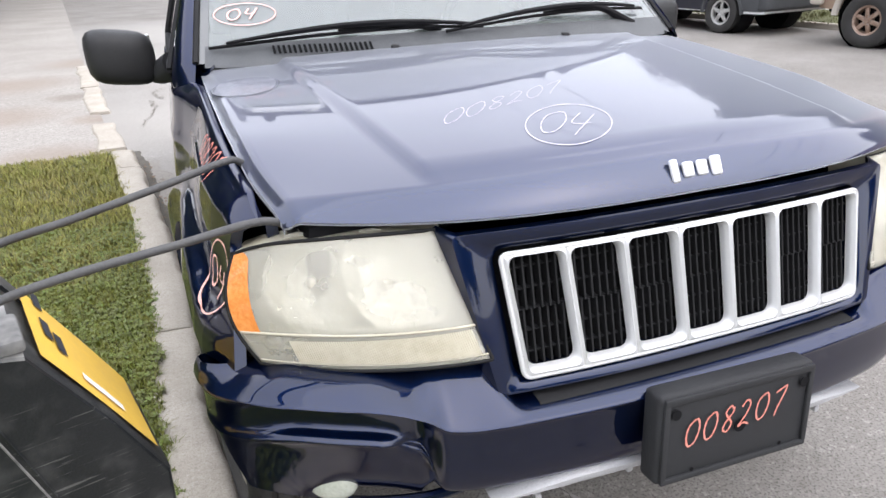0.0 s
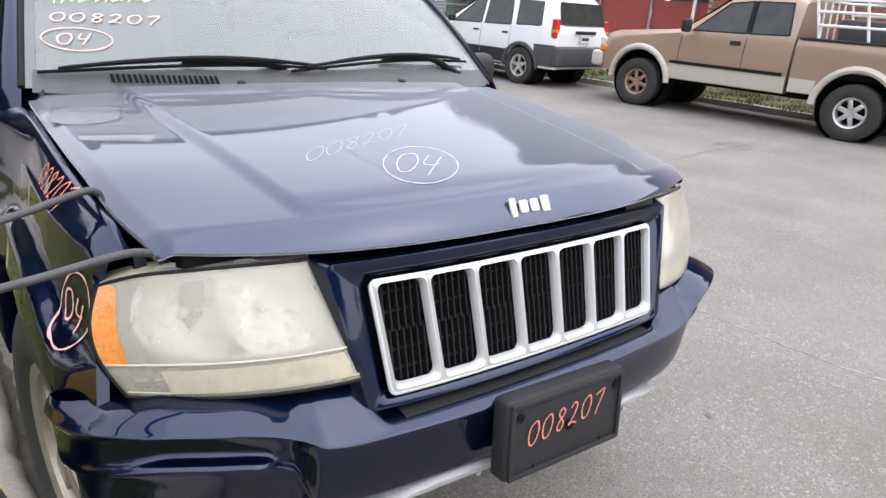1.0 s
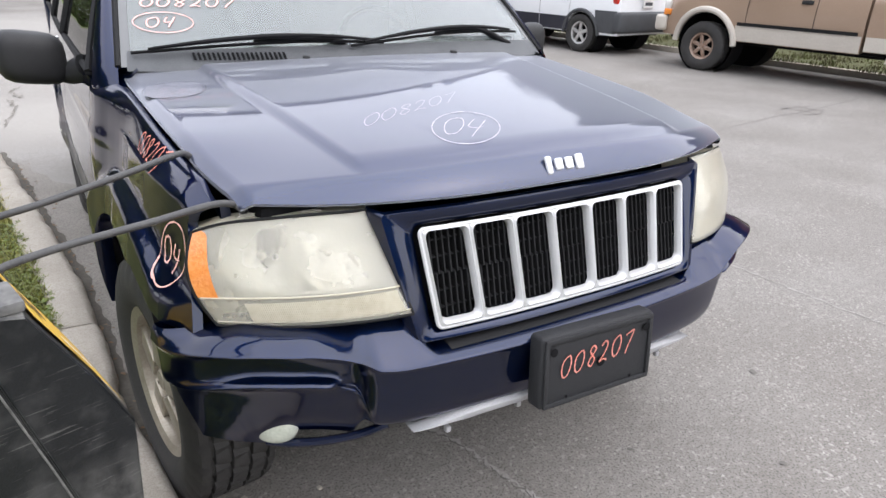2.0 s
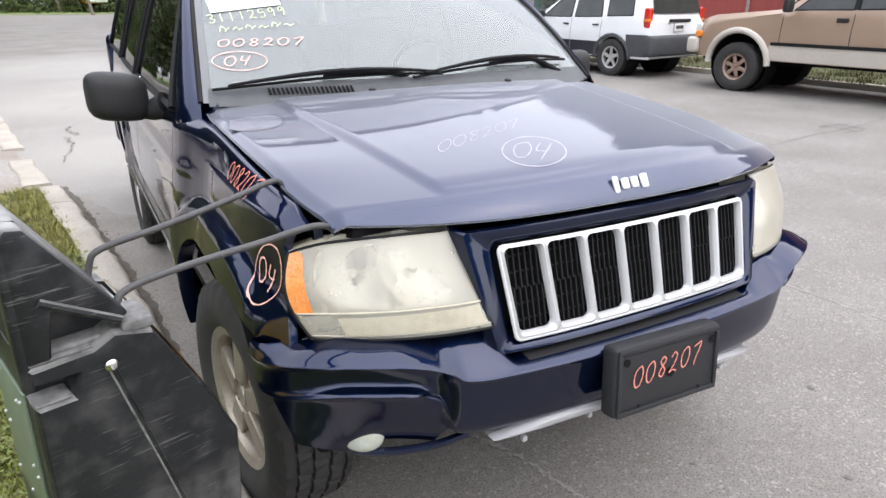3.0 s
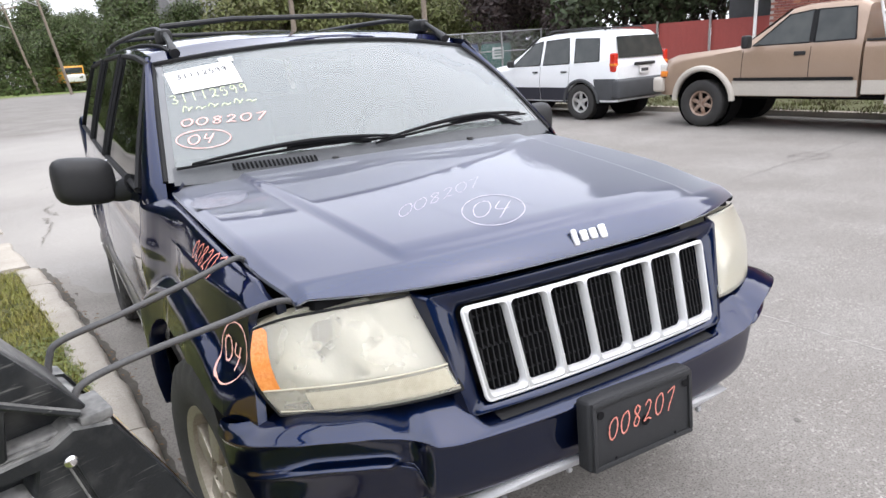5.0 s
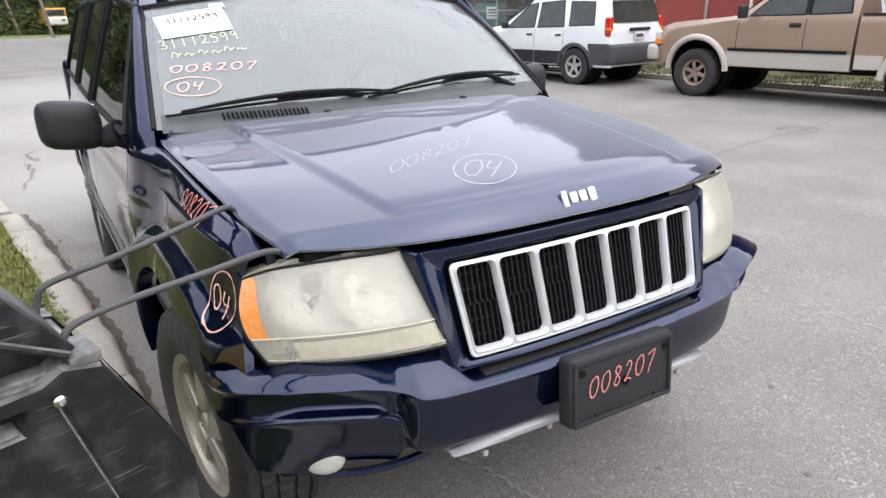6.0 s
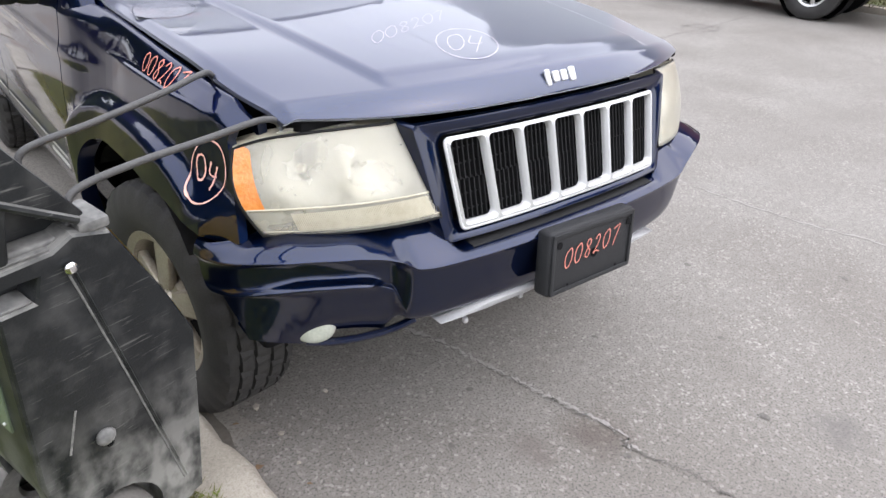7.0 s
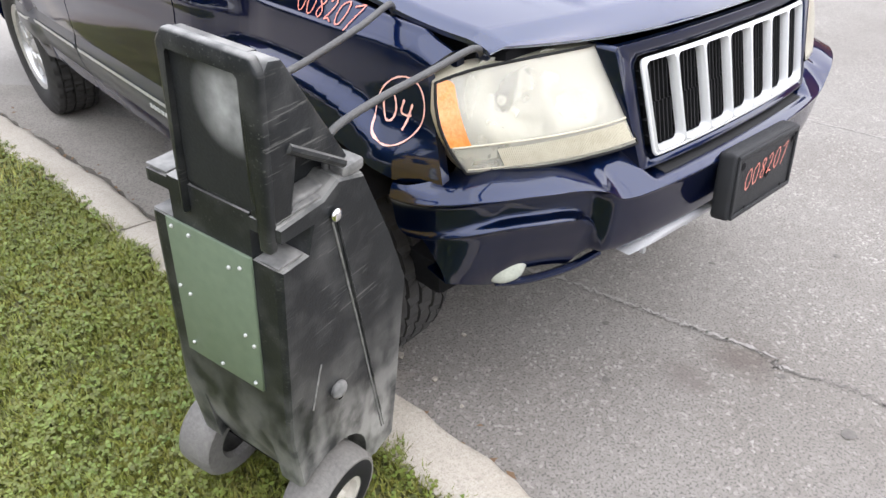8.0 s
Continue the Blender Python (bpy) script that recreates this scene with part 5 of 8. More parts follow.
for sgn in (-1, 1):
    bm = bmesh.new()
    lattice(bm, [[glasshouse(pillar_y(v) + (4.45 - 0.25 * v - pillar_y(v)) * u, v, sgn) for u in span(0, 1, 30)] for v in span(0, 1, 10)])
    part("cabin_side", bm, PAINT, jeep)
    # windscreen post
    bm = bmesh.new()
    rows = []
    for v in [-0.16, -0.08] + span(-0.02, 1, 14):
        g0 = Vector(screen(sgn * 1.0, v, 0.0)) + Vector((0, 0, 0.004))
        g1 = Vector(glasshouse(pillar_y(max(0, v)) + 0.03, max(0, v), sgn, 0.004)) + Vector((0, 0, 0.5 * min(0, v)))
        mid = (g0 + g1) / 2 + Vector((sgn * 0.016, -0.014, 0.008))
        rows.append([g0, g0.lerp(mid, 0.55) + Vector((0, -0.006, 0.006)), mid, g1.lerp(mid, 0.5) + Vector((sgn * 0.007, 0, 0.0)), g1])
    lattice(bm, rows)
    part("windscreen_post", bm, PAINT, jeep, sharp=70)
    # painted corner between hood, fender and windscreen post
    part("cowl_corner", grid(lambda q, y: (sgn * (seam_top(y)[0] - 0.010 + (0.74 - seam_top(y)[0] + 0.010) * q), y, seam_top(y)[1] - 0.012 + (1.175 + 0.10 * (y - 1.16) - seam_top(y)[1] + 0.012) * (q ** 0.8)), span(0, 1, 6), span(1.15, 1.50, 10)), PAINT, jeep)
    # door windows with black frames
    for yl0, yl1, yu0, yu1 in [(1.36, 2.33, 1.70, 2.31), (2.43, 3.14, 2.42, 3.08), (3.28, 4.2, 3.26, 4.02)]:
        fr = group_part("side_window", "dark side window with black frame")
        fn = lambda u, v, l: glasshouse((yl0 + (yu0 - yl0) * v) + ((yl1 + (yu1 - yl1) * v) - (yl0 + (yu0 - yl0) * v)) * u, 0.04 + 0.9 * v, sgn, l)
        part("pane", grid(lambda u, v: fn(u, v, 0.006), span(0, 1, 12), span(0, 1, 8)), SIDEGLASS, fr)
        # added black sheet that stands in for the unlit cabin behind the pane
        part("dim_cabin_sheet", grid(lambda u, v: fn(u, v, 0.002), span(0, 1, 12), span(0, 1, 8)), DARK, fr)
        lo = [fn(u, 0, 0.007) for u in span(0, 1, 10)] + [fn(1, v, 0.007) for v in span(0, 1, 8)[1:]] + [fn(u, 1, 0.007) for u in span(1, 0, 10)[1:]] + [fn(0, v, 0.007) for v in span(1, 0, 8)[1:]]
        part("window_frame", tube(lo, 0.012, 6), TRIM, fr)
    # roof rail
    rail = group_part("roof_rail", "black roof rail on the painted roof")
    pts = catmull([(sgn * 0.60, 1.72, 1.578), (sgn * 0.598, 1.82, 1.628), (sgn * 0.594, 1.96, 1.668), (sgn * 0.59, 2.3, 1.692), (sgn * 0.59, 3.2, 1.692), (sgn * 0.59, 3.9, 1.672), (sgn * 0.59, 4.15, 1.62)], 8)
    part("bar", tube(pts, [0.020 - 0.008 * smooth(0, 8, min(i, len(pts) - 1 - i)) for i in range(len(pts))], 10), BLACKP, rail)
    for yy in (1.95, 3.9):
        part("foot", box((sgn * 0.592, yy, 1.648), (0.05, 0.14, 0.06), 0.018, 2), BLACKP, rail)
    # ditch moulding along the roof
    part("roof_moulding", tube([(sgn * 0.615, y, roof_z(y) - 0.034) for y in span(1.72, 4.3, 20)], 0.008, 6), TRIM, jeep)
    # door mirror
    mg = group_part("door_mirror", "black plastic door mirror")
    bm = bmesh.new()
    bmesh.ops.create_cube(bm, size=1.0)
    bmesh.ops.subdivide_edges(bm, edges=bm.edges[:], cuts=5, use_grid_fill=True)
    for v in bm.verts:
        c = v.co
        p = 4.0
        r = (abs(c.x * 2) ** p + abs(c.y * 2) ** p + abs(c.z * 2) ** p) ** (1 / p)
        n = c * 2 / r if r else c
        v.co = Vector((n.x * 0.100 * (1 - 0.10 * max(0, -n.y)), n.y * 0.058, n.z * 0.084 * (1 - 0.12 * max(0, -n.y)) + 0.012 * n.x * sgn))
    bmesh.ops.transform(bm, matrix=Matrix.Translation((sgn * 0.995, 1.585, 1.165)) @ Matrix.Rotation(radians(sgn * -10), 4, "Z"), verts=bm.verts)
    part("mirror_housing", bm, BLACKP, mg, sharp=80)
    part("mirror_glass", box((sgn * 0.99, 1.643, 1.165), (0.17, 0.006, 0.12), 0.002), CHROME, mg)
    arm = catmull([(sgn * 0.93, 1.60, 1.12), (sgn * 0.885, 1.585, 1.115), (sgn * 0.845, 1.55, 1.135)], 6)
    part("mirror_arm", tube(arm, [0.033 + 0.012 * i / (len(arm) - 1) for i in range(len(arm))], 10), GRAINP, mg)
    part("mirror_base", prism([(1.38, 1.11), (1.66, 1.11), (1.64, 1.24), (1.54, 1.23)], lambda u, v, w: (sgn * (0.842 - 0.30 * max(0, v - 1.13) + w), u, v), 0.014, 0.003), GRAINP, mg)
for yy in (2.0, 3.4):
    part("cross_bar", tube([(-0.59, yy, 1.69), (-0.3, yy, 1.712), (0.3, yy, 1.712), (0.59, yy, 1.69)], 0.011, 8), BLACKP, jeep)
# tailgate with its window
part("tailgate", grid(lambda a, v: (a * (0.80 - 0.13 * v), 4.56 - 0.16 * v - 0.05 * a * a, 1.20 + 0.40 * v), span(-1, 1, 16), span(-0.1, 1, 8)), PAINT, jeep)
part("rear_window", grid(lambda a, v: (a * (0.70 - 0.10 * v), 4.572 - 0.16 * (0.08 + 0.8 * v) - 0.04 * a * a, 1.20 + 0.40 * (0.08 + 0.8 * v)), span(-1, 1, 12), span(0, 1, 6)), FARGLASS, jeep, "dark rear window")
# cabin inside, seen dimly through the glass
part("dashboard", box((0, 1.52, 1.1), (1.4, 0.5, 0.16), 0.06, 3), DASH, jeep)
for sx in (-0.36, 0.36):
    seat = group_part("front_seat")
    part("seat_back", box((sx, 2.25, 1.12), (0.5, 0.18, 0.55), 0.07, 3), SEATC, seat)
    part("head_rest", box((sx, 2.3, 1.44), (0.26, 0.11, 0.17), 0.05, 3), SEATC, seat)
part("rear_seat", box((0, 3.05, 1.1), (1.3, 0.18, 0.45), 0.07, 3), SEATC, jeep)
part("rear_view_mirror", box((0.0, 1.66, 1.48), (0.2, 0.03, 0.06), 0.015, 3), DARK, jeep)
bm = bmesh.new()
ringp = [(0.36 + 0.185 * math.cos(a), 1.83 + 0.06 * math.sin(a), 1.13 + 0.17 * math.sin(a)) for a in [2 * math.pi * i / 28 for i in range(29)]]
part("steering_wheel", tube(ringp, 0.014, 8, bm), DARK, jeep)

# ---- writing on the glass and on the fender ----
def on_screen(u, v, lift=0.004):
    """u and v in metres on the glass from its middle foot."""
    t = v / 0.64
    a = u / (0.782 - 0.098 * t)
    return screen(a, t, lift)


bm = grid(lambda u, v: on_screen(-0.665 + 0.235 * u, 0.395 + 0.02 * u + 0.155 * v, 0.004), span(0, 1, 10), span(0, 1, 5))
part("paper_note", bm, PAPER, windscreen, "white paper sheet taped behind the glass")
bm = handwriting("31112599", 0.034, 0.004, 0.66, lambda u, v: on_screen(-0.635 + u, 0.485 + v + 0.08 * u, 0.006))
part("printed_number", bm, INK, windscreen, "printed stock number on the paper")
bm = grid(lambda u, v: on_screen(-0.47 + 0.05 * u, 0.565 + 0.03 * v, 0.005), span(0, 1, 3), span(0, 1, 3))
part("tape", bm, PAPER, windscreen, "strip of white tape")
digits("31112599", 0.05, 0.003, 0.66, lambda u, v: on_screen(-0.685 + u, 0.335 + v + 0.08 * u), CHALKG, windscreen, "yellow green handwritten digit")
bm = bmesh.new()
for k, hk in enumerate((0.03, 0.017, 0.024, 0.014, 0.027, 0.012)):
    ribbon(bm, catmull([(0.042 * k, 0.004 * (k % 3), 0), (0.042 * k + 0.010, hk, 0), (0.042 * k + 0.021, 0.3 * hk, 0), (0.042 * k + 0.016, 0.0, 0), (0.042 * k + 0.034, 0.7 * hk, 0)], 4), 0.003, lambda u, v: on_screen(-0.66 + u, 0.285 + v + 0.05 * u))
part("marker_scrawl", bm, CHALKG, windscreen, "yellow green handwritten scrawl")
digits("008207", 0.034, 0.0032, 0.74, lambda u, v: on_screen(-0.685 + u * 1.85 + 0.35 * v, 0.212 + v - 0.05 * u), CHALKP, windscreen, "pink handwritten number 008207")
bm = oval(0.082, 0.042, 0.0032, lambda u, v: on_screen(-0.632 + u, 0.145 + v))
handwriting("04", 0.040, 0.0034, 0.72, lambda u, v: on_screen(-0.685 + u * 1.6 + 0.3 * v, 0.125 + v), bm)
part("marker_circle", bm, CHALKP, windscreen, "pink handwritten number 04 in a circle")


def on_fender(u, v, lift=0.003):
    """u forwards along the car, v up."""
    return (-(side_x(u, v) + lift), u, v)


digits("008207", 0.042, 0.0030, 0.72, lambda u, v: on_fender(0.765 - u * 1.2, 1.045 + v - 0.04 * u), CHALKR, jeep, "red handwritten number on the fender")
bm = oval(0.062, 0.070, 0.0035, lambda u, v: on_fender(0.39 + u, 0.908 + v - 0.15 * u))
part("marker_circle", bm, CHALKP, jeep, "pink handwritten oval on the fender")
digits("04", 0.058, 0.0042, 0.68, lambda u, v: on_fender(0.435 - u * 1.1, 0.885 + v - 0.25 * u), CHALKP, jeep, "pink handwritten number 04 on the fender")


# ---- wheels ----
def tyre_mesh(r, w, rim_r, seg=96, tread=True):
    hw = w / 2
    prof = [(-hw * 0.78, rim_r - 0.004), (-hw * 0.98, rim_r + 0.03), (-hw * 1.02, (r + rim_r) / 2), (-hw * 0.96, r - 0.035), (-hw * 0.86, r - 0.008)]
    if tread:
        cuts = [-0.62, -0.22, 0.22, 0.62]
        for c in cuts:
            prof += [((c - 0.05) * hw, r), ((c - 0.045) * hw, r - 0.012), ((c + 0.045) * hw, r - 0.012), ((c + 0.05) * hw, r)]
    prof += [(hw * 0.86, r - 0.008), (hw * 0.96, r - 0.035), (hw * 1.02, (r + rim_r) / 2), (hw * 0.98, rim_r + 0.03), (hw * 0.78, rim_r - 0.004)]
    nn = len(prof)

    def notch(i, k):
        if not tread or i < 3 or i > nn - 4:
            return 0.0
        row = 0 if i < 9 else 1 if i < 13 else 2 if i < 17 else 3
        return -0.011 if (k + row * 2 + (i % 2)) % 5 == 0 else 0.0
    return lathe(prof, "x", seg, None, notch)


def wheel(parent, c, r, w, rim_r, spokes, rim_mat, sgn, label="", tread=True, seg=96, width=0.5):
    """sgn: the outer side points along sgn * x."""
    wg = new("wheel")
    wg.empty_display_size = 0.1
    wg.parent = parent
    wg.location = c
    if label:
        wg["label"] = label
    part("tyre", tyre_mesh(r, w, rim_r, seg, tread), RUBBER, wg, sharp=35)
    hw = w / 2
    prof = [(-hw * 0.8, rim_r - 0.002), (-hw * 0.5, rim_r - 0.03), (hw * 0.3, rim_r - 0.035), (hw * 0.78, rim_r - 0.02), (hw * 0.86, rim_r + 0.006), (hw * 0.80, rim_r + 0.008)]
    bm = lathe([(s * sgn, q) for s, q in prof], "x", 48)
    part("rim", bm, rim_mat, wg)
    bm = lathe([(hw * 0.1 * sgn, 0.0005), (hw * 0.1 * sgn, rim_r - 0.03)], "x", 32)
    part("brake", bm, DARK, wg)
    bm = lathe([(hw * 0.72 * sgn, 0.0005), (hw * 0.74 * sgn, 0.028), (hw * 0.66 * sgn, 0.036), (hw * 0.62 * sgn, 0.075), (hw * 0.35 * sgn, 0.08)], "x", 28)
    part("hub", bm, rim_mat, wg)
    for k in range(spokes):
        a = 2 * math.pi * k / spokes + 0.3
        ew = rim_r * width
        outline = [(0.05, -0.032), (rim_r - 0.02, -ew * 0.42), (rim_r - 0.012, 0), (rim_r - 0.02, ew * 0.42), (0.05, 0.032)]

        def put(u, v, q):
            yy, zz = u * math.cos(a) - v * math.sin(a), u * math.sin(a) + v * math.cos(a)
            return (sgn * (hw * 0.42 + q + 0.018 * (1 - u / rim_r)), yy, zz)
        part("spoke", prism(outline, put, 0.028, 0.006, 2), rim_mat, wg)
    for k in range(5):
        a = 2 * math.pi * k / 5 + 0.6
        part("lug_nut", tube([(sgn * hw * 0.55, 0.056 * math.cos(a), 0.056 * math.sin(a)), (sgn * hw * 0.74, 0.056 * math.cos(a), 0.056 * math.sin(a))], 0.009, 6), CHROME, wg)
    return wg


for wy in (WB0, WB1):
    for sgn in (-1, 1):
        front = wy == WB0
        wg = wheel(jeep, (sgn * (0.758 if front else 0.75), wy, 0.360), 0.366, 0.235, 0.216, 5, ALLOY if front else ALLOY2, sgn, "dirty tan alloy wheel with worn tyre" if front else "", seg=150)
        # the front wheels are steered a little
        wg.rotation_euler = (0, 0, radians(7 if front else 0))

# ---- the black jump-starter cart on the grass ----
def scuffed(name, base, rub, dust):
    """Black moulded plastic: thin scratches in two directions, dull rubbed patches, dust low down."""
    m = mat(name, base, 0.36, 0, tuple(v * 1.9 for v in base), 6, 240, 0.1, 0.7, rough_var=0.10)
    n, l = m.node_tree.nodes, m.node_tree.links
    b = n["Principled BSDF"]
    co = n.new("ShaderNodeTexCoord")
    last = b.inputs["Base Color"].links[0].from_socket

    def masked(turn, stretch, scale, lo, hi, detail=2.0):
        mp = n.new("ShaderNodeMapping")
        mp.inputs["Rotation"].default_value, mp.inputs["Scale"].default_value = turn, stretch
        no = n.new("ShaderNodeTexNoise")
        no.inputs["Scale"].default_value, no.inputs["Detail"].default_value = scale, detail
        l.new(co.outputs["Object"], mp.inputs["Vector"])
        l.new(mp.outputs[0], no.inputs["Vector"])
        mr = n.new("ShaderNodeMapRange")
        mr.inputs["From Min"].default_value, mr.inputs["From Max"].default_value = lo, hi
        l.new(no.outputs["Fac"], mr.inputs["Value"])
        return mr.outputs[0]

    def times(p, q):
        t = n.new("ShaderNodeMath")
        t.operation = "MULTIPLY"
        for i, v in enumerate((p, q)):
            if isinstance(v, float):
                t.inputs[i].default_value = v
            else:
                l.new(v, t.inputs[i])
        return t.outputs[0]

    def over(fac, col):
        t = n.new("ShaderNodeMixRGB")
        l.new(fac, t.inputs["Fac"])
        l.new(last, t.inputs["Color1"])
        t.inputs["Color2"].default_value = (*col, 1)
        return t.outputs["Color"]

    patch = masked((0, 0, 0), (1, 1, 1), 8.0, 0.42, 0.56, 5.0)
    last = over(times(masked((0, 0, 0), (1, 1, 1), 15.0, 0.48, 0.70, 12.0), 0.38), rub)
    for turn, lo in (((0.3, 0.9, 0.2), 0.652), ((-0.4, -0.7, 0.5), 0.657), ((1.2, 0.2, -0.3), 0.66), ((0.1, 1.5, 0.0), 0.66)):
        last = over(times(times(masked(turn, (0.06, 1, 1), 170.0, lo, lo + 0.05, 4.0), patch), 0.22), dust)
    sep = n.new("ShaderNodeSeparateXYZ")
    l.new(co.outputs["Object"], sep.inputs[0])
    low = n.new("ShaderNodeMapRange")
    low.inputs["From Min"].default_value, low.inputs["From Max"].default_value = 0.60, 0.24
    l.new(sep.outputs["Z"], low.inputs["Value"])
    last = over(times(times(masked((0, 0, 0), (1, 1, 0.6), 16.0, 0.38, 0.58, 9.0), low.outputs[0]), 0.85), dust)
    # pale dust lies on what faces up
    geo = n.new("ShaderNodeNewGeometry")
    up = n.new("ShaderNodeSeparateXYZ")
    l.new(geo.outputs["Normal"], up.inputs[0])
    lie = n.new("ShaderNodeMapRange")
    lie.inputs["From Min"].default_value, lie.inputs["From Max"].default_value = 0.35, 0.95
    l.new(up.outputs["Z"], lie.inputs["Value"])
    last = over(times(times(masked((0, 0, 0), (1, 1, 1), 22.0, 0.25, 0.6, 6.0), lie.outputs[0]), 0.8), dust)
    l.new(last, b.inputs["Base Color"])
    b.inputs["Specular IOR Level"].default_value = 0.3
    return m


def smudge(name, base, dust, centre, radius):
    """Black plastic with one soft patch of dust round a point of the object."""
    m = mat(name, base, 0.5, 0, tuple(v * 1.6 for v in base), 12, 200, 0.1, spec=0.3)
    n, l = m.node_tree.nodes, m.node_tree.links
    b = n["Principled BSDF"]
    last = b.inputs["Base Color"].links[0].from_socket
    co, far, mr, no, mu, mx = n.new("ShaderNodeTexCoord"), n.new("ShaderNodeVectorMath"), n.new("ShaderNodeMapRange"), n.new("ShaderNodeTexNoise"), n.new("ShaderNodeMath"), n.new("ShaderNodeMixRGB")
    far.operation, mu.operation = "DISTANCE", "MULTIPLY"
    far.inputs[1].default_value = centre
    no.inputs["Scale"].default_value, no.inputs["Detail"].default_value = 24.0, 6.0
    mr.inputs["From Min"].default_value, mr.inputs["From Max"].default_value = radius, radius * 0.25
    l.new(co.outputs["Object"], far.inputs[0])
    l.new(co.outputs["Object"], no.inputs["Vector"])
    l.new(far.outputs["Value"], mr.inputs["Value"])
    l.new(mr.outputs[0], mu.inputs[0])
    nr = n.new("ShaderNodeMapRange")
    nr.inputs["From Min"].default_value, nr.inputs["From Max"].default_value, nr.inputs["To Min"].default_value = 0.3, 0.65, 0.45
    l.new(no.outputs["Fac"], nr.inputs["Value"])
    l.new(nr.outputs[0], mu.inputs[1])
    l.new(mu.outputs[0], mx.inputs["Fac"])
    l.new(last, mx.inputs["Color1"])
    mx.inputs["Color2"].default_value = (*dust, 1)
    l.new(mx.outputs["Color"], b.inputs["Base Color"])
    return m


CARTP = scuffed("scuffed_black_moulded_plastic", (0.009, 0.010, 0.011), (0.095, 0.095, 0.094), (0.30, 0.295, 0.28))
POCKETP = smudge("dusty_pocket_plastic", (0.014, 0.015, 0.016), (0.42, 0.42, 0.41), (0.0, 0.066, 1.105), 0.075)
# grey for dust and wear, and for the highlight painted along the seam
DUSTP = mat("dust_and_highlight_grey_plastic", (0.26, 0.255, 0.245), 0.7, 0, (0.07, 0.07, 0.07), 14, 50, 0.3, 0.6)
GREENP = mat("faded_green_panel", (0.17, 0.215, 0.15), 0.45, 0.1, (0.12, 0.16, 0.11), 5, 50, 0.05, 0.8, coat=0.2)
YELLOW = mat("yellow_warning_label", (0.82, 0.52, 0.07), 0.5, 0, (0.7, 0.45, 0.1), 9, 60, 0.05, 0.8)
CABLEM = mat("grey_rubber_cable", (0.04, 0.04, 0.043), 0.55, 0, (0.07, 0.068, 0.066), 30, 220, 0.2)
HUBW = mat("dirty_white_plastic_hub", (0.5, 0.47, 0.42), 0.6, 0, (0.3, 0.28, 0.24), 12, 60, 0.2, 0.9)
DUSTYTYRE = mat("dust_covered_small_tyre", (0.2, 0.19, 0.175), 0.85, 0, (0.1, 0.095, 0.09), 12, 120, 0.4, 0.9)

ZINC = mat("dull_zinc_screw", (0.55, 0.55, 0.53), 0.5, 0.3, (0.4, 0.4, 0.38), 30, 200)

CART_LEAN = 6.0
cart_m = Matrix.Translation((-1.288, 0.118, 0.75)) @ Matrix.Rotation(radians(16), 4, "Z") @ Matrix.Rotation(radians(CART_LEAN), 4, "X") @ Matrix.Translation((0, 0, -0.75))
cart = thing("jump_starter_cart", cart_m, "scuffed black plastic jump-starter cart standing on grass at the kerb", "cart")


def loft(sections, place, bevel=0.0):
    """Joins outlines of equal length, given as (offset, outline) pairs."""
    bm = bmesh.new()
    vs = lattice(bm, [[place(u, w, z) for u, z in o] for w, o in sections], closed=True)
    if bevel:
        bm.faces.new(list(reversed(vs[0])))
        bm.faces.new(vs[-1])
    else:
        bm.faces.new([bm.verts.new(v.co) for v in reversed(vs[0])])
        bm.faces.new([bm.verts.new(v.co) for v in vs[-1]])
    if bevel:
        bmesh.ops.bevel(bm, geom=[e for e in bm.edges if e.calc_face_angle(0) > 0.5], offset=bevel, segments=3, affect="EDGES", profile=0.5)
    bm.normal_update()
    bmesh.ops.triangulate(bm, faces=[f for f in bm.faces if len(f.verts) > 4], ngon_method="EAR_CLIP")
    return bm


def scaled(o, cu, cz, fu, fz):
    return [(cu + (u - cu) * fu, cz + (z - cz) * fz) for u, z in o]


CW, CHEEK = 0.278, 0.055
WU, WZ, WR = 0.104, 0.193, 0.110
ident = lambda u, w, z: (u, w, z)
core = [(0.0, 0.46), (0.0, 0.86), (0.0, 0.945), (0.15, 0.958), (0.195, 0.94), (0.288, 0.78), (0.352, 0.637), (0.350, 0.35), (0.345, 0.14), (0.27, 0.12), (0.15, 0.15), (0.055, 0.27), (0.015, 0.38)]
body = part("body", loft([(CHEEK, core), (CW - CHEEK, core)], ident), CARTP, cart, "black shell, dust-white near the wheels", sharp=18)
# cheeks with a stepped notch at the back corner and an arch over the wheel
arch_line = [(WU + (WR + 0.022) * math.cos(a), WZ + (WR + 0.022) * math.sin(a)) for a in span(radians(-18), radians(128), 12)]
cheek = [(0.0, 0.46), (0.0, 0.862), (0.060, 0.862), (0.074, 0.915), (0.0, 0.918), (0.0, 0.940), (0.098, 0.944), (0.135, 0.963), (0.200, 0.945), (0.288, 0.78), (0.352, 0.637), (0.350, 0.35), (0.345, 0.14)] + [(0.275, 0.13)] + arch_line
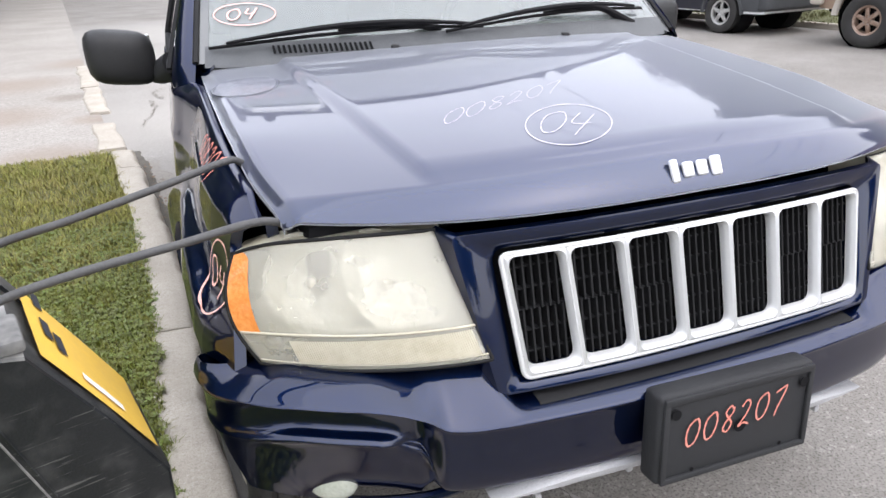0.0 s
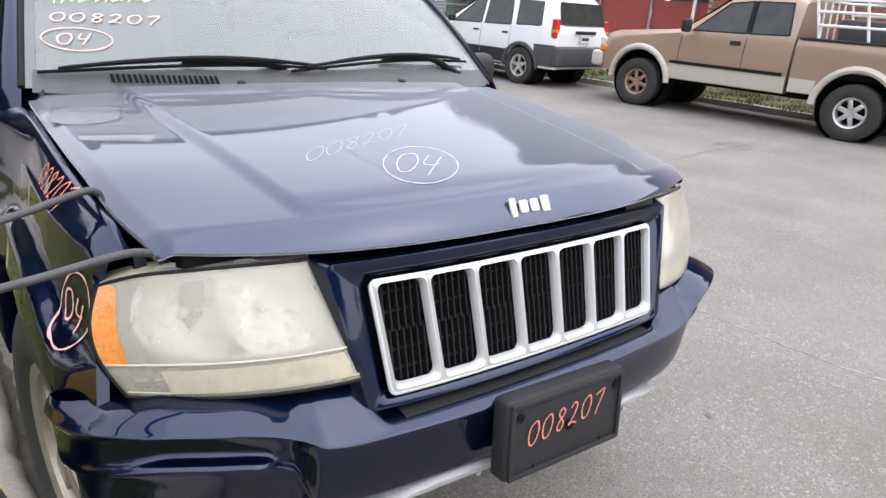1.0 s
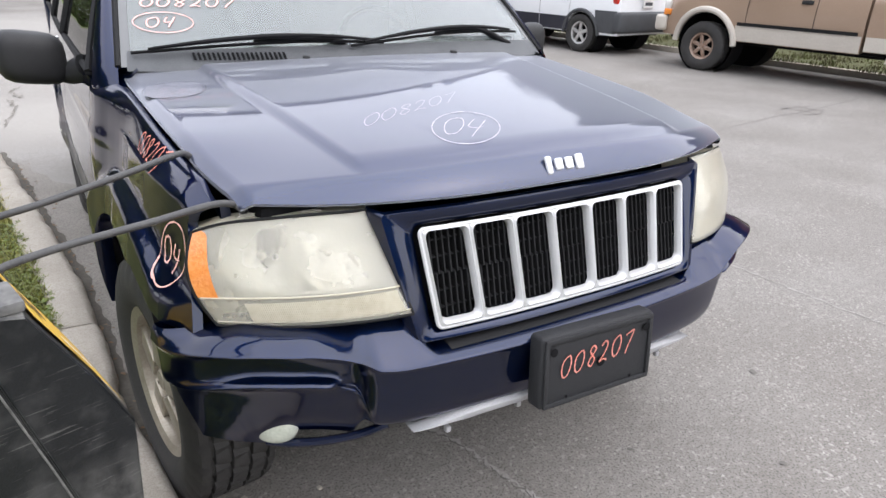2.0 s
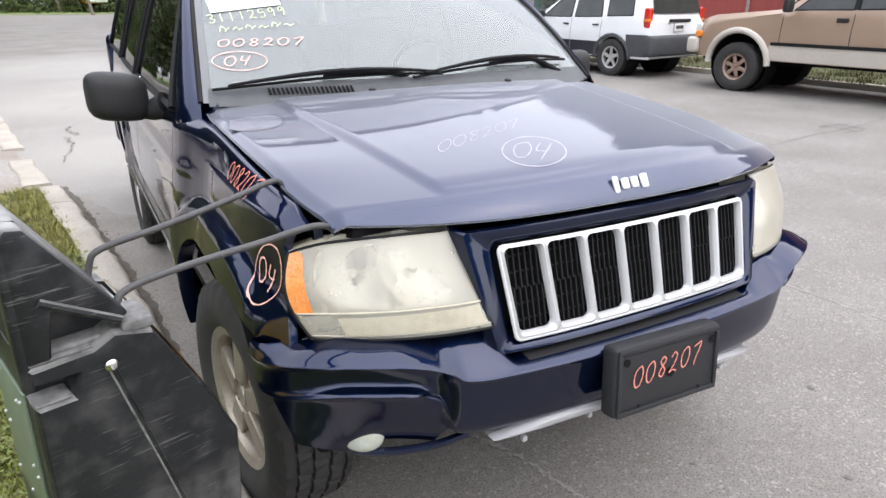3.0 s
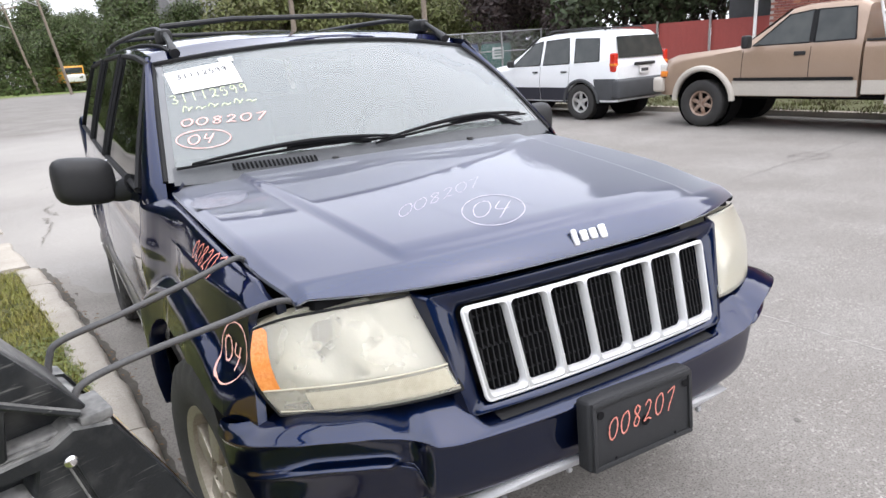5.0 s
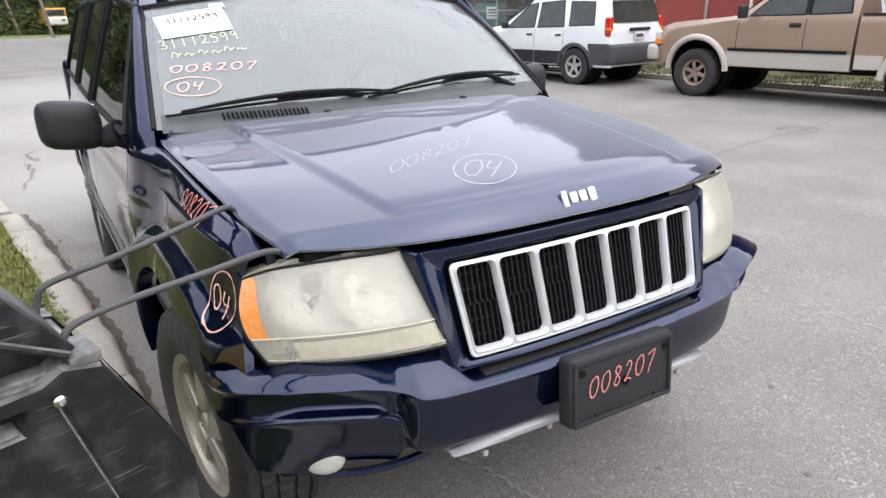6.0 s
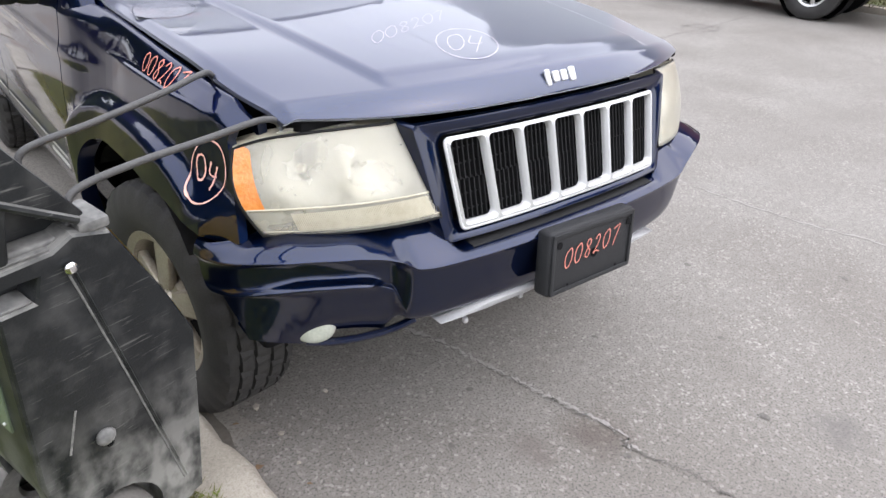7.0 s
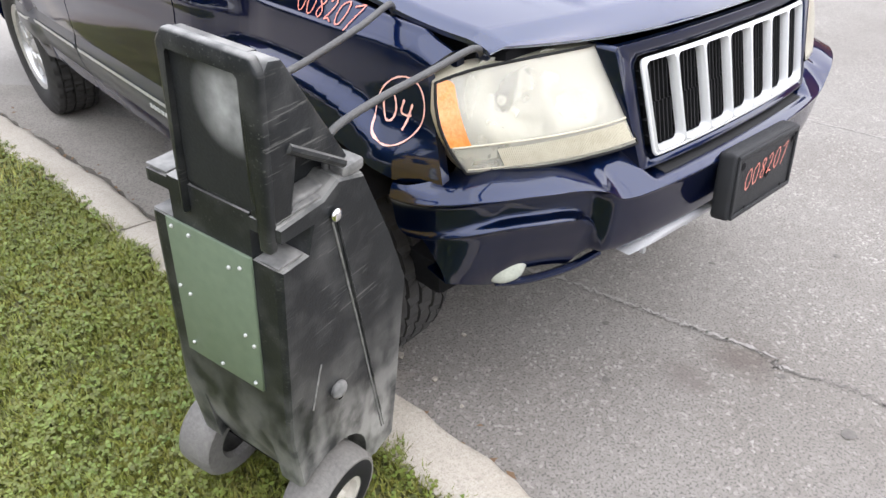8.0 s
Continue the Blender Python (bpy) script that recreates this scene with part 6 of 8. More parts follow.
for w0, w1 in ((0.0, 1), (CW, -1)):
    secs = [(w0, scaled(cheek, 0.18, 0.55, 0.965, 0.982)), (w0 + w1 * 0.004, scaled(cheek, 0.18, 0.55, 0.985, 0.992)), (w0 + w1 * 0.012, cheek), (w0 + w1 * CHEEK, cheek)]
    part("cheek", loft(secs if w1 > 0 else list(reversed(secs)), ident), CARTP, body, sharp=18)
    for uu, zz, su, sw in [(0.030, 0.8635, 0.056, 0.046), (0.052, 0.9450, 0.098, 0.046)]:
        part("dusty_ledge", box((uu, w0 + w1 * 0.029, zz), (su, sw, 0.005), 0.002, 2), DUSTP, body, "grey dust on the ledge" if w1 > 0 else "")
tower = [(0.004, 0.94), (0.004, 1.160), (0.012, 1.178), (0.034, 1.176), (0.16, 0.995), (0.185, 0.94)]
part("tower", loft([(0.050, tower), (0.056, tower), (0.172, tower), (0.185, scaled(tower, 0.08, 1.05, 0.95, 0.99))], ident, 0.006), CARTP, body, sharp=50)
part("tower_side", prism([(0.0, 0.94), (-0.004, 1.160), (0.010, 1.180), (0.034, 1.176), (0.168, 0.985), (0.14, 0.98), (0.045, 1.05), (0.040, 0.94)], lambda u, v, w: (u, 0.052 - w, v), 0.046, 0.006, 2), CARTP, body)
part("pocket_dust", box((0.078, 0.034, 0.950), (0.085, 0.036, 0.012), 0.005, 3), DUSTP, body, "dust lying in the side pocket")
# one thick rim round the grip pocket at the back
rim_line = [(0.006, 0.895), (0.006, 1.165), (0.020, 1.186), (0.172, 1.186), (0.188, 1.165), (0.188, 0.895), (0.178, 0.895), (0.175, 1.156), (0.168, 1.164), (0.044, 1.164), (0.034, 1.154), (0.030, 0.895)]
part("grip_rim", prism(rim_line, lambda u, v, w: (0.008 - w, u, v), 0.018, 0.006, 3), CARTP, body)
part("grip_pocket", grid(lambda u, v: (-0.0005, u, v), span(0.036, 0.173, 12), span(0.955, 1.157, 14)), POCKETP, body, "dusty grip pocket")
part("ridge", tube([(0.035, 0.006, 1.052), (0.085, 0.003, 1.022), (0.150, 0.003, 0.982)], 0.0075, 8), CARTP, body)
part("cable_boss", prism([(0.150, 0.004), (0.206, 0.004), (0.206, 0.085), (0.160, 0.085)], lambda u, v, w: (u, v, 0.948 + w), 0.022, 0.006, 2), DUSTP, body)
# seam and bolts on the side
part("seam", tube([(0.128, -0.001, 0.90), (0.20, -0.002, 0.62), (0.30, -0.001, 0.22)], 0.0026, 6), CARTP, body)
# paler line beside the seam, painted as the highlight on its moulded edge
part("seam", tube([(0.120, -0.0005, 0.89), (0.192, -0.001, 0.62), (0.292, -0.0005, 0.22)], 0.0020, 6), DUSTP, body)
part("scrape", tube([(0.060, 0.001, 0.50), (0.085, 0.001, 0.60)], 0.0028, 6), DUSTP, body)
for u, z, r in [(0.122, 0.905, 0.012), (0.128, 0.50, 0.02)]:
    bm = bmesh.new()
    bmesh.ops.create_uvsphere(bm, u_segments=18, v_segments=10, radius=r, matrix=Matrix.Translation((u, -0.006, z)) @ Matrix.Diagonal((1, 0.6, 1, 1)))
    part("bolt", bm, CHROME if r < 0.015 else DUSTP, body)
# near-black disc painted as the shade inside a hole
part("bolt_hole", tube([(0.134, -0.003, 0.475), (0.134, -0.0065, 0.475)], 0.008, 12), DARK, body)
panel = part("green_panel", box((-0.002, 0.1465, 0.719), (0.006, 0.184, 0.294), 0.002), GREENP, cart, "faded green cover panel with small screws")
for v, z in [(0.224, 0.853), (0.186, 0.851), (0.078, 0.838), (0.102, 0.828), (0.228, 0.728), (0.206, 0.720), (0.082, 0.695), (0.064, 0.680), (0.218, 0.600), (0.148, 0.588), (0.07, 0.588)]:
    bm = bmesh.new()
    bmesh.ops.create_uvsphere(bm, u_segments=10, v_segments=6, radius=0.0036, matrix=Matrix.Translation((-0.0062, v, z)))
    part("screw", bm, ZINC, panel)
# yellow label on the sloping front
sl = Vector((0.352 - 0.200, 0, 0.637 - 0.945)).normalized()
sn = Vector((-sl.z, 0, sl.x)).normalized()
if sn.x < 0:
    sn = -sn


def on_slope(a, v, lift=0.002):
    base = Vector((0.200, 0, 0.945)) + sl * a
    return Vector((base.x, v, base.z)) + sn * (lift + 0.012 * math.sin(min(1, a / 0.35) * math.pi) * 0.2)


label = part("warning_label", grid(lambda v, a: on_slope(a, v, 0.006), span(0.03, CW - 0.03, 4), span(0.03, 0.31, 8)), YELLOW, cart, "yellow warning label with dark bars")
for a, v in [(0.06, 0.12), (0.085, 0.10), (0.06, 0.22)]:
    part("label_bar", grid(lambda q, p: on_slope(a + 0.02 * p, v + 0.06 * q, 0.0085), span(0, 1, 3), span(0, 1, 3)), INK, label)
part("label_strip", grid(lambda q, p: on_slope(0.13 + 0.1 * p, 0.06 + 0.02 * q, 0.0085), span(0, 1, 3), span(0, 1, 3)), PAPER, label)

for v, s in ((0.0, -1), (CW, 1)):
    w = new("wheel")
    w.parent = cart
    w.location = (WU, v + (0.004 if s < 0 else 0.026), WZ)
    hw = 0.046
    prof = [(-hw * 0.7, 0.052), (-hw, 0.060), (-hw, 0.100), (-hw * 0.82, 0.108), (-hw * 0.3, WR), (hw * 0.3, WR), (hw * 0.82, 0.108), (hw, 0.100), (hw, 0.060), (hw * 0.7, 0.052)]
    part("tyre", lathe(prof, "y", 40), DUSTYTYRE, w)
    part("hub", lathe([(hw * 0.95 * s, 0.055), (hw * 0.9 * s, 0.046), (hw * 0.55 * s, 0.041), (hw * 0.5 * s, 0.020), (hw * 0.8 * s, 0.014), (hw * 0.85 * s, 0.008), (hw * 0.85 * s, 0.0005)], "y", 32), HUBW, w, "dirty white plastic hub")
    part("rim_ring", lathe([(hw * s * 0.99, 0.056), (hw * s * 1.03, 0.062), (hw * s * 1.03, 0.090), (hw * s * 0.98, 0.098)], "y", 40), TRIM, w)
part("label_bar", tube([(WU + 0.077 * math.cos(a), -0.0445, WZ + 0.077 * math.sin(a)) for a in span(2.2, 4.4, 16)], 0.0042, 5), DUSTYTYRE, cart, "worn lettering band on the tyre")
part("axle", tube([(WU, -0.01, WZ), (WU, CW + 0.06, WZ)], 0.012, 10), DARK, cart)
part("front_foot", box((0.31, CW / 2, 0.105), (0.06, CW * 0.8, 0.05), 0.012), CARTP, cart)

# cables from the cart into the open hood, lying over the fender edge
inv = cart_m.inverted()
for pts in ([(-1.150, 0.172, 0.955), (-1.143, 0.178, 0.985), (-1.118, 0.190, 1.012), (-1.02, 0.21, 1.028), (-0.87, 0.235, 1.040), (-0.765, 0.252, 1.050), (-0.718, 0.266, 1.040), (-0.69, 0.285, 1.010)],
            [(-1.180, 0.375, 0.95), (-1.171, 0.381, 1.0), (-1.145, 0.386, 1.028), (-1.03, 0.40, 1.05), (-0.88, 0.435, 1.078), (-0.785, 0.473, 1.094), (-0.752, 0.492, 1.088), (-0.73, 0.51, 1.05)]):
    part("cable", tube([inv @ p for p in catmull(pts, 10)], 0.0068, 10), CABLEM, cart, "thick grey rubber jumper cable")

# ---- parked vehicles across the street ----
WHITEP = mat("white_car_paint", (0.78, 0.79, 0.80), 0.3, 0, (0.7, 0.71, 0.72), 2, 40, 0, 0.6, coat=0.8)
TANP = mat("tan_metallic_paint", (0.36, 0.255, 0.185), 0.38, 0.35, (0.31, 0.22, 0.155), 2, 60, 0, 0.7, coat=0.7)
BEIGEP = mat("pale_beige_paint", (0.55, 0.51, 0.45), 0.4, 0.1, (0.45, 0.41, 0.36), 3, 50, 0, 0.8, coat=0.4)
GREYCL = mat("grey_cladding", (0.075, 0.078, 0.084), 0.55, 0, (0.055, 0.057, 0.06), 5, 80, 0.1, spec=0.3)
NAVYCL = mat("dark_door_cladding", (0.02, 0.021, 0.032), 0.4, 0, (0.03, 0.03, 0.04), 5, 80, 0.05)
REDLAMP = mat("red_tail_lamp", (0.6, 0.03, 0.015), 0.15, 0, (0.45, 0.02, 0.01), 15, 60, 0, coat=0.8)
CLEARLAMP = mat("clear_lamp", (0.75, 0.75, 0.72), 0.12, 0.2, (0.6, 0.6, 0.58), 15, 60, 0, coat=0.8)
ORANGEL = mat("orange_lamp", (0.8, 0.25, 0.03), 0.2, 0, None, 15, 60, 0, coat=0.6)
WHITEM = mat("white_painted_steel", (0.8, 0.8, 0.79), 0.45, 0, (0.6, 0.58, 0.55), 6, 60, 0.05)


class Shell:
    """A simple closed car body from side-view curves; y points forwards, z up."""

    def __init__(self, y0, y1, top, belt, half, half_top, sill, arches, arch_r, arch_z):
        self.y0, self.y1, self.sill, self.arches, self.ar, self.az = y0, y1, sill, arches, arch_r, arch_z
        self.top = lambda y: float(np.interp(y, [p[0] for p in top], [p[1] for p in top]))
        self.belt = lambda y: min(float(np.interp(y, [p[0] for p in belt], [p[1] for p in belt])), self.top(y) - 0.02)
        self.half, self.half_top = pchip(half), pchip(half_top)
        self.knots = [p[0] for p in top]

    def low(self, y):
        z = self.sill
        for yc in self.arches:
            d = abs(y - yc)
            if d < self.ar:
                z = max(z, self.az + math.sqrt(self.ar ** 2 - d * d))
        return z

    def x(self, y, z):
        b, t = self.belt(y), self.top(y)
        h = self.half(y)
        if z <= b:
            k = (z - self.sill) / max(0.05, b - self.sill)
            return h * (0.955 + 0.045 * math.sin(math.pi * min(1, max(0, k)) * 0.72 + 0.25)) - 0.02 * smooth(0.6, 1, k)
        k = (z - b) / max(0.03, t - b)
        hb = self.x(y, b)
        return hb + (self.half_top(y) - hb) * k

    def mesh(self):
        ys = set(span(self.y0, self.y1, 44)) | set(k for k in self.knots if self.y0 <= k <= self.y1)
        for yc in self.arches:
            ys |= set(yc - self.ar * math.cos(math.pi * i / 14) for i in range(15))
        rows = []
        for y in sorted(ys):
            lo, b, t = self.low(y), self.belt(y), self.top(y)
            half = [(self.x(y, z), z) for z in span(lo, b, 9)]
            tt = b + (t - b) * 0.90
            half += [(self.x(y, z), z) for z in span(b, tt, 5)[1:]]
            ht = half[-1][0]
            half += [(ht * 0.95, t - (t - tt) * 0.35), (ht * 0.8, t), (ht * 0.4, t + 0.012), (0, t + 0.015)]
            half = [(half[0][0] - 0.08, half[0][1] + 0.01)] + half
            rows.append([(x, y, z) for x, z in half] + [(-x, y, z) for x, z in reversed(half[:-1])])
        bm = bmesh.new()
        vs = lattice(bm, rows)
        bm.faces.new(vs[0])
        bm.faces.new(list(reversed(vs[-1])))
        bm.normal_update()
        bmesh.ops.triangulate(bm, faces=[f for f in bm.faces if len(f.verts) > 4], ngon_method="EAR_CLIP")
        return bm

    def patch(self, side, corners, lift, nu=8, nv=6):
        """A pane lying on the side: corners (y, z) lower back, lower front, upper front, upper back."""
        a, b, c, d = corners

        def f(u, v):
            y = (a[0] + (b[0] - a[0]) * u) * (1 - v) + (d[0] + (c[0] - d[0]) * u) * v
            z = (a[1] + (b[1] - a[1]) * u) * (1 - v) + (d[1] + (c[1] - d[1]) * u) * v
            return ((self.x(y, z) + lift) * side, y, z)
        return grid(f, span(0, 1, nu), span(0, 1, nv))


def street_pose(x, y, turn):
    return pose(x, y, 0, 0, 0, turn)


# white estate car
suv = thing("white_suv", street_pose(9.12, 10.70, 5.8), "white compact SUV with grey lower cladding, parked at the far kerb", "car")
sh = Shell(-2.16, 2.2, [(-2.16, 1.02), (-2.1, 1.16), (-1.98, 1.58), (-1.85, 1.68), (-1.4, 1.72), (-0.3, 1.70), (0.05, 1.66), (0.83, 1.13), (1.2, 1.08), (1.85, 0.99), (2.08, 0.88), (2.2, 0.62)],
           [(-2.2, 1.0), (-1.8, 1.09), (0.7, 1.04), (0.9, 1.02), (2.0, 0.86), (2.2, 0.55)],
           [(-2.16, 0.80), (-2.0, 0.86), (-1.4, 0.89), (1.3, 0.89), (1.9, 0.83), (2.2, 0.62)], [(-2.16, 0.68), (-1.9, 0.64), (0.0, 0.62), (0.8, 0.76), (1.9, 0.76), (2.2, 0.55)],
           0.36, (-1.31, 1.31), 0.40, 0.34)
part("body", sh.mesh(), WHITEP, suv, sharp=35)
for sgn in (-1, 1):
    for cs in [[(-0.15, 1.09), (0.70, 1.07), (0.16, 1.53), (-0.10, 1.57)], [(-0.98, 1.11), (-0.25, 1.09), (-0.20, 1.57), (-0.84, 1.60)], [(-1.74, 1.14), (-1.12, 1.12), (-1.02, 1.58), (-1.64, 1.56)]]:
        w = part("side_window", sh.patch(sgn, cs, 0.006), FARGLASS, suv, "dark side window")
        ring = [(cs[0]), (cs[1]), (cs[2]), (cs[3]), (cs[0])]
        part("window_frame", tube([((sh.x(y, z) + 0.004) * sgn, y, z) for y, z in ring], 0.012, 6), TRIM, w)
    for y0, y1 in [(-1.0, -0.2), (-0.18, 0.80)]:
        part("cladding", sh.patch(sgn, [(y0, 0.38), (y1, 0.38), (y1, 0.64), (y0, 0.64)], 0.012), NAVYCL, suv, "dark lower door cladding")
        part("door_handle", box(((sh.x(y0 + 0.12, 0.95) + 0.012) * sgn, y0 + 0.14, 0.95), (0.03, 0.15, 0.03), 0.01), BLACKP, suv)
        part("door_gap", sh.patch(sgn, [(y0 - 0.004, 0.4), (y0 + 0.004, 0.4), (y0 + 0.004, 1.05), (y0 - 0.004, 1.05)], 0.003, 3, 8), TRIM, suv)
    part("rear_cladding", sh.patch(sgn, [(-2.13, 0.40), (-1.70, 0.40), (-1.66, 0.80), (-2.13, 0.80)], 0.014), GREYCL, suv, "grey bumper corner cladding")
    for yc in (-1.31, 1.31):
        ring = [(yc - 0.44 * math.cos(math.pi * i / 16), 0.34 + 0.44 * math.sin(math.pi * i / 16)) for i in range(17)]
        part("arch_trim", tube([((sh.x(y, max(z, 0.37)) + 0.006) * sgn, y, z) for y, z in ring], 0.035, 6), GREYCL if yc < 0 else WHITEP, suv)
        bm = lathe([(0.8 * sgn, 0.40), (0.45 * sgn, 0.40), (0.45 * sgn, 0.0005)], "x", 24)
        bmesh.ops.translate(bm, vec=(0, yc, 0.36), verts=bm.verts)
        part("wheel_housing", bm, DARK, suv)
        wheel(suv, (0.79 * sgn, yc, 0.355), 0.355, 0.225, 0.205, 5, ALLOY2, sgn, tread=False, seg=40, width=0.36)
    part("tail_lamp", box((sgn * 0.775, -2.06, 1.10), (0.12, 0.13, 0.36), 0.03), REDLAMP, suv, "red tail lamp with clear middle")
    part("tail_lamp_band", box((sgn * 0.778, -2.062, 1.06), (0.124, 0.134, 0.05), 0.01), ORANGEL, suv)
    part("headlamp", box((sgn * 0.66, 2.08, 0.82), (0.24, 0.16, 0.14), 0.04), CLEARLAMP, suv)
    part("door_mirror", box((sgn * 0.97, 0.62, 1.13), (0.17, 0.10, 0.14), 0.035, 3), BLACKP, suv)
    part("roof_rail", tube(catmull([(sgn * 0.58, -0.1, 1.71), (sgn * 0.58, -0.3, 1.755), (sgn * 0.58, -1.5, 1.765), (sgn * 0.58, -1.7, 1.71)], 6), 0.015, 6), BLACKP, suv)
for yy in (-0.3, -1.2):
    part("cross_bar", tube([(-0.58, yy, 1.765), (0.58, yy, 1.765)], 0.014, 6), BLACKP, suv)
tail = grid(lambda u, v: (u * (0.70 - 0.06 * v), -2.105 + 0.115 * v - 0.006 - 0.025 * (1 - u * u), 1.18 + 0.40 * v), span(-1, 1, 12), span(0, 1, 6))
part("rear_window", tail, FARGLASS, suv, "dark rear window")
part("rear_bumper", box((0, -2.14, 0.60), (1.70, 0.22, 0.38), 0.06, 3), GREYCL, suv, "grey plastic rear bumper")
part("tailgate_handle", box((0, -2.19, 1.05), (0.62, 0.04, 0.06), 0.015), BLACKP, suv)
part("number_plate", box((0, -2.185, 0.93), (0.305, 0.012, 0.15), 0.004), WHITEM, suv, "white number plate with plain bars")
part("plate_bar", box((0, -2.193, 0.93), (0.22, 0.003, 0.06), 0.0), GREYCL, suv)
part("front_bumper", box((0, 2.14, 0.52), (1.6, 0.2, 0.3), 0.06, 3), GREYCL, suv)
part("windscreen", grid(lambda u, v: (u * (0.72 - 0.10 * v), 0.80 - 0.68 * v + 0.01, 1.165 + 0.46 * v + 0.008), span(-1, 1, 10), span(0, 1, 6)), FARGLASS, suv)
part("underbody", box((0, 0, 0.42), (1.5, 3.9, 0.2), 0.03), DARK, suv)

# tan pickup
truck = thing("pickup_truck", street_pose(9.78, 5.10, 8.3), "tan pickup truck with white ladder rack at the far kerb", "truck")
ts = Shell(-0.72, 2.55, [(-0.72, 1.80), (-0.62, 1.855), (-0.3, 1.875), (0.15, 1.86), (0.35, 1.82), (1.02, 1.31), (1.2, 1.285), (2.2, 1.20), (2.45, 1.13), (2.55, 0.85)],
           [(-0.72, 1.28), (0.9, 1.25), (1.05, 1.24), (2.3, 1.08), (2.55, 0.8)],
           [(-0.72, 0.90), (1.0, 0.90), (1.8, 0.90), (2.3, 0.86), (2.55, 0.74)], [(-0.72, 0.70), (0.2, 0.66), (1.0, 0.78), (2.0, 0.80), (2.55, 0.68)],
           0.52, (1.665,), 0.50, 0.44)
part("cab", ts.mesh(), TANP, truck, sharp=35)
TWR, TWH = 0.388, 0.392
for sgn in (-1, 1):
    for cs in [[(0.0, 1.31), (0.86, 1.29), (0.38, 1.72), (0.03, 1.77)], [(-0.62, 1.33), (-0.06, 1.31), (-0.03, 1.77), (-0.55, 1.77)]]:
        w = part("side_window", ts.patch(sgn, cs, 0.006), FARGLASS, truck, "dark cab side window")
        part("window_frame", tube([((ts.x(y, z) + 0.004) * sgn, y, z) for y, z in cs + cs[:1]], 0.012, 6), TRIM, w)
    part("pillar_trim", ts.patch(sgn, [(-0.075, 1.31), (0.015, 1.31), (0.04, 1.77), (-0.045, 1.77)], 0.009, 4), TRIM, truck)
    part("lower_panel", ts.patch(sgn, [(-0.71, 0.53), (1.15, 0.53), (1.15, 0.76), (-0.71, 0.76)], 0.005, 20), BEIGEP, truck, "pale beige lower panel")
    part("side_moulding", ts.patch(sgn, [(-0.66, 0.76), (1.12, 0.76), (1.12, 0.81), (-0.66, 0.81)], 0.02, 20), TRIM, truck)
    part("door_handle", box(((ts.x(0.10, 1.16) + 0.01) * sgn, 0.12, 1.16), (0.03, 0.17, 0.06), 0.012), BLACKP, truck)
    for yy in (-0.03, 1.0):
        part("door_gap", ts.patch(sgn, [(yy - 0.005, 0.55), (yy + 0.005, 0.55), (yy + 0.005, 1.25), (yy - 0.005, 1.25)], 0.004, 3, 8), TRIM, truck)
    ring = [(1.665 - 0.53 * math.cos(math.pi * i / 18), 0.44 + 0.53 * math.sin(math.pi * i / 18)) for i in range(19)]
    part("arch_flare", tube([((ts.x(y, max(z, 0.54)) + 0.02) * sgn, y, z) for y, z in ring], 0.05, 8), BEIGEP, truck, "pale beige wheel arch flare")
    ring = [(-1.665 - 0.53 * math.cos(math.pi * i / 18), 0.44 + 0.53 * math.sin(math.pi * i / 18)) for i in range(19)]
    part("arch_flare", tube([(0.915 * sgn, y, z) for y, z in ring], 0.05, 8), BEIGEP, truck, "pale beige wheel arch flare")
    # bed side with arch
    bm = bmesh.new()
    rows = []
    for y in sorted(set(span(-2.88, -0.76, 24)) | set(-1.665 - 0.5 * math.cos(math.pi * i / 14) for i in range(15))):
        d = abs(y + 1.665)
        lo = max(0.56, 0.44 + math.sqrt(max(0, 0.25 - d * d))) if d < 0.5 else 0.56
        rows.append([(0.80 * sgn, y, lo), (0.875 * sgn, y, lo), (0.895 * sgn, y, lo + (1.30 - lo) * 0.4), (0.895 * sgn, y, 1.18), (0.875 * sgn, y, 1.27), (0.86 * sgn, y, 1.30), (0.80 * sgn, y, 1.30), (0.80 * sgn, y, 0.9)])
    vs = lattice(bm, rows)
    bm.faces.new(vs[0])
    bm.faces.new(list(reversed(vs[-1])))
    part("bed_side", bm, TANP, truck)
    for q0, q1 in ((-1.13, -0.77), (-2.87, -2.25)):
        bm = bmesh.new()
        lattice(bm, [[(0.902 * sgn, y, z) for y in span(q0, q1, 2)] for z in (0.57, 0.76)])
        part("bed_lower_panel", bm, BEIGEP, truck)
    part("bed_rail_cap", box((0.845 * sgn, -1.82, 1.31), (0.10, 2.1, 0.03), 0.01), BLACKP, truck)
    for yc, rm in ((1.665, RUSTY), (-1.665, ALLOY2)):
        bm = lathe([(0.82 * sgn, 0.49), (0.45 * sgn, 0.49), (0.45 * sgn, 0.0005)], "x", 24)
        bmesh.ops.translate(bm, vec=(0, yc, 0.44), verts=bm.verts)
        part("wheel_housing", bm, DARK, truck)
        wheel(truck, (0.80 * sgn, yc, TWH), TWR, 0.265, 0.205, 6, rm, sgn, "large off-road tyre on a stained wheel" if yc > 0 else "large off-road tyre on a bright wheel", tread=True, seg=60, width=0.34)
    part("door_mirror", box((sgn * 1.06, 0.86, 1.36), (0.2, 0.1, 0.2), 0.035, 3), BLACKP, truck)
    part("headlamp", box((sgn * 0.66, 2.48, 0.98), (0.3, 0.12, 0.16), 0.03), CLEARLAMP, truck)
    part("turn_lamp", box((sgn * 0.80, 2.44, 0.88), (0.1, 0.14, 0.10), 0.02), ORANGEL, truck)
part("front_bumper", box((0, 2.55, 0.70), (1.72, 0.22, 0.26), 0.05, 3), BEIGEP, truck)
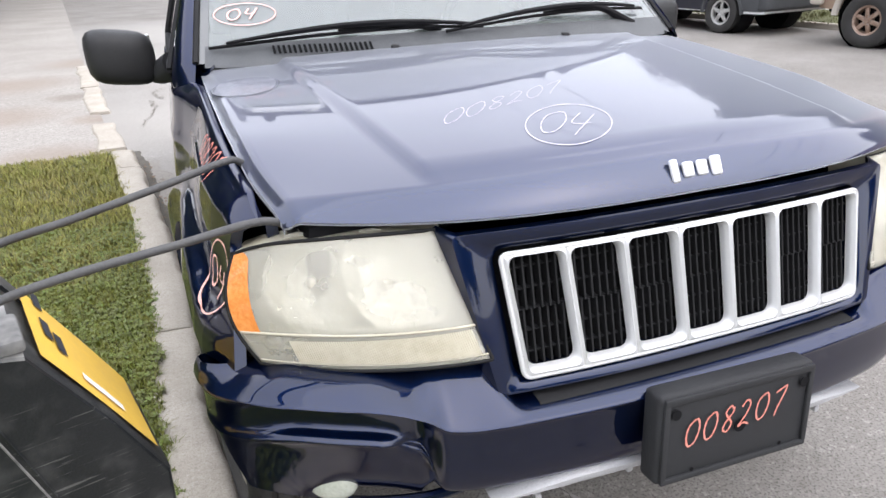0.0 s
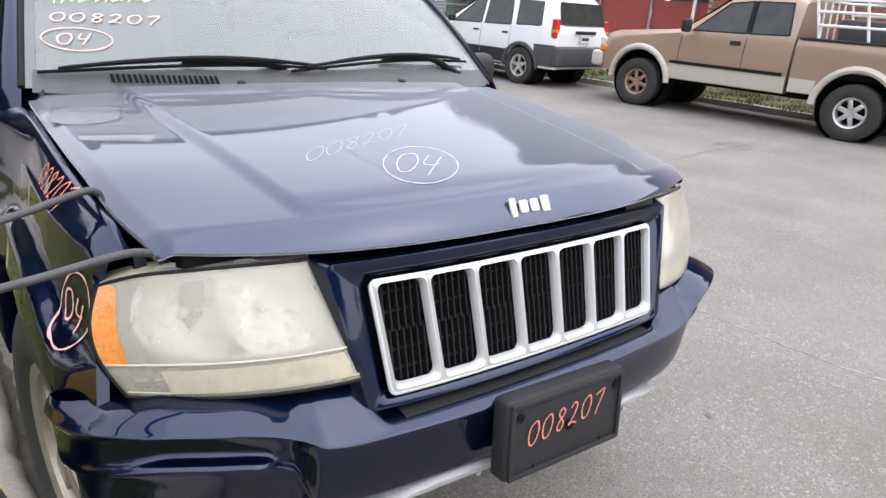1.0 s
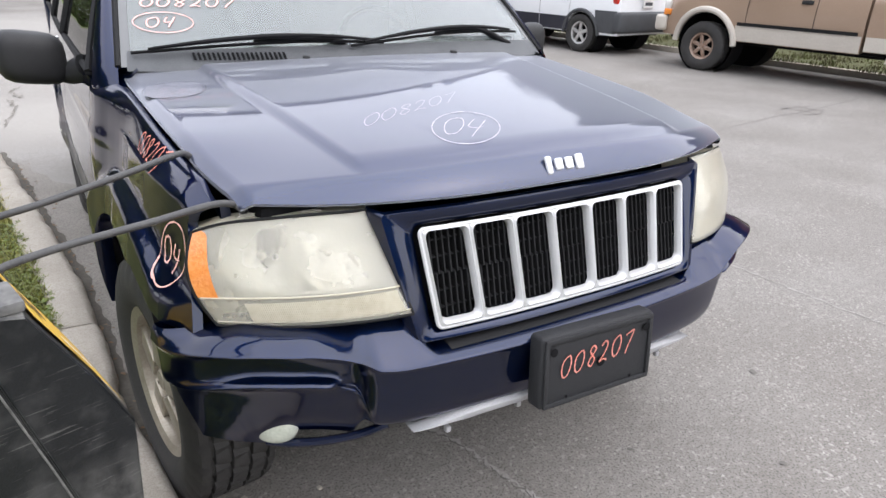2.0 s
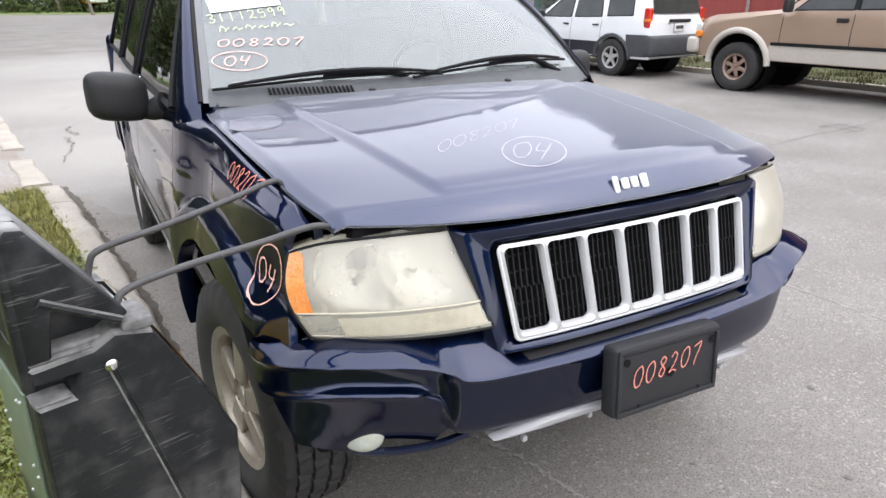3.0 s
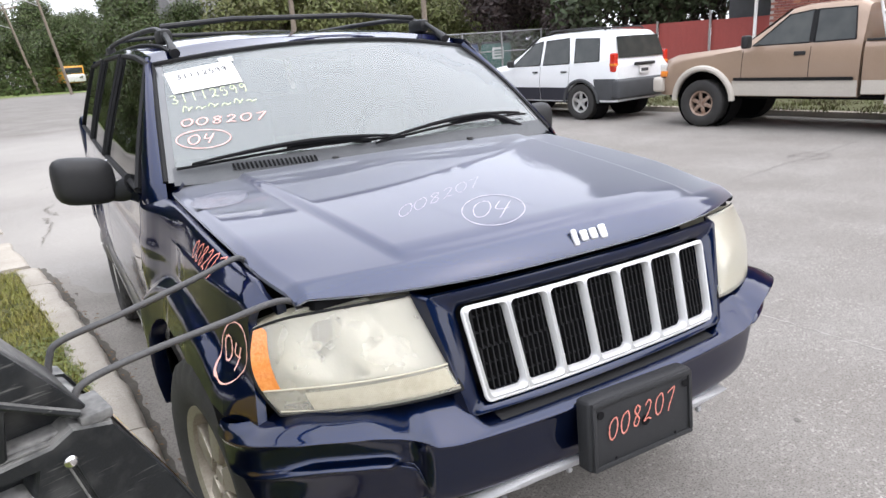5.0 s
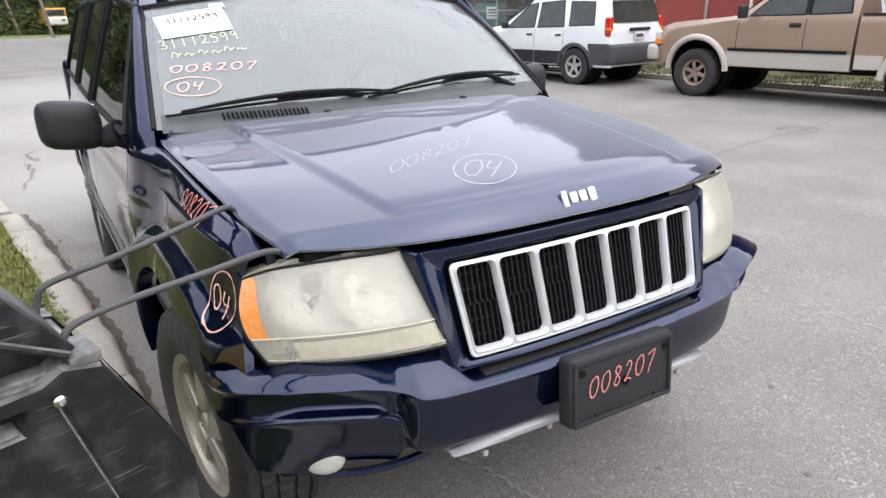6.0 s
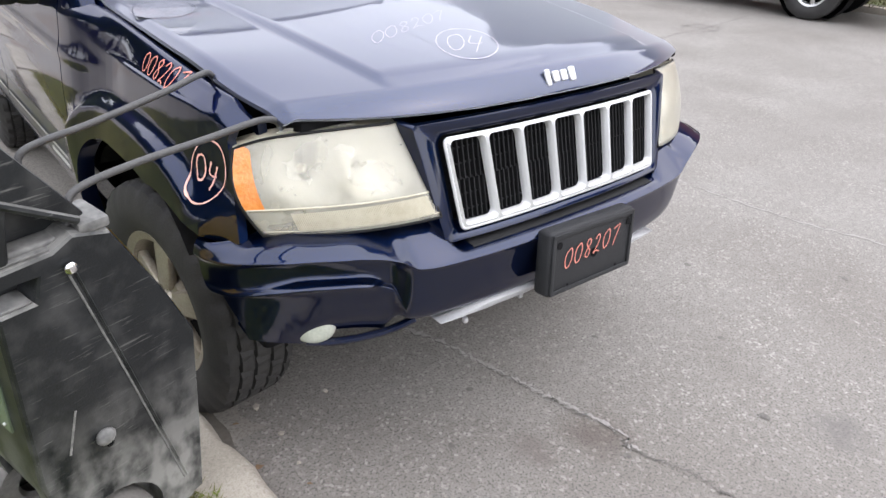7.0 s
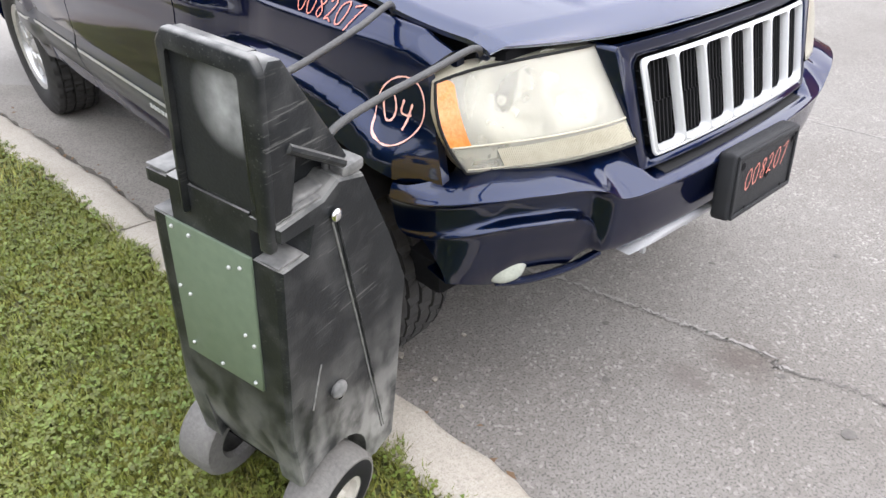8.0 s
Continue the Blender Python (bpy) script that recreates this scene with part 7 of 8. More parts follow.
part("windscreen", grid(lambda u, v: (u * (0.76 - 0.12 * v), 1.0 - 0.60 * v, 1.345 + 0.46 * v), span(-1, 1, 10), span(0, 1, 6)), FARGLASS, truck)
part("tailgate", box((0, -2.88, 0.98), (1.7, 0.06, 0.62), 0.02), TANP, truck)
part("bed_floor", box((0, -1.82, 0.85), (1.6, 2.1, 0.08), 0.01), DARK, truck)
part("chassis_frame", box((0, 0, 0.52), (1.1, 5.0, 0.14), 0.02), DARK, truck)
part("underbody", box((0, 0.5, 0.58), (1.5, 3.0, 0.16), 0.02), DARK, truck)
rack = group_part("ladder_rack", "white tubular ladder rack over the bed", truck)
for sgn in (-1, 1):
    for z in (1.50, 1.68, 1.84):
        part("rail", tube([(sgn * 0.80, -0.85 - (1.84 - z) * 0.25, z), (sgn * 0.80, -2.85, z)], 0.02, 8), WHITEM, rack)
    for y in (-0.87, -1.5, -2.2, -2.82):
        part("post", tube([(sgn * 0.80, y - 0.13, 1.31), (sgn * 0.80, y, 1.84)], 0.02, 8), WHITEM, rack)
for y in (-0.87, -1.5, -2.2, -2.82):
    part("cross_bar", tube([(-0.80, y, 1.84), (0.80, y, 1.84)], 0.02, 8), WHITEM, rack)
for x in (-0.45, -0.15, 0.15, 0.45):
    part("guard_bar", tube([(x, -0.9, 1.31), (x, -0.87, 1.84)], 0.014, 6), WHITEM, rack)
part("tool_box", box((0.1, -1.5, 1.42), (1.3, 0.7, 0.36), 0.03), GREYCL, truck, "dark tool box in the bed")

# black saloon that passes along the street, built where the blue car hides most of it
BLACKCAR = mat("black_car_paint", (0.008, 0.008, 0.009), 0.25, 0.2, (0.006, 0.006, 0.007), 3, 60, 0, 0.6, coat=1.0)
sedan = thing("black_saloon", street_pose(5.75, 14.0, 6.5), "glossy black saloon car on the far lane of the street", "car")
ss = Shell(-2.4, 2.45, [(-2.4, 0.86), (-2.3, 1.02), (-1.75, 1.10), (-0.95, 1.40), (-0.3, 1.445), (0.3, 1.40), (1.15, 1.0), (1.5, 0.97), (2.2, 0.84), (2.45, 0.6)],
           [(-2.4, 0.84), (-1.6, 0.97), (0.9, 0.93), (2.2, 0.8), (2.45, 0.55)], [(-2.4, 0.72), (-2.1, 0.84), (-1.4, 0.91), (1.4, 0.91), (2.1, 0.84), (2.45, 0.6)], [(-2.4, 0.66), (-1.2, 0.58), (0.4, 0.58), (1.2, 0.76), (2.45, 0.55)], 0.25, (-1.41, 1.41), 0.37, 0.34)
part("body", ss.mesh(), BLACKCAR, sedan, sharp=35)
for sgn in (-1, 1):
    for cs in [[(-0.05, 0.98), (0.98, 0.96), (0.35, 1.30), (0.0, 1.34)], [(-1.15, 1.02), (-0.12, 0.99), (-0.06, 1.34), (-0.85, 1.31)]]:
        part("side_window", ss.patch(sgn, cs, 0.006), FARGLASS, sedan)
    part("tail_lamp", box((sgn * 0.68, -2.28, 0.93), (0.36, 0.16, 0.13), 0.03), REDLAMP, sedan, "red tail lamp")
    part("door_mirror", box((sgn * 0.98, 0.75, 1.0), (0.16, 0.09, 0.12), 0.03, 3), BLACKCAR, sedan)
    for yc in (-1.41, 1.41):
        wheel(sedan, (0.79 * sgn, yc, 0.33), 0.33, 0.21, 0.2, 8, ALLOY2, sgn, tread=False, seg=36, width=0.2)
part("rear_window", grid(lambda u, v: (u * (0.66 - 0.1 * v), -1.70 + 0.72 * v, 1.135 + 0.275 * v), span(-1, 1, 8), span(0, 1, 5)), FARGLASS, sedan)
part("rear_bumper", box((0, -2.36, 0.5), (1.6, 0.16, 0.32), 0.06, 3), BLACKCAR, sedan)
part("number_plate", box((0, -2.41, 0.8), (0.3, 0.012, 0.15), 0.004), WHITEM, sedan, "white number plate with plain bars")
part("plate_bar", box((0, -2.418, 0.8), (0.22, 0.003, 0.06), 0.0), GREYCL, sedan)

# ---- far side of the street ----
REDM = mat("red_painted_sheet_fence", (0.29, 0.055, 0.045), 0.6, 0, (0.22, 0.042, 0.036), 1.2, 20, 0.05, 0.8)
GALV = mat("galvanised_steel", (0.45, 0.45, 0.44), 0.45, 0.8, (0.3, 0.3, 0.29), 8, 50)
MORTAR = mat("mortar", (0.38, 0.35, 0.32), 0.9, 0, (0.3, 0.28, 0.26), 5, 60, 0.4)
BRICKM = mat("red_brick", (0.27, 0.105, 0.075), 0.85, 0, (0.2, 0.075, 0.055), 3, 40, 0.4, 0.8, island=0.25)
BARK = mat("grey_brown_bark", (0.11, 0.085, 0.065), 0.9, 0, (0.06, 0.05, 0.04), 6, 50, 0.8, 0.8)
LEAF = mat("green_leaves", (0.033, 0.057, 0.013), 0.6, 0, (0.072, 0.090, 0.020), 0.5, 3, 0, 0.9, island=0.55)
LEAFD = mat("dark_green_leaves", (0.03, 0.045, 0.018), 0.6, 0, (0.045, 0.06, 0.022), 0.5, 3, 0, 0.9, island=0.4)
LEAFP = mat("purple_brown_leaves", (0.05, 0.028, 0.025), 0.6, 0, (0.03, 0.022, 0.02), 0.5, 3, 0, 0.9, island=0.4)
LEAFY = mat("yellowing_leaves", (0.13, 0.13, 0.035), 0.6, 0, (0.08, 0.10, 0.03), 0.5, 3, 0, 0.9, island=0.45)
WOODP = mat("weathered_pole_wood", (0.24, 0.2, 0.16), 0.9, 0, (0.16, 0.13, 0.1), 8, 40, 0.5)
BLUEM = mat("blue_container_paint", (0.05, 0.10, 0.22), 0.5, 0, (0.025, 0.05, 0.12), 2, 20)
GREENM = mat("green_container_paint", (0.025, 0.13, 0.10), 0.5, 0, (0.016, 0.07, 0.06), 2, 20)
SIGNM = mat("white_sign", (0.7, 0.72, 0.7), 0.5)
ROOFM = mat("grey_shingles", (0.19, 0.185, 0.18), 0.9, 0, (0.13, 0.127, 0.125), 3, 30, 0.5)
WALLM = mat("pale_house_wall", (0.5, 0.5, 0.48), 0.8, 0, (0.42, 0.42, 0.4), 2, 30)
BUSO = mat("orange_yellow_paint", (0.75, 0.36, 0.03), 0.45, 0, (0.65, 0.3, 0.03), 2, 20, coat=0.4)

WEEDM = mat("dry_weeds", (0.085, 0.10, 0.02), 0.7, 0, (0.075, 0.06, 0.03), 0.9, 6, 0, 0.4, island=0.4)
far_kerb = part("far_kerb", sloped_patch(lambda y: 11.25 - 0.11 * y + 0.0, lambda y: 11.45 - 0.11 * y, -12, 26, 3, 24, lambda x, y: 0.10), KERBM)
tagged(far_kerb, "old concrete kerb on the far side, partly overgrown", "kerb", kind="structure")
bm = sloped_patch(lambda y: 11.25 - 0.11 * y, lambda y: 11.251 - 0.11 * y, -12, 26, 2, 24, lambda x, y: 0.10 if x > 11.2505 - 0.11 * y else 0.0)
part("kerb_face", bm, KERBM, far_kerb)
far_verge = part("far_verge", sloped_patch(lambda y: 11.43 - 0.11 * y, lambda y: 14.0 - 0.11 * y, -12, 26, 6, 40, lambda x, y: 0.10 + 0.02 * math.sin(x * 3 + y * 2)), SOIL)
tagged(far_verge, "weedy soil strip behind the far kerb", "ground", kind="structure")


def tufts(name, x0, x1, y0, y1, count, h, wide, material, seed, zfn, slope=-0.11):
    r = np.random.RandomState(seed)
    verts, faces = [], []
    for i in range(count):
        y = r.uniform(y0, y1)
        x = r.uniform(x0, x1) + slope * y
        z = zfn(x, y)
        clump = 0.5 + 0.5 * math.sin(y * 2.3 + 1.7 * math.sin(x * 3.1)) * math.sin(y * 5.9 + x * 2.2)
        if r.uniform() > 0.35 + 0.65 * clump:
            continue
        a, hh = r.uniform(0, 6.28), h * r.uniform(0.3, 1.1) * (0.6 + 1.3 * clump ** 2)
        c, s = math.cos(a), math.sin(a)
        k = len(verts)
        verts += [(x - s * wide, y + c * wide, z), (x + s * wide, y - c * wide, z), (x + c * hh * 0.5, y + s * hh * 0.5, z + hh)]
        faces.append((k, k + 1, k + 2))
    return sheet(name, verts, faces, material)


tagged(tufts("weeds", 11.2, 13.6, -8, 24, 42000, 0.07, 0.012, WEEDM, 8, lambda x, y: 0.09), "weeds and grass on the far verge", "weeds", kind="stuff")
lot = part("back_lot", sloped_patch(lambda y: 13.9 - 0.11 * y, lambda y: 60.0, -12, 60, 6, 30, lambda x, y: 0.06), CONCRETE)
tagged(lot, "pale ground of the yard behind the far verge", "ground", kind="structure")

# red sheet fence with posts
fence = thing("red_fence", pose(17.2, 17.0, 0.06, 0, 0, 5), "faded red sheet metal fence with steel posts", "fence")
for i in range(3):
    y0 = -5.6 + i * 1.95
    bm = bmesh.new()
    rows = []
    for j in range(40):
        y = y0 + 1.94 * j / 39
        rows.append([(0.005 * (1 if (j // 2) % 2 else -1), y, 0.05), (0.005 * (1 if (j // 2) % 2 else -1), y, 1.86 + 0.02 * math.sin(i))])
    lattice(bm, rows)
    part("fence_panel", bm, REDM, fence)
    part("post", tube([(-0.06, y0, 0.0), (-0.06, y0, 2.15 if i % 2 else 1.95)], 0.035, 8), GALV, fence)
part("rail", tube([(0.04, -5.6, 1.7), (0.04, 0.25, 1.7)], 0.025, 6), GALV, fence)

# brick building with separate bricks where the street side shows
bld = thing("brick_building", pose(17.4, 11.3, 0.06, 0, 0, 4), "red brick building with a flat roof", "building")
wall = part("wall", box((5, -9.0, 3.0), (10, 18, 6.0), 0.0), MORTAR, bld)
part("roof", box((5, -9.0, 6.1), (10.4, 18.4, 0.25), 0.03), ROOFM, bld)
part("canopy", box((0.3, 0.9, 2.75), (1.2, 1.6, 0.14), 0.03), WHITEM, bld, "white flat canopy")
part("canopy_post", tube([(0.1, 0.5, 0), (0.1, 0.5, 2.7)], 0.05, 8), WHITEM, bld)
part("canopy_back", box((0.6, 0.9, 2.2), (0.1, 1.5, 0.9), 0.02), GREYCL, bld)

# trees: a tapered trunk with limbs and a crown of many small leaf clumps
def tree_parts(seed, height, spread, leaves, size, trunk_h=0.3):
    r = random.Random(seed)
    bm = bmesh.new()
    base = height * 0.02
    trunk = [Vector((0, 0, -0.2)), Vector((r.uniform(-0.1, 0.1), r.uniform(-0.1, 0.1), height * trunk_h * 0.5)), Vector((r.uniform(-0.3, 0.3), r.uniform(-0.3, 0.3), height * trunk_h)), Vector((r.uniform(-0.5, 0.5), r.uniform(-0.5, 0.5), height * 0.7))]
    tr = catmull(trunk, 5)
    tube(tr, [base * (1.25 - 1.05 * i / (len(tr) - 1)) for i in range(len(tr))], 9, bm)
    centres = []
    for k in range(13):
        a = k * 2.4 + r.uniform(-0.4, 0.4)
        z0 = height * (trunk_h * 0.8 + 0.45 * k / 13)
        reach = spread * r.uniform(0.55, 1.0) * (1 - 0.45 * (k / 13))
        p0 = Vector((0, 0, z0))
        p2 = Vector((math.cos(a) * reach, math.sin(a) * reach, z0 + height * r.uniform(0.12, 0.28)))
        p1 = p0.lerp(p2, 0.5) + Vector((0, 0, height * 0.05))
        lb = catmull([p0, p1, p2], 4)
        tube(lb, [base * 0.42 * (1 - 0.85 * i / (len(lb) - 1)) for i in range(len(lb))], 6, bm)
        centres += [(p2, spread * r.uniform(0.28, 0.42)), (p1.lerp(p2, 0.5) + Vector((0, 0, height * 0.06)), spread * r.uniform(0.25, 0.38))]
    centres += [(Vector((r.uniform(-0.2, 0.2) * spread, r.uniform(-0.2, 0.2) * spread, height * r.uniform(0.78, 0.9))), spread * 0.36) for _ in range(5)]
    verts, faces = [], []
    for i in range(leaves):
        c, rad = centres[r.randrange(len(centres))]
        d = Vector((r.gauss(0, 1), r.gauss(0, 1), r.gauss(0, 0.8)))
        d = d.normalized() * rad * (r.random() ** 0.4) if d.length else d
        p = c + d
        n = (d.normalized() + Vector((r.gauss(0, 0.7), r.gauss(0, 0.7), r.gauss(0.5, 0.7)))).normalized()
        u = n.orthogonal().normalized()
        u.rotate(Matrix.Rotation(r.uniform(0, 6.28), 3, n))
        v = n.cross(u)
        s = size * r.uniform(0.55, 1.4)
        k = len(verts)
        verts += [p - u * s, p - v * s * 0.5 + n * s * 0.12, p + u * s, p + v * s * 0.5 + n * s * 0.12]
        faces.append((k, k + 1, k + 2, k + 3))
    return bm, verts, faces


def make_tree(seed, height, spread, leaves, size, leaf_mat, label, m, trunk_h=0.3):
    bm, verts, faces = tree_parts(seed, height, spread, leaves, size, trunk_h)
    t = thing("tree", m, label, "tree", "street trees")
    part("trunk", bm, BARK, t)
    me = bpy.data.meshes.new("crown")
    me.from_pydata(verts, [], faces)
    me.materials.append(leaf_mat)
    cr = new("crown", me)
    cr.parent = t
    return t


def seen_from_walk(az, d):
    """A place in the distance: degrees right of the car's length, and metres."""
    return -1.1 + d * math.sin(radians(az)), -1.05 + d * math.cos(radians(az))


def tree_at(az, d, turn=0.0):
    x, y = seen_from_walk(az, d)
    return pose(x, y, 0, 0, 0, turn)


dark = make_tree(1, 14, 5.6, 34000, 0.15, LEAFD, "tall tree with dense dark green leaves behind the fence", tree_at(57, 34), 0.12)
green = make_tree(2, 11, 5.2, 34000, 0.14, LEAF, "broad tree with dense green leaves, some copies added unseen for reflections", tree_at(26, 52), 0.08)
purple = make_tree(3, 12, 5.0, 32000, 0.14, LEAFP, "tree with dark purple brown leaves behind the fence", tree_at(42, 40), 0.12)
yellow = make_tree(4, 9, 4.6, 30000, 0.12, LEAFY, "tree with yellowing green leaves", tree_at(18.5, 42), 0.07)
# second green row: unseen trees added to darken reflections in the blue car
for src, spots in ((dark, [(49, 36, 1.0, 40), (64, 36, 1.1, 80), (72, 34, 1.1, 200), (82, 33, 1.0, 20), (53, 46, 1.1, 70), (46, 50, 1.0, 130), (60, 46, 1.2, 310)]),
                   (green, [(-7, 74, 0.85, 30), (-4, 84, 0.95, 120), (-1.2, 78, 0.76, 220), (1.4, 84, 0.84, 15), (4.2, 78, 0.68, 140), (6.8, 74, 0.80, 200), (9.5, 80, 0.92, 33), (12.5, 76, 1.05, 77), (-10, 66, 0.9, 250), (18, 66, 1.1, 60), (22, 60, 1.05, 300), (30, 56, 1.0, 50), (34, 58, 1.0, 100), (38, 56, 1.0, 10), (2.8, 70, 0.6, 80), (-2.6, 72, 0.62, 170), (20.5, 52, 0.95, 260), (8.2, 44, 0.55, 210), (11.5, 46, 0.50, 95)]),
                   (green, [(-11, 48, 1.2, 300), (-15, 38, 1.2, 140), (-19, 31, 1.15, 210), (-29, 23, 1.1, 55), (-38, 20, 1.0, 330), (-24, 25, 1.1, 10), (-34, 20, 1.05, 90), (-43, 18, 1.0, 250), (-58, 18, 0.95, 160), (-75, 19, 0.85, 110), (-115, 21, 0.9, 310), (-165, 26, 0.9, 20), (160, 28, 0.9, 75), (125, 30, 1.0, 200)]),
                   (purple, [(37.5, 48, 0.95, 90), (46, 38, 0.85, 200)]), (yellow, [(22.5, 44, 0.95, 60), (24.5, 47, 0.85, 310), (30, 44, 0.75, 140)])):
    for az, d, s, turn in spots:
        c = copy_thing(src, tree_at(az, d, turn))
        c.scale = (s, s, s)

# hedge under the far trees
r_h = np.random.RandomState(12)
hv, hf = [], []
for i in range(26000):
    az = r_h.uniform(-9, 46)
    d = (70 if az < 12 else 56 if az < 30 else 47) + r_h.normal(0, 1.6)
    x, y = seen_from_walk(az, d)
    z = abs(r_h.normal(0, 1.3))
    a, s = r_h.uniform(0, 6.28), r_h.uniform(0.08, 0.22)
    k = len(hv)
    t = r_h.uniform(-1, 1)
    hv += [(x - s * math.cos(a), y - s * math.sin(a), z), (x, y, z - s * 0.6), (x + s * math.cos(a), y + s * math.sin(a), z + s * t * 0.4), (x, y, z + s * 0.7)]
    hf.append((k, k + 1, k + 2, k + 3))
tagged(sheet("undergrowth", hv, hf, LEAF), "dense green undergrowth below the far trees", "shrubs", kind="stuff")
bank = part("grass_bank", sloped_patch(lambda y: -16.0, lambda y: 16.0, 62, 90, 10, 12, lambda x, y: 0.02 + 0.01 * (y - 62)), mat("far_lawn", (0.13, 0.19, 0.05), 0.9, 0, (0.17, 0.2, 0.06), 0.6, 4, 0.2, 0.8))
tagged(bank, "green lawn at the street's far end", "lawn", kind="structure")

# poles with wires
def pole(x, y, h, lean, lamp, label):
    p = thing("utility_pole", pose(x, y, 0, lean[0], lean[1], 0), label, "pole", "utility poles")
    part("shaft", tube([(0, 0, -0.3), (0, 0, h)], [0.12, 0.075], 10), WOODP, p)
    part("cross_arm", box((0, 0, h - 0.6), (1.8, 0.1, 0.12), 0.02), WOODP, p)
    for k in (-0.75, 0.75):
        part("insulator", tube([(k, 0, h - 0.55), (k, 0, h - 0.38)], 0.04, 8), GALV, p)
    if lamp:
        part("lamp_arm", tube(catmull([(0, 0, h * 0.72), (-0.9, 0, h * 0.78), (-1.9, 0, h * 0.78)], 6), 0.035, 6), GALV, p)
        part("lamp_head", box((-2.1, 0, h * 0.775), (0.6, 0.2, 0.12), 0.04), GALV, p)
    else:
        part("transformer", tube([(0.25, 0, h - 2.0), (0.25, 0, h - 1.2)], 0.17, 12), GALV, p)
    return p


pole(8.9, 27.2, 10.5, (0, 0), False, "grey wooden utility pole with cross arm")
pole(5.0, 43.5, 10.0, (0, -3), False, "slim wooden utility pole beside the street")
pole(1.8, 58.9, 9.0, (0, -8), True, "leaning wooden pole with street lamp")
pole(-0.2, 66.9, 7.6, (0, -10), True, "leaning wooden pole with street lamp at the bend")
pole(12.9, 23.2, 8.5, (0, 0), False, "dark wooden pole beside the yard")
for k, (h, dz) in enumerate([(9.9, 0.75), (9.9, -0.75), (8.2, 0.0)]):
    w = thing("overhead_wire", Matrix.Identity(4), "thin black overhead wire between poles", "wire", "overhead wires")
    pts = []
    for (x0, y0), (x1, y1) in zip([(12.5, -18.0), (8.9, 27.2), (5.0, 43.5), (1.8, 58.9)], [(8.9, 27.2), (5.0, 43.5), (1.8, 58.9), (-0.2, 66.9)]):
        for t in span(0, 1, 9)[:-1]:
            pts.append((x0 + (x1 - x0) * t + dz, y0 + (y1 - y0) * t, h - (1.2 if y0 > 20 else 0) * 1.0 - 3.2 * t * (1 - t) * 0.6))
    part("strand", tube(pts, 0.011, 5), TRIM, w)

# yard with chain-link fence and two waste containers
yard = thing("chain_link_fence", pose(19.2, 28.4, 0.2, 0, 0, -34), "chain-link fence with steel posts round a yard", "fence")
for k in range(6):
    part("post", tube([(-5 + 2 * k, 0, 0), (-5 + 2 * k, 0, 2.1)], 0.04, 8), GALV, yard)
for z in (0.1, 1.1, 2.05):
    part("rail", tube([(-5, 0, z), (5, 0, z)], 0.025, 6), GALV, yard)
bm = bmesh.new()
for k in range(100):
    for d in (1, -1):
        x0 = -5 + 10 * k / 100
        x1 = x0 + d * 2.5
        if -5 <= x1 <= 5:
            tube([(x0, 0, 0.1), (x1, 0, 2.05)], 0.004, 3, bm, False)
mesh_ob = part("wire_mesh", bm, GALV, yard)
mesh_ob["kind"] = "stuff"
for x, y, m, lab in ((19.7, 30.9, BLUEM, "blue steel waste container with white sign"), (21.1, 29.9, GREENM, "green steel waste container with white sign")):
    c = thing("waste_container", pose(x, y, 0.2, 0, 0, -34), lab, "container", "waste containers")
    part("bin", prism([(-0.75, 0.1), (0.75, 0.1), (0.8, 1.3), (0.72, 1.5), (-0.72, 1.5), (-0.8, 1.3)], lambda u, v, w: (u, w - 0.7, v), 1.4, 0.03), m, c)
    part("lid", box((0, 0, 1.55), (1.55, 1.5, 0.1), 0.03), BLACKP, c)
    part("sign", box((0.1, -0.72, 1.0), (0.6, 0.02, 0.6), 0.0), SIGNM, c)
    for k in range(3):
        part("sign_bar", box((0.1, -0.735, 1.15 - 0.15 * k), (0.4, 0.01, 0.06), 0.0), m, c)

# houses and the parked bus at the street's end
for x, y, turn, w in ((9.8, 50.4, 12, 4.2), (27.0, 47.5, -30, 7.0)):
    h = thing("house", pose(x, y, 0, 0, 0, turn), "pale house with grey shingle roof behind trees", "house", "houses")
    part("wall", box((0, 0, 2.2), (w, 7, 4.4), 0.02), WALLM, h)
    part("roof", prism([(-4.0, 4.3), (4.0, 4.3), (0, 7.2)], lambda u, v, q: (q - w / 2 - 0.3, u, v), w + 0.6, 0.03), ROOFM, h)
    for k in (-2.5, 0, 2.5):
        win = part("window", box((k, -3.52, 2.3), (1.1, 0.06, 1.4), 0.01), FARGLASS, h)
        part("window_frame", box((k, -3.51, 1.55), (1.3, 0.1, 0.08), 0.01), WHITEM, win)
bus = thing("bus", pose(2.35, 67.5, 0.45, 0, 0, 8), "small orange and white bus parked on the lawn", "bus")
bus.scale = (0.7, 0.7, 0.7)
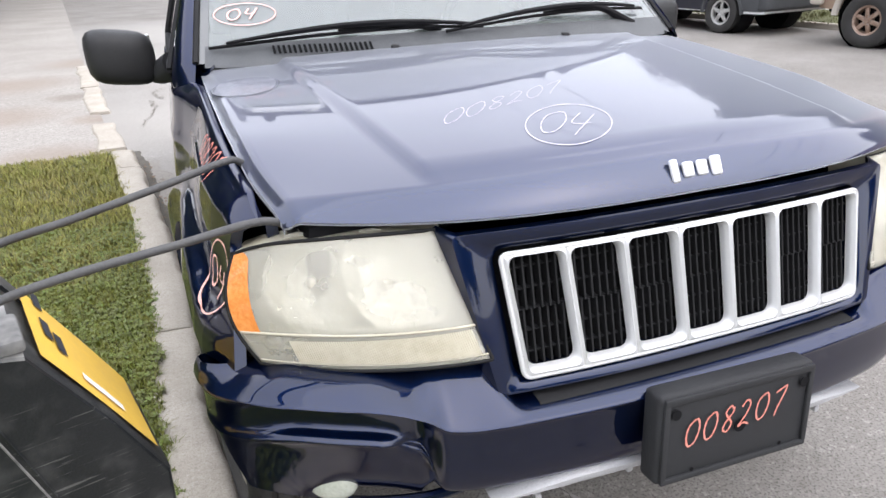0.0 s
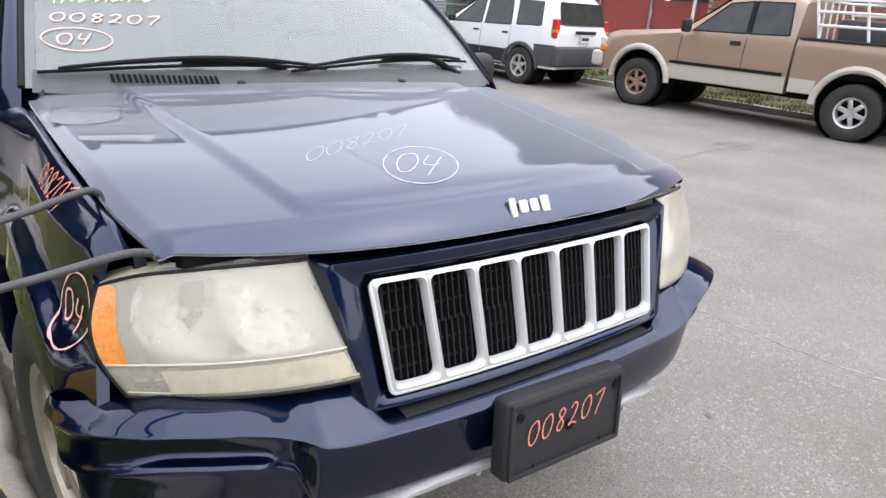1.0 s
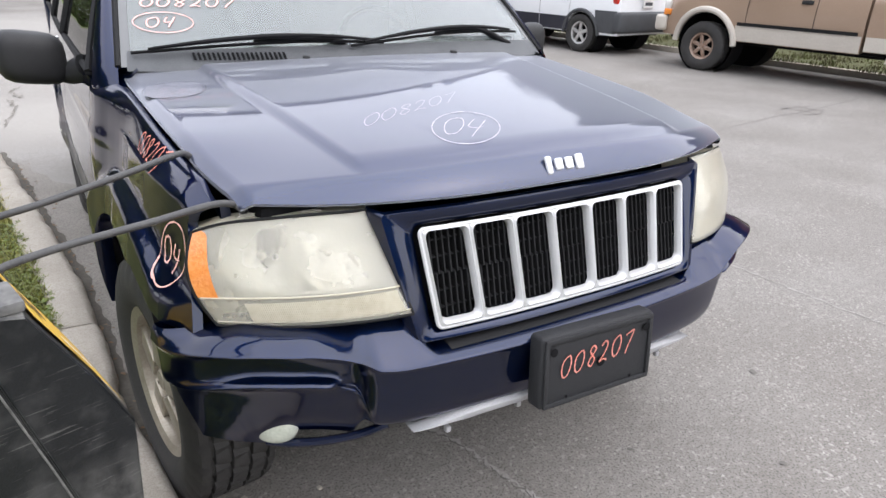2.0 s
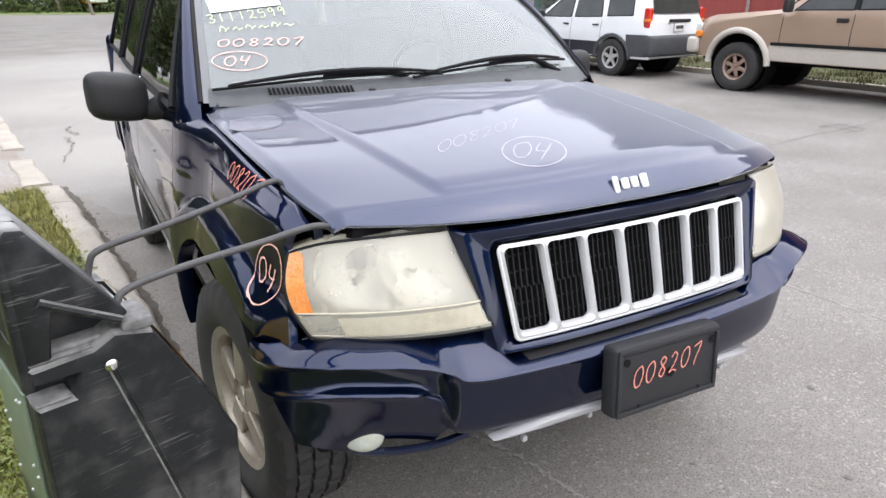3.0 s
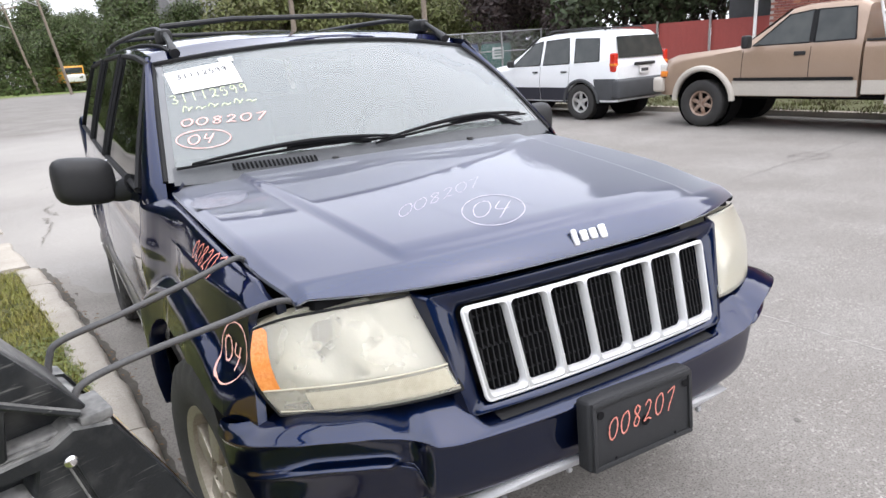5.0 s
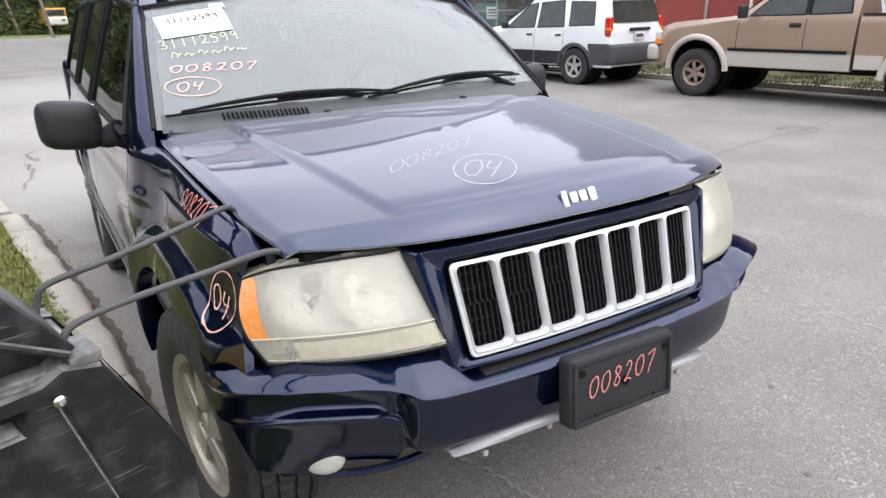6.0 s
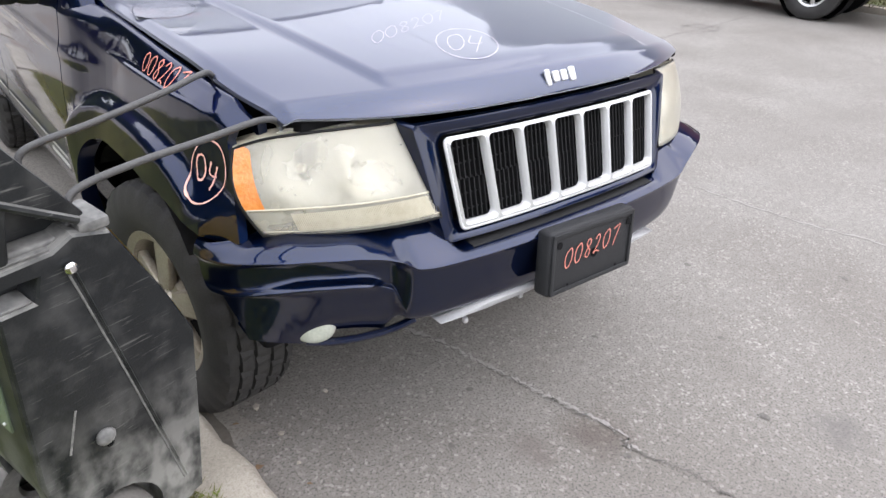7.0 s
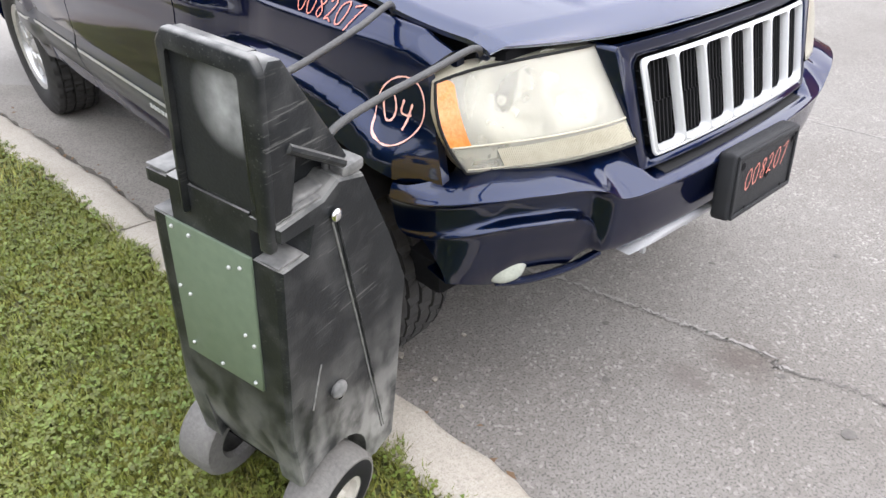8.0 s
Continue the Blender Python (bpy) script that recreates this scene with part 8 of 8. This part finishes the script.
part("body", box((0, 0, 1.45), (2.3, 5.5, 2.0), 0.15, 3), BUSO, bus)
part("hood", box((0, -3.1, 1.0), (2.0, 1.2, 0.9), 0.15, 3), WHITEM, bus)
part("windscreen", box((0, -2.76, 1.9), (1.9, 0.04, 0.7), 0.01), FARGLASS, bus)
for sx in (-1, 1):
    for yy in (-3.0, 1.6):
        w = lathe([(-0.12, 0.2), (-0.12, 0.42), (0.12, 0.42), (0.12, 0.2)], "x", 20)
        bmesh.ops.translate(w, vec=(sx * 0.95, yy, 0.42), verts=w.verts)
        part("wheel", w, RUBBER, bus)

# bricks of the street side, one by one where they show
bh, bwid = 0.065, 0.2
bm = bmesh.new()
box((0, 0, 0), (0.03, bwid, bh), 0.004, 1, bm)
brick_me = bpy.data.meshes.new("brick")
bm.to_mesh(brick_me)
bm.free()
BRICK_ONE = mat("red_brick_single", (0.27, 0.105, 0.075), 0.85, 0, (0.2, 0.075, 0.055), 3, 40, 0.4, 0.8, obj_rand=0.28)
brick_me.materials.append(BRICK_ONE)
rowsv, rowsf = [], []
count = 0
for j in range(80):
    for i in range(84):
        y = -0.11 - i * 0.213 - (0.106 if j % 2 else 0)
        z = 0.04 + j * 0.0755
        if y > -2.4 and 1.45 < z < 3.3 and count < 290:
            b = new("brick", brick_me)
            b.parent = wall
            b.location = (-0.008, y, z)
            count += 1
        else:
            k = len(rowsv)
            x = -0.016
            rowsv += [(0, y - 0.1, z - 0.033), (0, y + 0.1, z - 0.033), (0, y + 0.1, z + 0.033), (0, y - 0.1, z + 0.033), (x, y - 0.097, z - 0.03), (x, y + 0.097, z - 0.03), (x, y + 0.097, z + 0.03), (x, y - 0.097, z + 0.03)]
            rowsf += [(k + 4, k + 7, k + 6, k + 5), (k, k + 1, k + 5, k + 4), (k + 1, k + 2, k + 6, k + 5), (k + 2, k + 3, k + 7, k + 6), (k + 3, k, k + 4, k + 7)]
far_bricks = sheet("brickwork", rowsv, rowsf, BRICKM, wall, sharp=30)
far_bricks["kind"] = "stuff"
